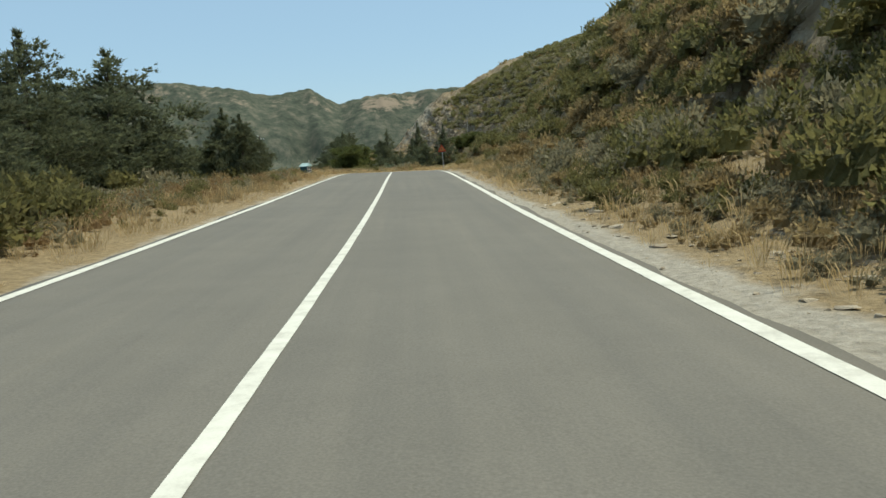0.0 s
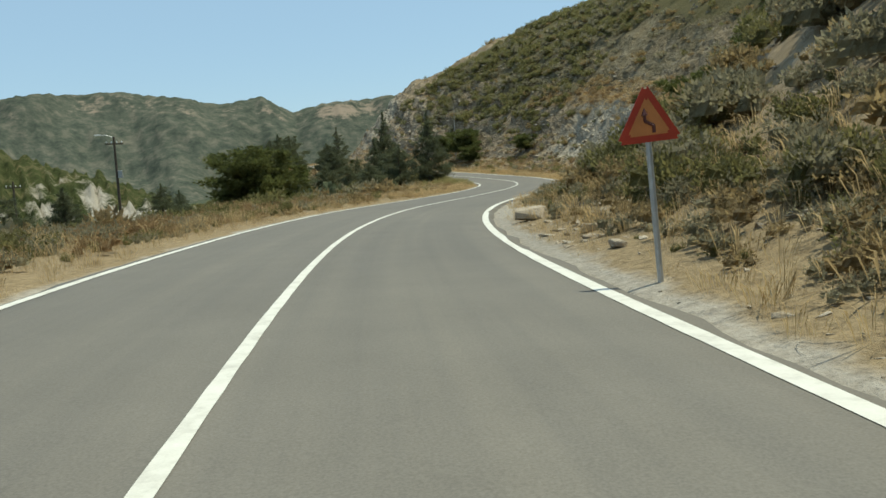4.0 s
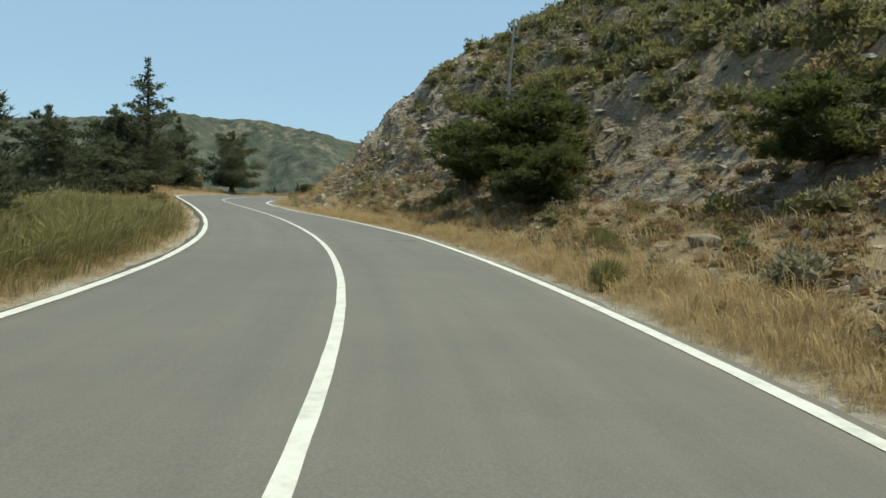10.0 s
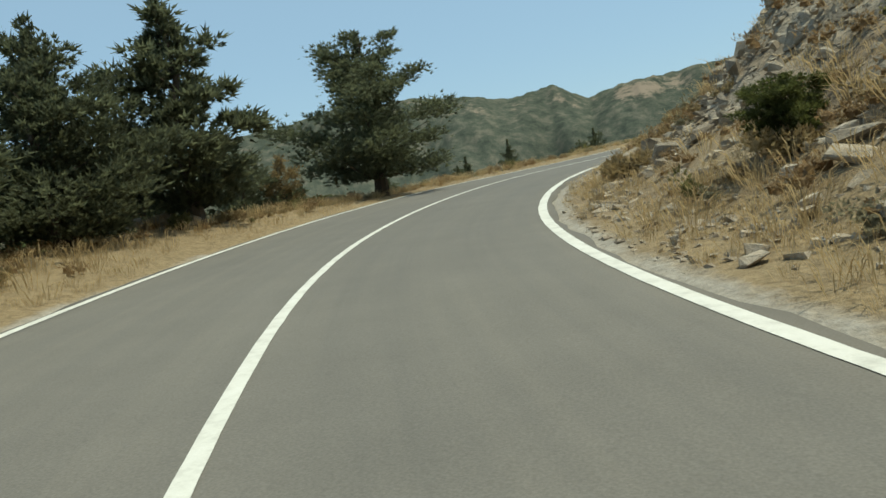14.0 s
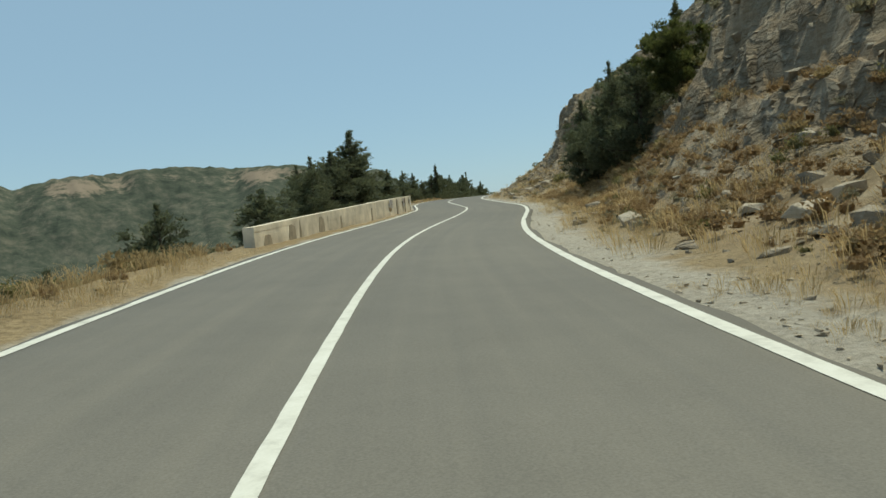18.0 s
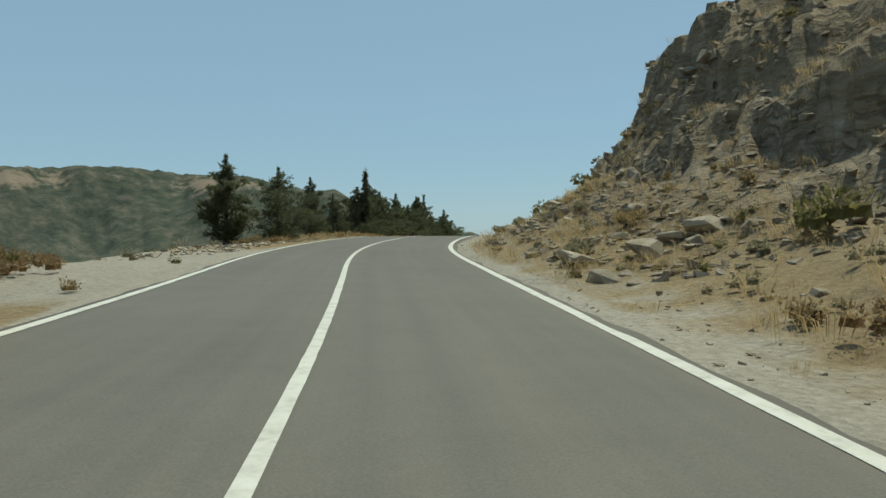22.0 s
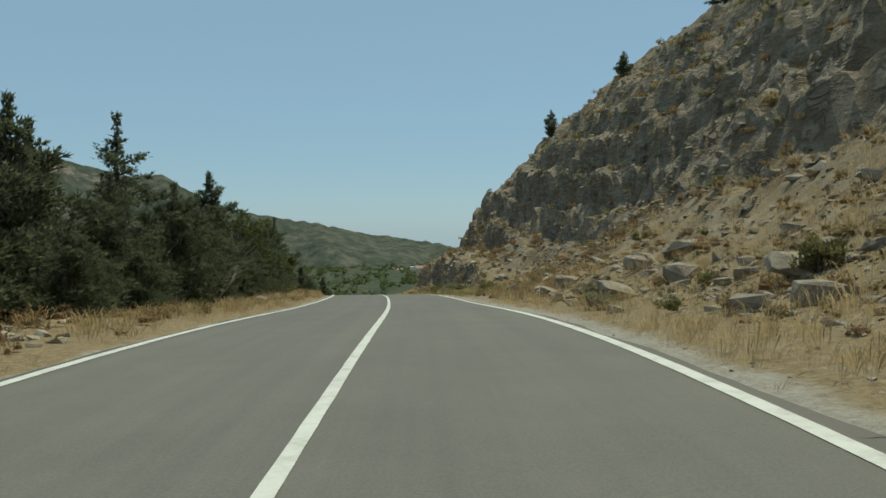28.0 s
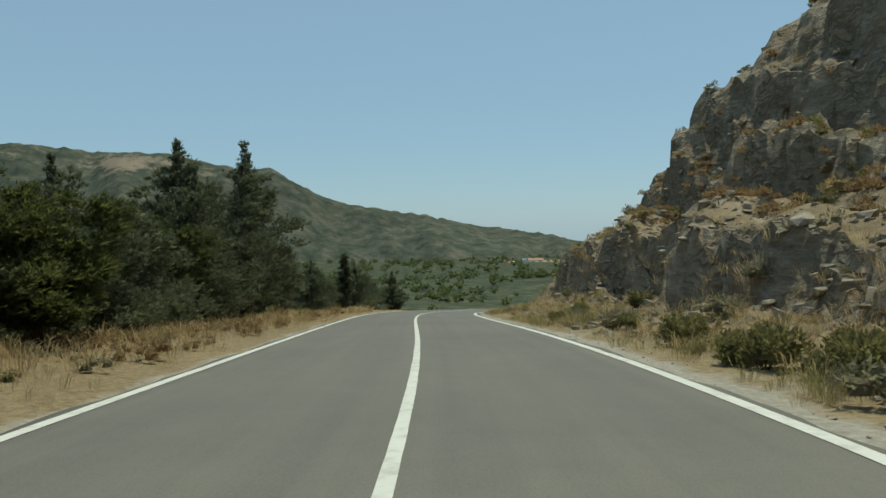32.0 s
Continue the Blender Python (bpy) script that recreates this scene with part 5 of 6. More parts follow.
# low cushions among the verge grass
for k, (mat, word, n) in enumerate(((SHRUB_GREEN, "olive-green", 700), (SHRUB_DRY, "brown", 1000), (SHRUB_GREY, "grey-green", 800))):
    s, d = scatter(rng, n, -15, 452, 4.5, 10.5, lambda s, d: np.clip((0.15 + patch(s, d, 0.2, 340 + k)) * (1 - 0.9 * GRAVEL_BAND(s, d)), 0, 1))
    s2, d2 = scatter(rng, n, -15, 460, -10.5, -4.4, lambda s, d: np.clip((0.1 + patch(s, d, 0.2, 350 + k)) * np.where((s > 256) & (s < 318), 0.08, 0.8), 0, 1))
    s, d = np.concatenate([s, s2]), np.concatenate([d, d2])
    z = (0.22 + 0.55 * rng.random(len(s)) ** 1.7) * np.clip((np.abs(d) - 3.6) / 1.4, 0.6, 1)
    strew("verge_scrub", cushion[k], spots(s, d, 0.03), z, rng, mat, "%s low cushions in the dry grass of the verge" % word, "scrub")
# big rounded bushes on the first hill, sun-bleached on top, and a lower belt at its foot further on
bushy = {k: [clump(190 + 10 * k + j, 620, 0.066, fl) for j in range(3)] for k, fl in enumerate((0.8, 0.66, 0.72))}
for k, (mat, word, n) in enumerate(((SHRUB_GREEN, "olive-green", 430), (SHRUB_DRY, "tawny brown", 420), (SHRUB_GREY, "grey-green", 290))):
    s, d = scatter(rng, n, -12, 104, 5.6, 17, lambda s, d: np.clip(0.3 + patch(s, d, 0.13, 360 + k), 0, 1) * np.interp(s, (80, 88, 104), (1, 0.3, 0.25)) * 1.0)
    strew("hill_foot_scrub", bushy[k], spots(s, d, 0.1), (0.8 + 1.3 * rng.random(len(s)) ** 1.3) * np.clip((d - 3.6) / 3.0, 0.5, 1.15), rng, mat, "%s rounded bushes covering the foot of the hill" % word, "scrub")
    s, d = scatter(rng, n, 98, 190, 5.4, 12.5, lambda s, d: np.clip(0.45 + patch(s, d, 0.15, 365 + k), 0, 1) * np.clip((d - 4.9) / 1.5, 0.25, 1) * np.interp(s, (96, 150, 175), (0.5, 0.5, 0.35)))
    strew("hill_foot_scrub", cushion[k], spots(s, d, 0.06), (0.45 + 0.8 * rng.random(len(s))) * np.clip((d - 4.2) / 2.5, 0.5, 1), rng, mat, "%s rounded bushes at the foot of the slope" % word, "scrub")
for k, (mat, word) in enumerate(((SHRUB_GREEN, "olive-green"), (SHRUB_DRY, "tawny brown"))):
    s, d = scatter(rng, 170, -8, 62, 9.2, 13.2, lambda s, d: 0.9 + 0 * s)
    strew("hill_foot_scrub", bushy[k], spots(s, d, 0.15), 0.8 + 1.0 * rng.random(len(s)), rng, mat, "%s bushes clinging to the steep cut" % word, "scrub")
s, d = scatter(rng, 40, 300, 305, -8.6, -5.6, lambda s, d: np.clip(1.3 - np.hypot((s - 302.3) / 2.2, (d + 7.3) / 1.2), 0, 1))
strew("dry_cushions", cushion[1], spots(s, d, 0.04), 0.4 + 0.5 * rng.random(len(s)), rng, CUSHION, "rust-brown bush on the gravel lay-by", "scrub")
s, d = scatter(rng, 60, 298, 312, -12, -7.5, lambda s, d: 0.8 + 0 * s)
strew("dry_cushions", cushion[1], spots(s, d, 0.04), 0.3 + 0.5 * rng.random(len(s)), rng, CUSHION, "tawny cushions at the back of the gravel lay-by", "scrub")
# low cushions close to the first straight's edge
for k, (mat, word, n) in enumerate(((SHRUB_GREEN, "olive-green", 260), (SHRUB_DRY, "brown", 420), (SHRUB_GREY, "grey-green", 520))):
    s, d = scatter(rng, n, -10, 98, 4.5, 7.2, lambda s, d: np.clip(0.4 + patch(s, d, 0.2, 370 + k), 0, 1))
    strew("edge_scrub", cushion[k], spots(s, d, 0.04), (0.32 + 0.5 * rng.random(len(s))) * np.clip((d - 3.7) / 1.5, 0.55, 1), rng, mat, "%s low cushions near the road edge" % word, "scrub")
for k, (mat, word, n) in enumerate(((SHRUB_GREEN, "olive-green", 420), (CUSHION, "tawny", 480), (SHRUB_GREY, "grey-green", 520))):
    s, d = scatter(rng, n, 5, 96, -10, -4.5, lambda s, d: np.clip(0.35 + patch(s, d, 0.2, 375 + k), 0, 1))
    strew("edge_scrub", cushion[k], spots(s, d, 0.04), (0.35 + 0.6 * rng.random(len(s)) ** 1.4) * np.clip((-d - 3.7) / 1.5, 0.55, 1), rng, mat, "%s rounded cushions on the first valley verge" % word, "scrub")
# sun-dried cushions on the rubble below the cut slopes
s, d = scatter(rng, 2700, 92, 242, 4.9, 11, lambda s, d: np.interp(s, (92, 165, 190, 205, 242), (1, 1, 0.6, 0.55, 0.5)) * np.clip(0.2 + patch(s, d, 0.22, 380), 0, 1) * np.clip((d - 4.4) / 1.4, 0.25, 1))
strew("dry_cushions", cushion[1], spots(s, d, 0.04), (0.28 + 0.5 * rng.random(len(s)) ** 1.4) * np.clip((d - 3.6) / 1.6, 0.6, 1), rng, CUSHION, "tawny dried thorn cushions on the rubble below the slope", "scrub")
# tawny cushions among the grass of the valley verge
s, d = scatter(rng, 1500, -10, 460, -9.5, -4.3, lambda s, d: np.interp(s, (60, 90, 124, 130, 166, 172, 255, 258, 318, 322, 460), (0.5, 0.8, 0.8, 0.2, 0.2, 1, 1, 0, 0, 0.7, 0.6)) * np.clip(0.15 + 1.1 * patch(s, d, 0.2, 381), 0, 1))
strew("dry_cushions", cushion[1], spots(s, d, 0.04), 0.3 + 0.6 * rng.random(len(s)) ** 1.5, rng, CUSHION, "tawny dried thorn cushions on the valley verge", "scrub")
s, d = scatter(rng, 620, 244, 294, 5.4, 10.5, lambda s, d: 0.9 + 0 * s)
strew("dry_cushions", cushion[1], spots(s, d, 0.04), 0.3 + 0.5 * rng.random(len(s)) ** 1.5, rng, CUSHION, "rust-brown dried cushions behind the gravel shoulder", "scrub")
s, d = scatter(rng, 300, 416, 453, 10.4, 14.2, lambda s, d: 0.8 + 0 * s)
strew("ledge_cushions", tiny[1], spots(s, d, 0.04), 0.3 + 0.5 * rng.random(len(s)) ** 1.5, rng, CUSHION, "tawny dried cushions on the cliff ledge", "scrub")
s, d = scatter(rng, 1500, 346, 420, 5.4, 13, lambda s, d: np.clip(1.2 * patch(s, d, 0.2, 382), 0, 1))
strew("dry_cushions", cushion[1], spots(s, d, 0.04), 0.25 + 0.5 * rng.random(len(s)) ** 1.6, rng, CUSHION, "tawny dried cushions on the scree", "scrub")
# close shrubs over the crown of the slope behind the pines
for k, (mat, word, n) in enumerate(((SHRUB_GREEN, "olive-green", 1300), (SHRUB_GREY, "grey-brown", 700))):
    s, d = scatter(rng, n, 150, 196, 13.5, 44, lambda s, d: np.clip(0.35 + patch(s, d, 0.12, 385 + k), 0, 1) * np.interp(s, (150, 158, 186, 196), (0.2, 1, 1, 0.4)))
    strew("hillside_scrub", small[k], spots(s, d, 0.1), 0.8 + 1.2 * rng.random(len(s)) ** 1.6, rng, mat, "%s shrubs growing close over the crown of the slope" % word, "scrub")
for k, (mat, word, n) in enumerate(((SHRUB_GREEN, "olive-green", 420), (CUSHION, "tawny", 700), (SHRUB_GREY, "grey-green", 500))):
    s, d = scatter(rng, n, 355, 458, 12.5, 30, lambda s, d: np.clip(0.25 + patch(s, d, 0.16, 390 + k), 0, 1))
    strew("cliff_cushions", tiny[k], spots(s, d, 0.06), 0.3 + 0.55 * rng.random(len(s)) ** 1.6, rng, mat, "%s cushions rooted on the beds of the cliff" % word, "scrub")
# growth on the ledge above the pale cut face
s, d = scatter(rng, 420, 110, 156, 16.2, 19.5, lambda s, d: np.clip((19.8 - d) / 2, 0.2, 1))
strew("ledge_cushions", tiny[1], spots(s, d, 0.05), 0.35 + 0.7 * rng.random(len(s)) ** 1.5, rng, CUSHION, "tawny dried cushions along the ledge", "scrub")
# scrub on the valley side
for k, (mat, word, n, share) in enumerate(((SHRUB_GREEN, "green", 3000, 0.6), (SHRUB_DRY, "dry brown", 2000, 0.55), (SHRUB_GREY, "grey-green", 1700, 0.5))):
    s, d = scatter(rng, n, -30, 470, -45, -7.5, lambda s, d: (0.2 + patch(s, d, 0.09, 310 + k)) * share * np.where((s > 296) & (s < 316) & (d > -13), 0, 1))
    z = 0.7 + 1.2 * rng.random(len(s)) ** 1.6
    strew("valley_scrub", tiny[k], spots(s, d, 0.1), z, rng, mat, "%s scrub on the slope to the valley" % word, "scrub")


# single shrubs beside the road
def shrub_kind(name, mat, seed, flat, upright, label, leaf=0.075, count=620):
    V, F = clump(seed, count, leaf, flat, upright)
    r = random.Random(seed)
    bm = bmesh.new()
    for k in range(7):
        a, t = k * 0.9 + r.uniform(-0.3, 0.3), r.uniform(0.12, 0.3)
        tube(bm, [(0, 0, -0.06), (math.cos(a) * t * 0.5, math.sin(a) * t * 0.5, 0.16), (math.cos(a) * t, math.sin(a) * t, flat * 0.7)], [0.018, 0.012, 0.004], 4)
    stems = bpy.data.meshes.new("stems")
    bm.to_mesh(stems)
    bm.free()
    stems.materials.append(BARK)
    return [name, mesh_of("foliage", V, F, mat), stems, label]


KINDS = {"g": shrub_kind("shrub", SHRUB_GREEN, 401, 0.75, False, "rounded green shrub on the verge"), "d": shrub_kind("shrub", SHRUB_DRY, 402, 0.6, False, "low dry brown cushion shrub on the verge"),
         "y": shrub_kind("shrub", SHRUB_GREY, 403, 0.65, False, "low grey-green shrub on the verge"), "u": shrub_kind("broom_bush", LONG_GRASS, 404, 0.9, True, "upright green broom bush in dry grass", 0.26, 1300)}


def shrub(kind, s, d, breadth, turn):
    name, leaves, stems, label = KINDS[kind]
    o = new(name)
    o.matrix_basis = pose(*spot(s, d, 0.05), 0, 0, turn) @ Matrix.Diagonal((breadth, breadth, breadth * 0.9, 1))
    part_mesh("foliage", leaves, o)
    part_mesh("stems", stems, o)
    tagged(o, label, "shrub", "shrubs along the verge")


pick = random.Random(9)
for k in range(105):
    s = -5 + 3.9 * k + pick.uniform(-1.5, 1.5)
    if not (234 < s < 262 or 268 < s < 300):
        kind = pick.choice("ddyyg" if s < 160 else "dyyd" if s < 330 else "gydy")
        shrub(kind, s, pick.uniform(4.9, 8.2), pick.uniform(0.45, 1.25), pick.uniform(0, 360))
    s += 1.7
    if not 256 < s < 318:
        kind = pick.choice("ggddy" if s < 170 else "ddyg")
        shrub(kind, s, -pick.uniform(4.8, 8.5), pick.uniform(0.4, 1.2), pick.uniform(0, 360))

for k in range(16):
    s = pick.uniform(126, 168)
    shrub('g' if 136 < s < 145 else pick.choice('yd'), s, -pick.uniform(4.6, 7.6), pick.uniform(0.6, 1.2), pick.uniform(0, 360))
for s_, d_, w_ in ((11.5, -5.2, 1.7), (13.0, -6.0, 2.0), (15.5, -5.6, 1.5), (10.0, -6.4, 1.8), (17.5, -7.0, 1.9), (139, -4.7, 1.5), (141, -5.0, 1.7), (143, -4.8, 1.6), (145, -5.2, 1.8), (140.5, -6.2, 1.9), (147, -5.4, 1.5)):
    shrub('g', s_, d_, w_, pick.uniform(0, 360))
for k in range(20):
    shrub('g' if k % 3 else 'y', pick.uniform(410, 433), pick.uniform(4.7, 7.2), pick.uniform(0.6, 1.2), pick.uniform(0, 360))
for s_, d_ in ((147.6, 4.2), (152.5, 6.2), (153.8, 6.5), (171, 6.2), (173, 6.6)):
    shrub('u', s_, d_, pick.uniform(0.5, 0.7), pick.uniform(0, 360))

# dry grass: tufts of bent blades with feathery tips
def grass_tuft(seed, blades, spread, droop):
    """A tuft of height 1: each blade a slim leaf that widens into its seed head and nods at the tip."""
    r = np.random.default_rng(seed)
    a = r.random(blades) * 2 * np.pi
    out = np.stack([np.cos(a), np.sin(a), 0 * a], -1)
    L = (0.55 + 0.5 * r.random(blades))[:, None]
    lean = (0.12 + droop * r.random(blades))[:, None]
    foot = out * (spread * r.random(blades) ** 0.7)[:, None]
    mid = foot + out * L * lean * 0.45 + np.array([0, 0, 0.62]) * L
    tip = foot + out * L * lean * 1.25 + np.array([0, 0, 1.0]) * L * (1 - 0.35 * lean)
    w = np.stack([-np.sin(a + 0.6), np.cos(a + 0.6), 0 * a], -1) * (0.006 + 0.011 * r.random(blades))[:, None]
    foot[:, 2] -= 0.05
    return np.stack([foot, mid + w, mid - w, tip], 1).reshape(-1, 3), (np.array([[0, 1, 2], [2, 1, 3]])[None] + (np.arange(blades) * 4)[:, None, None]).reshape(-1, 3)


TUFTS = [grass_tuft(500 + j, 20, 0.42, 0.75) for j in range(5)]
TALL = [grass_tuft(520 + j, 26, 0.4, 0.5) for j in range(4)]


def grass_band(n, s0, s1, d0, d1, keep, h0, h1, kinds, mat, label):
    s, d = scatter(rng, n, s0, s1, d0, d1, keep)
    edge_near = np.clip((np.abs(d) - 3.1) / 1.2, 0.4, 1)
    wide = 0.8 + 0.5 * rng.random((len(s), 1)) + np.zeros((1, 3))
    wide[:, 2] = 1
    strew("dry_grass", kinds, spots(s, d, 0.02), (h0 + (h1 - h0) * rng.random(len(s)) ** 1.6) * edge_near, rng, mat, label, "grass", squash=wide)


on_right = lambda s, d: np.interp(s, (-20, 60, 72, 98, 106, 196, 208, 236, 262, 290, 300, 345, 460), (0.55, 0.6, 0.7, 0.7, 1, 1, 0.3, 0.3, 0.9, 0.7, 0.5, 0.6, 0.7)) * np.clip(0.1 + 1.3 * patch(s, d, 0.3, 320), 0, 1) * (1 - 0.93 * np.clip(1.2 * GRAVEL_BAND(s, d), 0, 1)) * np.clip((d - 3.55) / 0.5, 0.2, 1) * np.clip((10.5 - d) / 3, 0, 1)
grass_band(26000, -20, 458, 3.7, 10.5, on_right, 0.24, 0.62, TUFTS, STRAW, "straw-coloured dry grass along the road edge")
on_left = lambda s, d: np.interp(s, (-20, 124, 130, 166, 172, 254, 257, 318, 324, 360, 372, 460), (0.85, 0.9, 0.9, 0.95, 1, 1, 0.0, 0.0, 0.5, 0.6, 0.9, 1)) * np.clip(0.15 + 1.3 * patch(s, d, 0.3, 321), 0, 1) * np.clip((-d - 3.4) / 0.5, 0.25, 1) * np.clip((11.5 + d) / 3, 0, 1)
grass_band(24000, -20, 465, -11.5, -3.6, on_left, 0.24, 0.60, TUFTS, STRAW, "straw-coloured dry grass along the valley side")
green_belt = lambda s, d: np.interp(s, (118, 140, 144, 158, 164), (0.12, 0.25, 1, 1, 0.05)) * np.clip((-d - 3.5) / 0.6, 0.25, 1) * np.clip((9 + d) / 3, 0, 1)
grass_band(5200, 118, 168, -9, -3.6, green_belt, 0.4, 0.95, TALL, LONG_GRASS, "long yellow-green grass in the bend")
near_edge = lambda s, d: np.interp(s, (98, 112, 165, 185), (0.2, 1, 1, 0.2)) * np.clip(0.35 + patch(s, d, 0.5, 325), 0, 1) * (1 - 0.8 * GRAVEL_BAND(s, d))
grass_band(7000, 98, 185, 3.3, 5.6, near_edge, 0.22, 0.5, TUFTS, STRAW, "tawny dry grass growing over the road's edge line")
grass_band(2600, 98, 175, -5.2, -3.3, lambda s, d: np.clip(0.3 + patch(s, d, 0.5, 326), 0, 1), 0.22, 0.5, TUFTS, STRAW, "golden dry grass at the inside edge of the bend")
grass_band(1500, 196, 246, 3.7, 5.6, lambda s, d: np.clip(patch(s, d, 0.5, 327), 0, 1), 0.12, 0.34, TUFTS, STRAW, "short dry grass on the gravel of the right bend")
scree_green = lambda s, d: np.clip(1.3 * patch(s, d, 0.2, 323) - 0.2, 0, 1) * np.clip((d - 3.7) / 0.6, 0.2, 1) * np.clip((8 - d) / 2, 0, 1)
grass_band(2300, 398, 460, 3.8, 8, scree_green, 0.2, 0.5, TALL, LONG_GRASS, "olive-green weeds under the layered cliff")
grass_band(6000, 300, 420, 4.6, 13, lambda s, d: np.clip(1.3 * patch(s, d, 0.22, 324) - 0.15, 0, 1) * np.clip((d - 4.4) / 1.5, 0, 1), 0.2, 0.5, TUFTS, STRAW, "sparse dry grass on the scree")
grass_band(3000, 108, 158, 15.8, 19.5, lambda s, d: 0.8 + 0 * s, 0.3, 0.7, TUFTS, STRAW, "dry grass on the ledge of the cut")


# stones
def stone(seed, points=9, flat=0.6):
    """A broken angular stone of breadth 1: the hull of a few points in a block."""
    bm = bmesh.new()
    r = random.Random(seed)
    for _ in range(points):
        p = Vector((r.uniform(-0.5, 0.5), r.uniform(-0.5, 0.5), r.uniform(-0.5, 0.5)))
        k = max(abs(p.x), abs(p.y), abs(p.z))
        p *= (0.5 / k) * r.uniform(0.8, 1.0)
        bm.verts.new((p.x, p.y * 0.85, p.z * flat))
    bmesh.ops.convex_hull(bm, input=bm.verts[:])
    bmesh.ops.delete(bm, geom=[v for v in bm.verts if not v.link_faces], context="VERTS")
    bmesh.ops.triangulate(bm, faces=bm.faces[:])
    bm.verts.index_update()
    V = np.array([v.co[:] for v in bm.verts])
    F = np.array([[v.index for v in f.verts] for f in bm.faces])
    bm.free()
    return V, F


pebbles = [stone(600 + j, 9, 0.55) for j in range(8)]
rocky = lambda s: np.interp(s, ROCK_S, ROCK_A)
s, d = scatter(rng, 46000, 60, 458, 4.8, 30, lambda s, d: rocky(s) * (0.15 + 0.85 * patch(s, d, 0.2, 330)) * np.where(d < 15, 1, 0.5) * np.where(d < 6.5, 0.5, 1))
z = 0.09 + 0.5 * rng.random(len(s)) ** 2.6 + 0.5 * rocky(s) * rng.random(len(s)) ** 6
strew("rubble", pebbles, spots(s, d, 0.0), z, rng, ROCK, "broken grey stones lying on the slope", "rubble", squash=0.7 + 0.6 * rng.random((len(s), 3)))
s, d = scatter(rng, 22000, -30, 460, 3.6, 8.0, lambda s, d: np.clip(0.1 * (d < 6) + 1.1 * GRAVEL_BAND(s, d), 0, 1))
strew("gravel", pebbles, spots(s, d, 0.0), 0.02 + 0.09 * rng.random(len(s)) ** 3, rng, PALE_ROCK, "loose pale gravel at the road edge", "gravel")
s, d = scatter(rng, 4600, 311, 372, -8.5, -4.4, lambda s, d: np.interp(s, (311, 318, 345, 360, 372), (0.2, 1, 0.9, 0.4, 0.1)) * np.clip((8.7 + d) / 2, 0, 1))
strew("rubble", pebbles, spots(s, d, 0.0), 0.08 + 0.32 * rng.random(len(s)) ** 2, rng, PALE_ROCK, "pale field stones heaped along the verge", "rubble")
s, d = scatter(rng, 13500, 190, 240, 4.1, 13, lambda s, d: np.interp(s, (190, 205, 232, 240), (0.2, 1, 0.9, 0)) * (0.35 + 0.65 * patch(s, d, 0.3, 332)))
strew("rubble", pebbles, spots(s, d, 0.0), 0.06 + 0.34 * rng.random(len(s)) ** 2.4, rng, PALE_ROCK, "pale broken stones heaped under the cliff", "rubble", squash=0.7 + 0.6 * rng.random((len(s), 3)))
s, d = scatter(rng, 19000, 92, 196, 6.5, 34, lambda s, d: np.clip(1.6 * patch(s, d, 0.13, 334) - 0.2, 0, 1))
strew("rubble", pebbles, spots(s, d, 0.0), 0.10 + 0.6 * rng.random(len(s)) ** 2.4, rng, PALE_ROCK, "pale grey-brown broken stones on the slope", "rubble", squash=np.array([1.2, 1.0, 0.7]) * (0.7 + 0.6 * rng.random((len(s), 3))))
s, d = scatter(rng, 11500, 297, 452, 5.6, 13.5, lambda s, d: 0.25 + 0.75 * patch(s, d, 0.25, 333))
strew("rubble", pebbles, spots(s, d, 0.0), 0.12 + 0.4 * rng.random(len(s)) ** 2.4, rng, ROCK, "brown-grey broken stones of the scree", "rubble", squash=np.array([1.2, 1.0, 0.6]) * (0.7 + 0.5 * rng.random((len(s), 3))))
s, d = scatter(rng, 3600, 196, 246, 3.65, 5.6, lambda s, d: np.clip(1.2 * patch(s, d, 0.4, 336), 0.1, 1))
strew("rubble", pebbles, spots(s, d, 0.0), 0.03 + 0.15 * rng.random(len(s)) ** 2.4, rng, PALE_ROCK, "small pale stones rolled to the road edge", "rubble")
s, d = scatter(rng, 1500, -8, 72, 3.9, 6.0, lambda s, d: np.clip(1.3 * patch(s, d, 0.3, 335) - 0.1, 0, 1))
strew("rubble", pebbles, spots(s, d, 0.0), 0.05 + 0.26 * rng.random(len(s)) ** 2.6, rng, PALE_ROCK, "pale stones and rubble beside the first straight", "rubble", squash=np.array([1.2, 1.0, 0.6]) * (0.7 + 0.6 * rng.random((len(s), 3))))
BOULDERS = []
for j in range(7):
    V, F = stone(650 + j, 26, 0.62 if j < 3 else 0.34)
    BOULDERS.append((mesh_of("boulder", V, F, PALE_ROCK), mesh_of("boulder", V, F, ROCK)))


def boulder(s, d, size, turn, j=None, tilt=0.0, lift=0.18):
    j = pick.randrange(7) if j is None else j
    o = new("boulder", BOULDERS[j][int(s > 340)])
    x, y, z = spot(s, d)
    o.matrix_basis = pose(x, y, z + size * lift, tilt, tilt * 0.6, turn) @ Matrix.Diagonal((size, size * pick.uniform(0.65, 1.0), size * pick.uniform(0.75, 1.05), 1))
    tagged(o, "flat broken limestone slab on the slope" if j > 2 else "angular grey limestone boulder", "boulder", "boulders under the cliff" if d > 0 else "boulders on the valley side")


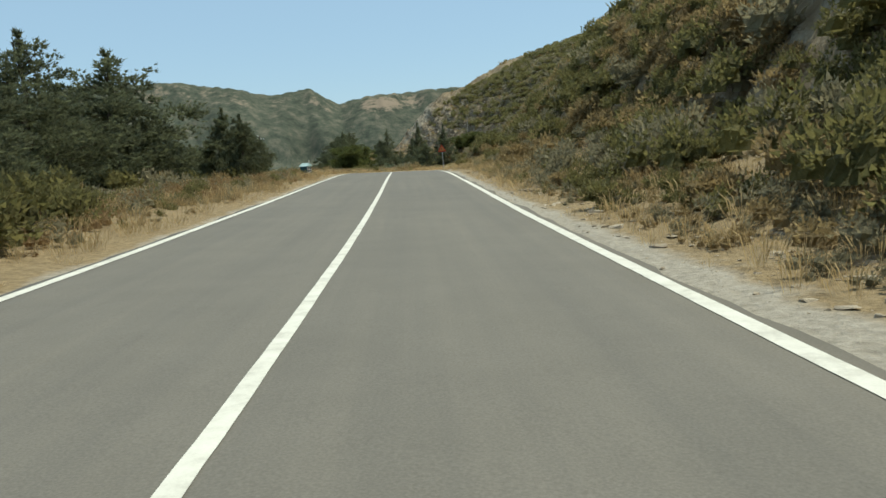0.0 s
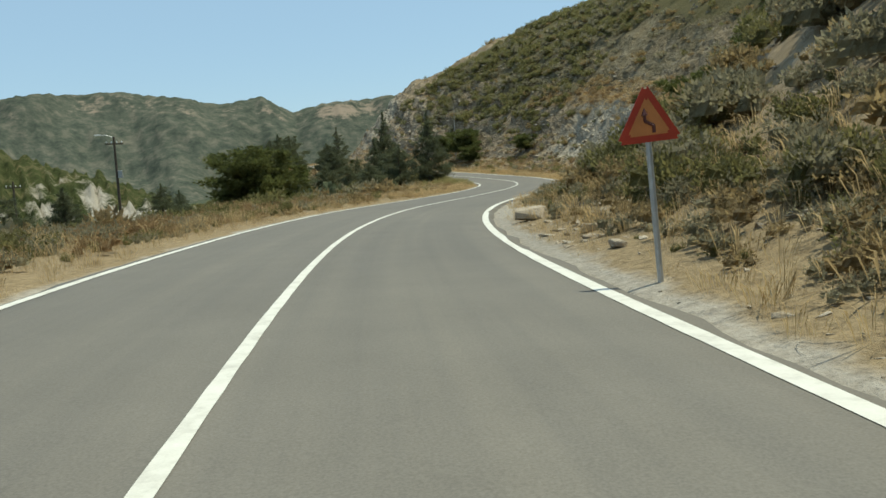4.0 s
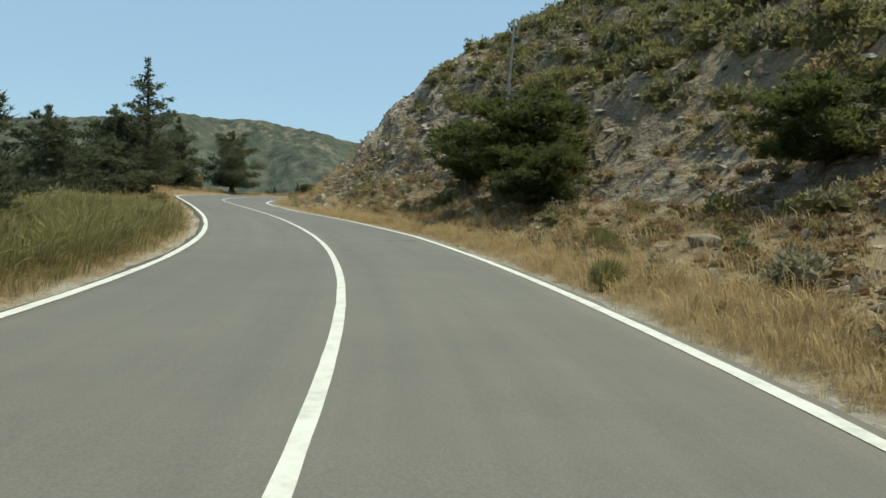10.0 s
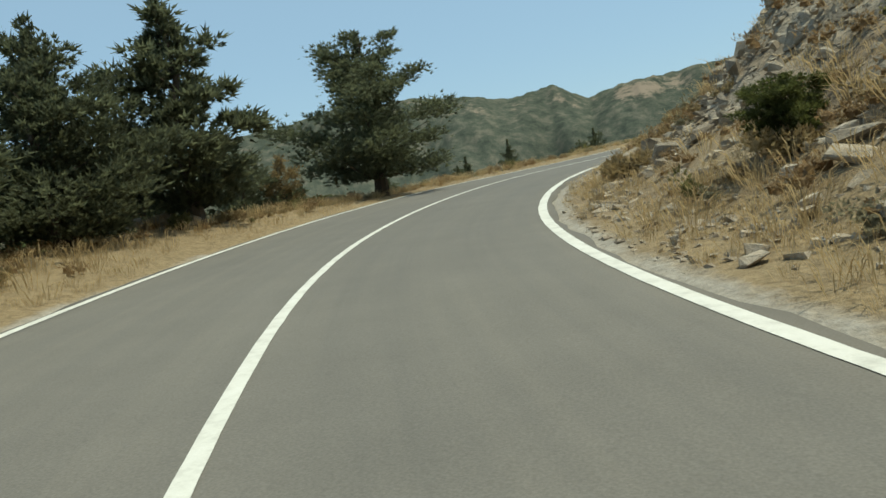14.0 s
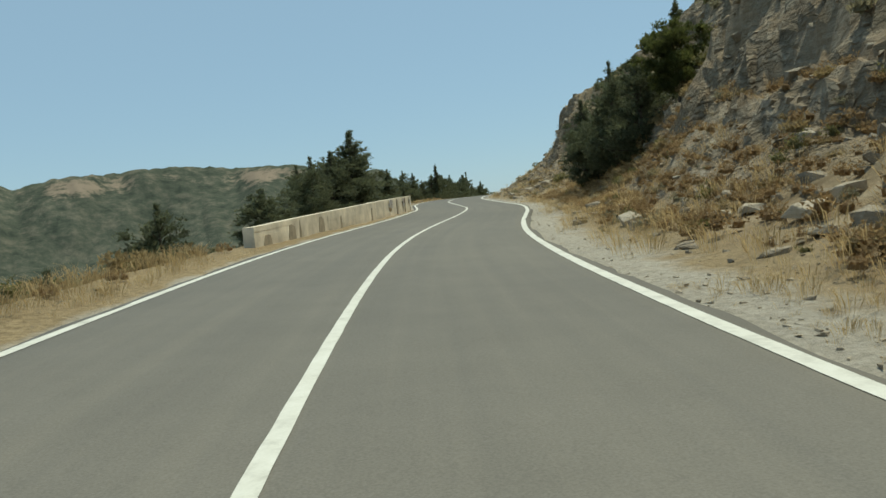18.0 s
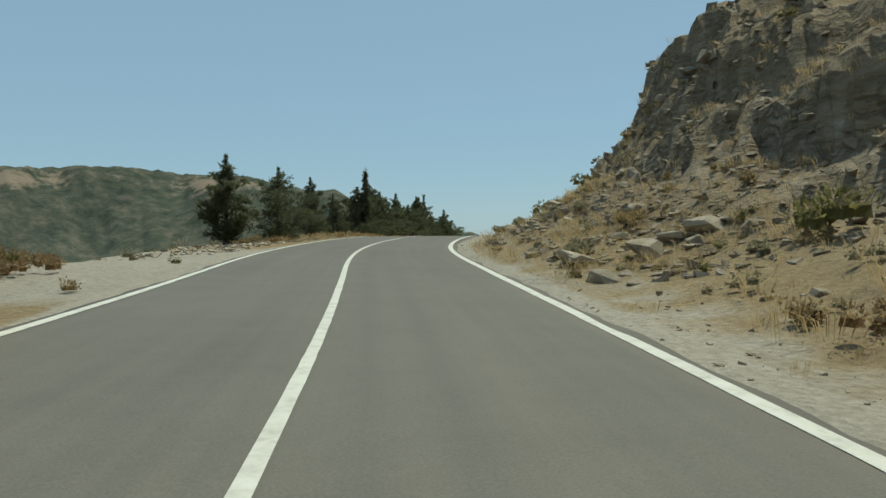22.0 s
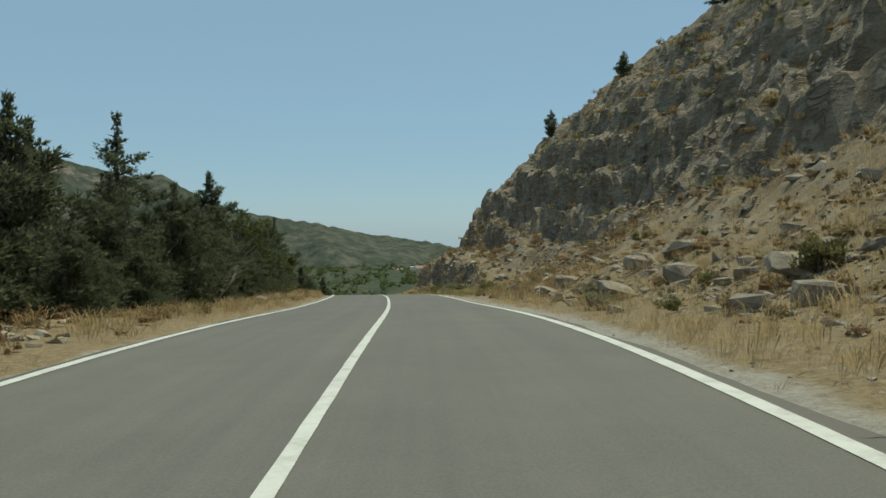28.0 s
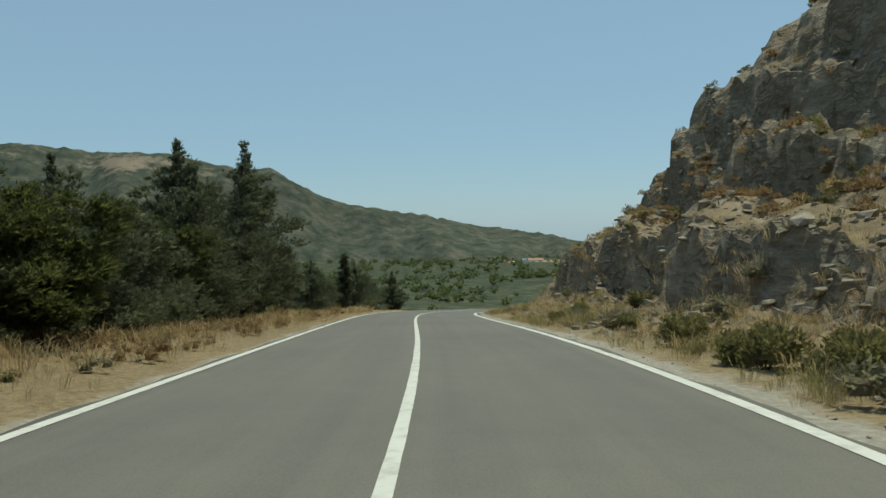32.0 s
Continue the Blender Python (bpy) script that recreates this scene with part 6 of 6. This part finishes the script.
for s_, d_, w_ in ((71.5, 4.3, 0.8), (66, 4.6, 0.35), (63.5, 4.4, 0.3), (57, 4.5, 0.4), (109, 5.2, 0.5)):
    boulder(s_, d_, w_, 30 * s_, 1)
for s0, s1, d0, d1, n, lo, hi in ((203, 236, 4.6, 9.5, 44, 0.2, 0.5), (180, 205, 5.0, 9.0, 14, 0.3, 0.7), (243, 262, 5.0, 8.0, 12, 0.3, 0.8), (300, 330, 5.2, 9.0, 24, 0.35, 0.9), (330, 352, 5.8, 9.0, 22, 0.4, 1.1),
                                  (362, 402, 5.8, 9.0, 30, 0.4, 1.25), (402, 446, 7.5, 12.5, 24, 0.4, 1.0), (105, 150, 9.0, 14.0, 14, 0.3, 0.9), (206, 222, -9.5, -5.5, 9, 0.5, 1.4), (168, 190, -7.5, -5.2, 8, 0.3, 0.7), (385, 400, -7.0, -5.2, 6, 0.3, 0.8)):
    for k in range(n):
        boulder(pick.uniform(s0, s1), pick.uniform(d0, d1) if pick.random() < 0.7 else d0 + (d1 - d0) * pick.random() ** 2, pick.uniform(lo, hi) * pick.uniform(0.7, 1.1), pick.uniform(0, 360), tilt=pick.uniform(-25, 25))

# ---- things made by people ----
def plank_prism(bm, a, b, half, z0a, z0b, z1a, z1b):
    """A straight wall piece from plan point a to b, with sloping foot and top."""
    d = (Vector(b) - Vector(a)).normalized()
    n = Vector((-d.y, d.x)) * half
    P = [bm.verts.new((p.x + k * n.x, p.y + k * n.y, z)) for p, lo, hi in ((Vector(a), z0a, z1a), (Vector(b), z0b, z1b)) for k, z in ((-1, lo), (1, lo), (1, hi), (-1, hi))]
    for f in ((0, 1, 2, 3), (7, 6, 5, 4), (0, 4, 5, 1), (1, 5, 6, 2), (2, 6, 7, 3), (3, 7, 4, 0)):
        bm.faces.new([P[k] for k in f])


def parapet():
    """Rough cast concrete parapet on the valley side, cast in bays with board marks and buttress stubs."""
    e = new("parapet_wall")
    s0, s1, bays = 258.4, 294.3, 9
    D_ = lambda s: np.interp(s, (s0, 280, s1), (-4.45, -4.1, -3.7))
    T_ = lambda s: np.interp(s, (s0, 266, 275, s1), (0.72, 0.86, 1.0, 1.06))
    for k in range(bays):
        a, b = s0 + (s1 - s0) * k / bays + 0.01, s0 + (s1 - s0) * (k + 1) / bays - 0.01
        bm = bmesh.new()
        pa, pb = on_road(a, D_(a)), on_road(b, D_(b))
        za, zb = road_frame(a)[2], road_frame(b)[2]
        rows = 5
        for r in range(rows):
            lo, hi = r / rows, (r + 1) / rows - 0.006
            half = 0.16 + pick.uniform(-0.004, 0.004)
            f0 = -0.5 if r == 0 else 0
            plank_prism(bm, pa[:2], pb[:2], half, za + T_(a) * lo + f0, zb + T_(b) * lo + f0, za + T_(a) * hi + 0.004 * (r < rows - 1), zb + T_(b) * hi + 0.004 * (r < rows - 1))
        plank_prism(bm, pa[:2], pb[:2], 0.145, za - 0.5, zb - 0.5, za + T_(a) - 0.02, zb + T_(b) - 0.02)
        bmesh.ops.subdivide_edges(bm, edges=[q for q in bm.edges if q.calc_length() > 1.0], cuts=7)
        for v in bm.verts:
            v.co += Vector((noise.noise(v.co * 1.3), noise.noise(v.co * 1.3 + Vector((9, 0, 0))), 0.6 * noise.noise(v.co * 0.9 + Vector((0, 9, 0))))) * 0.022
        part("wall_bay", bm, CONCRETE, e)
    for s, k, w, arch in ((259.6, 0.6, 0.55, 1), (262.0, 0.8, 0.42, 1), (262.9, 0.92, 0.12, 0), (265.5, 0.86, 0.4, 1), (268.2, 0.72, 0.22, 0), (273.6, 0.75, 0.14, 0), (281.2, 0.95, 0.36, 1), (285.5, 0.97, 0.3, 1), (291.5, 0.97, 0.3, 1)):
        bm = bmesh.new()
        h = k * T_(s)
        v = [bm.verts.new(p) for p in ((0.182, -w, -0.1), (0.182, w, -0.1), (0.182, w * (0.75 + 0.2 * arch), h * 0.5), (0.182, w * (0.3 + 0.5 * arch), h * (1 - 0.14 * arch)), (0.182, 0, h), (0.182, -w * (0.25 + 0.35 * arch), h * 0.95), (0.182, -w * (0.6 + 0.3 * arch), h * 0.45))]
        bm.faces.new(v)
        r = bmesh.ops.extrude_face_region(bm, geom=bm.faces[:])
        bmesh.ops.translate(bm, vec=(-0.05, 0, 0), verts=[q for q in r["geom"] if isinstance(q, bmesh.types.BMVert)])
        bmesh.ops.recalc_face_normals(bm, faces=bm.faces[:])
        o = part("patch", bm, STAIN, e, "dark weathered patch in the concrete")
        x, y, z = on_road(s, D_(s))
        o.matrix_basis = pose(x, y, road_frame(s)[2], 0, 0, math.degrees(road_frame(s)[3]))
    tagged(e, "board-marked pale concrete parapet wall with dark weathered patches", "wall")
    # chevron boards
    for s in (278.6, 284.2, 290.1):
        chevron_board(s, D_(s) + 0.20)


def chevron_board(s, d):
    """A striped board on two brackets against the wall."""
    c = new("chevron_sign")
    x, y, z = on_road(s, d)
    c.matrix_basis = pose(x, y, float(road_frame(s)[2]) + 0.74, 0, 0, math.degrees(float(road_frame(s)[3])) + 90)
    bm = bmesh.new()
    box(bm, -0.5, -0.012, -0.23, 0.5, 0.012, 0.23, 0.008)
    part("plate", bm, SIGN_WHITE, c)
    for k in range(5):
        bm = bmesh.new()
        q = -0.44 + 0.19 * k
        for x0, z0, x1, z1 in ((q + 0.1, -0.22, q, 0.0), (q, 0.0, q + 0.1, 0.22)):
            bm.faces.new([bm.verts.new(p) for p in ((x0, -0.016, z0), (x0 + 0.085, -0.016, z0), (x1 + 0.085, -0.016, z1), (x1, -0.016, z1))])
        part("chevron", bm, SIGN_DARK, c, "dark red-brown chevron stripe")
    for q in (-0.25, 0.25):
        bm = bmesh.new()
        box(bm, q - 0.02, 0.0, -0.04, q + 0.02, 0.16, 0.04)
        part("bracket", bm, STEEL, c)
    tagged(c, "white chevron board with dark stripes fixed to the parapet", "road sign")


SIGN_WHITE, SIGN_DARK = plain("sign_white", (0.72, 0.68, 0.6), 0.5, 0.4, 0.12), plain("sign_dark", (0.10, 0.03, 0.025), 0.5, 0.4, 0.12)
SIGN_RED, SIGN_YELLOW = plain("sign_red", (0.42, 0.045, 0.02), 0.5, 0.4, 0.15), plain("sign_yellow", (0.55, 0.20, 0.06), 0.5, 0.4, 0.12)
STAIN = plain("stained_concrete", (0.34, 0.285, 0.205), 0.95, 0.15, 0.3, 3)
BLUE_PAINT, PALE_BLUE, WHITE_PAINT = plain("blue_paint", (0.035, 0.11, 0.135), 0.6, 0.3, 0.2, 5), plain("pale_blue_paint", (0.42, 0.56, 0.55), 0.6, 0.3, 0.15, 5), plain("white_paint", (0.76, 0.75, 0.71), 0.7, 0.3, 0.1, 3)
GLASS = plain("dark_glass", (0.03, 0.035, 0.04), 0.1, 0.5, 0.1)
TILE = plain("roof_tile", (0.40, 0.25, 0.17), 0.9, 0.2, 0.25, 2)
WOODPOLE = plain("weathered_pole", (0.10, 0.08, 0.06), 0.9, 0.15, 0.3, 4)
parapet()


def warning_sign(s, d):
    e = new("warning_sign")
    e.matrix_basis = pose(*spot(s, d, 0.1), 0, -3, math.degrees(float(road_frame(s)[3])))
    bm = bmesh.new()
    tube(bm, [(0, 0, 0), (0, 0, 1.0), (0, 0, 2.05)], [0.032] * 3, 10)
    part("post", bm, STEEL, e)

    def tri(k, y):
        return [(-0.35 * k, y, 1.75 - 0.2 * k), (0.35 * k, y, 1.75 - 0.2 * k), (0, y, 1.75 + 0.4 * k)]

    def slab(k, y0, y1):
        b = bmesh.new()
        f, g = [b.verts.new(p) for p in tri(k, y0)], [b.verts.new(p) for p in tri(k, y1)]
        b.faces.new(f)
        b.faces.new(g[::-1])
        for q in range(3):
            b.faces.new((f[q], g[q], g[(q + 1) % 3], f[(q + 1) % 3]))
        bmesh.ops.bevel(b, geom=[x_ for x_ in b.edges if abs(x_.verts[0].co.y - x_.verts[1].co.y) > 0.001], offset=0.05 * k, segments=3, affect="EDGES")
        bmesh.ops.recalc_face_normals(b, faces=b.faces[:])
        return b

    part("plate", slab(1.0, -0.045, -0.033), SIGN_RED, e, "red bordered triangular plate")
    part("field", slab(0.66, -0.05, -0.046), SIGN_YELLOW, e, "faded orange inner field")
    bm = bmesh.new()
    tube(bm, [(0.05, -0.054, 1.64), (0.05, -0.054, 1.71), (-0.035, -0.054, 1.76), (-0.035, -0.054, 1.82)], [0.018, 0.018, 0.018, 0.018], 6)
    tube(bm, [(-0.035, -0.054, 1.82), (-0.035, -0.054, 1.89)], [0.036, 0.003], 6)
    part("bend_symbol", bm, SIGN_DARK, e)
    tagged(e, "triangular red bend-warning sign on a grey post", "road sign")


warning_sign(60.5, 3.95)


def shrine(s, d):
    """Small roadside shrine box: blue body, pale pitched roof, glazed white door."""
    e = new("roadside_shrine")
    e.matrix_basis = pose(*spot(s, d, 0.15), 0, 0, math.degrees(float(road_frame(s)[3])) - 35) @ Matrix.Scale(0.85, 4)
    for part_name, dims, mat, lab in (("pedestal", (-0.2, -0.18, 0, 0.2, 0.18, 0.5), CONCRETE, "rough concrete pedestal"), ("body", (-0.29, -0.24, 0.5, 0.29, 0.24, 0.95), BLUE_PAINT, "dark blue painted metal box")):
        bm = bmesh.new()
        box(bm, *dims, 0.012)
        part(part_name, bm, mat, e, lab)
    bm = bmesh.new()
    v = [bm.verts.new(p) for p in ((-0.36, -0.3, 0.94), (0.36, -0.3, 0.94), (0.36, 0.3, 0.94), (-0.36, 0.3, 0.94), (-0.34, 0, 1.16), (0.34, 0, 1.16))]
    for f in ((0, 1, 5, 4), (2, 3, 4, 5), (0, 4, 3), (1, 2, 5), (0, 3, 2, 1)):
        bm.faces.new([v[k] for k in f])
    part("roof", bm, PALE_BLUE, e, "pale blue pitched metal roof")
    door = bmesh.new()
    box(door, 0.29, -0.19, 0.53, 0.315, 0.19, 0.92, 0.006)
    dr = part("door", door, WHITE_PAINT, e, "white framed glazed door")
    for y0 in (-0.16, 0.02):
        for z0 in (0.56, 0.75):
            bm = bmesh.new()
            box(bm, 0.312, y0, z0, 0.319, y0 + 0.14, z0 + 0.15)
            part("pane", bm, GLASS, dr)
    bm = bmesh.new()
    box(bm, 0.30, -0.01, 1.14, 0.33, 0.01, 1.36)
    box(bm, 0.305, -0.06, 1.27, 0.325, 0.06, 1.295)
    part("cross", bm, WHITE_PAINT, e)
    tagged(e, "small blue roadside shrine with pale roof on a pedestal", "shrine")


shrine(46.0, -4.9)


def utility_pole(s, d, h, lamp):
    e = new("utility_pole")
    x, y, z = spot(s, d, 0.4)
    e.matrix_basis = pose(x, y, z, 0, 1.5, 20)
    bm = bmesh.new()
    tube(bm, [(0, 0, 0), (0, 0, h * 0.5), (0, 0, h)], [0.16, 0.13, 0.10], 10)
    part("pole", bm, WOODPOLE, e)
    bm = bmesh.new()
    box(bm, -0.8, -0.06, h - 0.75, 0.8, 0.06, h - 0.62, 0.01)
    part("crossarm", bm, WOODPOLE, e)
    for q in (-0.7, -0.25, 0.25, 0.7):
        bm = bmesh.new()
        tube(bm, [(q, 0, h - 0.62), (q, 0, h - 0.5), (q, 0, h - 0.42)], [0.05, 0.06, 0.03], 8)
        part("insulator", bm, WHITE_PAINT, e)
    if lamp:
        bm = bmesh.new()
        tube(bm, [(0, 0, h - 0.1), (-0.6, 0, h + 0.15), (-1.2, 0, h + 0.18)], [0.04, 0.035, 0.03], 6)
        part("arm", bm, STEEL, e)
        bm = bmesh.new()
        box(bm, -1.75, -0.12, h + 0.1, -1.15, 0.12, h + 0.24, 0.04)
        part("lamp_head", bm, WHITE_PAINT, e)
        bm = bmesh.new()
        box(bm, 0.1, -0.25, h * 0.6, 0.5, 0.25, h * 0.6 + 0.7, 0.03)
        part("meter_box", bm, STEEL, e)
    tagged(e, "dark wooden utility pole standing in scrub", "utility pole", "utility poles in the valley")


utility_pole(139, -37.5, 10.0, True)
utility_pole(166, -49.0, 14.0, False)


def dead_tree(s, d, h, label):
    e = new("dead_tree")
    e.matrix_basis = pose(*spot(s, d, 0.2), 0, 2, 40)
    r = random.Random(31)
    bm = bmesh.new()
    pts = [(0.06 * math.sin(k), 0.05 * math.cos(2 * k), h * k / 6) for k in range(7)]
    tube(bm, pts, [0.13 - 0.016 * k for k in range(7)], 7)
    part("trunk", bm, DEADWOOD, e)
    for k in range(11):
        z = h * (0.3 + 0.06 * k)
        a, L = k * 2.4, r.uniform(0.4, 1.1) * (1.1 - 0.06 * k)
        bm = bmesh.new()
        tube(bm, [(0, 0, z), (math.cos(a) * L * 0.6, math.sin(a) * L * 0.6, z - 0.05), (math.cos(a) * L, math.sin(a) * L, z + 0.15 * L)], [0.028, 0.018, 0.006], 5)
        part("branch", bm, DEADWOOD, e)
    tagged(e, label, "dead tree")


dead_tree(167.6, 9.2, 7.6, "bare bleached dead pine trunk on the slope")


def dead_bush(s, d, h, seed):
    e = new("dead_bush")
    e.matrix_basis = pose(*spot(s, d, 0.1), 0, 0, seed * 50)
    r = random.Random(seed)
    for k in range(9):
        a, t = r.uniform(0, 6.28), r.uniform(0.3, 0.9)
        bm = bmesh.new()
        p = [(0, 0, 0), (math.cos(a) * t * h * 0.3, math.sin(a) * t * h * 0.3, h * 0.35), (math.cos(a) * t * h * 0.6, math.sin(a) * t * h * 0.6, h * 0.65), (math.cos(a + 0.3) * t * h * 0.9, math.sin(a + 0.3) * t * h * 0.9, h)]
        tube(bm, p, [0.03, 0.022, 0.014, 0.004], 5)
        for q in range(3):
            b_ = a + r.uniform(-1, 1)
            o = Vector(p[2]).lerp(Vector(p[3]), q * 0.3)
            tube(bm, [o, o + Vector((math.cos(b_), math.sin(b_), 0.8)) * h * 0.22], [0.01, 0.003], 4)
        part("branch", bm, DEADWOOD, e)
    tagged(e, "bare grey dead bush in front of the trees", "dead bush", "dead bushes on the descent")


for k, (s, d, h) in enumerate(((385.0, -6.6, 1.6), (387.0, -7.2, 1.9), (383.5, -7.4, 1.3), (402.0, -7.6, 1.4))):
    dead_bush(s, d, h, 40 + k)


def ground_z(x, y):
    i, j = np.interp(x, gx, np.arange(len(gx))), np.interp(y, gy, np.arange(len(gy)))
    i0, j0 = int(i), int(j)
    u, v = i - i0, j - j0
    q = H[i0:i0 + 2, j0:j0 + 2]
    return float(q[0, 0] * (1 - u) * (1 - v) + q[1, 0] * u * (1 - v) + q[0, 1] * (1 - u) * v + q[1, 1] * u * v)


def house(x, y, w, dp, h, turn, roof):
    e = new("village_house")
    e.matrix_basis = pose(x, y, ground_z(x, y) - 0.3, 0, 0, turn)
    bm = bmesh.new()
    box(bm, -w / 2, -dp / 2, 0, w / 2, dp / 2, h)
    part("wall", bm, WHITE_PAINT, e)
    bm = bmesh.new()
    if roof:
        v = [bm.verts.new(p) for p in ((-w / 2 - 0.4, -dp / 2 - 0.4, h), (w / 2 + 0.4, -dp / 2 - 0.4, h), (w / 2 + 0.4, dp / 2 + 0.4, h), (-w / 2 - 0.4, dp / 2 + 0.4, h), (-w / 2, 0, h + 1.8), (w / 2, 0, h + 1.8))]
        for f in ((0, 1, 5, 4), (2, 3, 4, 5), (0, 4, 3), (1, 2, 5), (0, 3, 2, 1)):
            bm.faces.new([v[k] for k in f])
    else:
        box(bm, -w / 2 - 0.15, -dp / 2 - 0.15, h, w / 2 + 0.15, dp / 2 + 0.15, h + 0.35)
    part("roof", bm, TILE if roof else WHITE_PAINT, e, "red tiled roof" if roof else "")
    for q in range(int(w // 3)):
        bm = bmesh.new()
        a = -w / 2 + 1.2 + q * 3
        box(bm, a, -dp / 2 - 0.06, h * 0.35, a + 1.1, -dp / 2 + 0.05, h * 0.35 + 1.4)
        part("window", bm, GLASS, e)
    tagged(e, "white house of a distant village among trees", "house", "village houses")


VILLAGE = (385.0, 975.0)
for k, (dx, dy, w, dp, h, tn, rf) in enumerate(((0, 0, 14, 8, 5.5, 10, True), (15, 4, 10, 8, 4, -5, True), (-16, 8, 9, 7, 4, 20, False), (28, -6, 12, 8, 6, 0, False), (-30, -5, 8, 7, 3.5, 35, True), (6, 22, 11, 8, 6, 5, False), (44, 10, 9, 8, 4, -12, True), (-8, -20, 8, 6, 3.2, 12, True))):
    house(VILLAGE[0] + dx, VILLAGE[1] + dy, w, dp, h, tn - 25, rf)

# dark repair patches and marks on the asphalt
PATCH = plain("bitumen_patch", (0.075, 0.072, 0.068), 0.85, 0.3, 0.2, 9)
MARKS = ((164, 0.6, 0.08, 0.3), (164, -0.25, 0.07, 0.2), (154, 0.4, 0.08, 0.15), (158, 2.6, 0.12, 0.35), (158, 2.1, 0.08, 0.15), (44, 0.7, 0.04, 0.1))
for s, d, l, w in MARKS:
    n = 10
    ring = [(s + l * math.sin(2 * math.pi * k / n) * pick.uniform(0.75, 1.1), d + w * math.cos(2 * math.pi * k / n) * pick.uniform(0.7, 1.1)) for k in range(n)]
    v = [on_road(a, b, 0.005) for a, b in ring]
    me = bpy.data.meshes.new("asphalt_patch")
    me.from_pydata([tuple(map(float, p)) for p in v], [], [list(range(n))[::-1]])
    me.materials.append(PATCH)
    tagged(new("asphalt_patch", me), "thin dark bitumen mark on the asphalt", "road mark", kind="structure")


# prickly pears among the roadside scrub
CACTUS = leafy("cactus_pad", (0.16, 0.20, 0.11), (0.30, 0.34, 0.20))


def prickly_pear(s, d, seed):
    e = new("prickly_pear")
    e.matrix_basis = pose(*spot(s, d, 0.05), 0, 0, seed * 47)
    r = random.Random(seed)
    for k in range(13):
        bm = bmesh.new()
        bmesh.ops.create_icosphere(bm, subdivisions=2, radius=1.0)
        lev = k // 5
        m = Matrix.Translation((r.uniform(-0.55, 0.55), r.uniform(-0.5, 0.5), 0.22 + 0.36 * lev)) @ Matrix.Rotation(r.uniform(0, 6.28), 4, "Z") @ Matrix.Rotation(r.uniform(-0.5, 0.5), 4, "X")
        bmesh.ops.transform(bm, matrix=m @ Matrix.Diagonal((0.17, 0.035, 0.25, 1)), verts=bm.verts[:])
        part("pad", bm, CACTUS, e)
    tagged(e, "pale green prickly pear in dry scrub", "cactus", "prickly pears beside the road")


for k, (s, d) in enumerate(((103.0, -11.5), (104.6, -12.2), (102.0, -12.8), (106.0, -11.8))):
    prickly_pear(s, d, 71 + k)

# woods and scrub on the plain below the last bend
rng = np.random.default_rng(88)
n = 1900
az, rr = np.radians(rng.uniform(-25, 62, n)), 90 + 900 * rng.random(n) ** 0.8
wx, wy = 45 + rr * np.sin(az), 390 + rr * np.cos(az)
wd = nearest(wx, wy)[1]
ok = (np.abs(wd) > 16) & (np.hypot(wx - VILLAGE[0], wy - VILLAGE[1]) > 22)
wx, wy = wx[ok], wy[ok]
wz = np.array([ground_z(a, b) for a, b in zip(wx, wy)])
size = (2.5 + 4.5 * rng.random(len(wx))) * np.interp(np.hypot(wx - 45, wy - 390), (90, 400), (0.7, 1.3))
far = [clump(900 + j, 36, 0.2, 0.62, False, 3) for j in range(3)]
strew("far_woods", far, np.stack([wx, wy, wz - 0.3], -1), size, rng, PINE, "dark green woods and scrub on the plain", "woods")
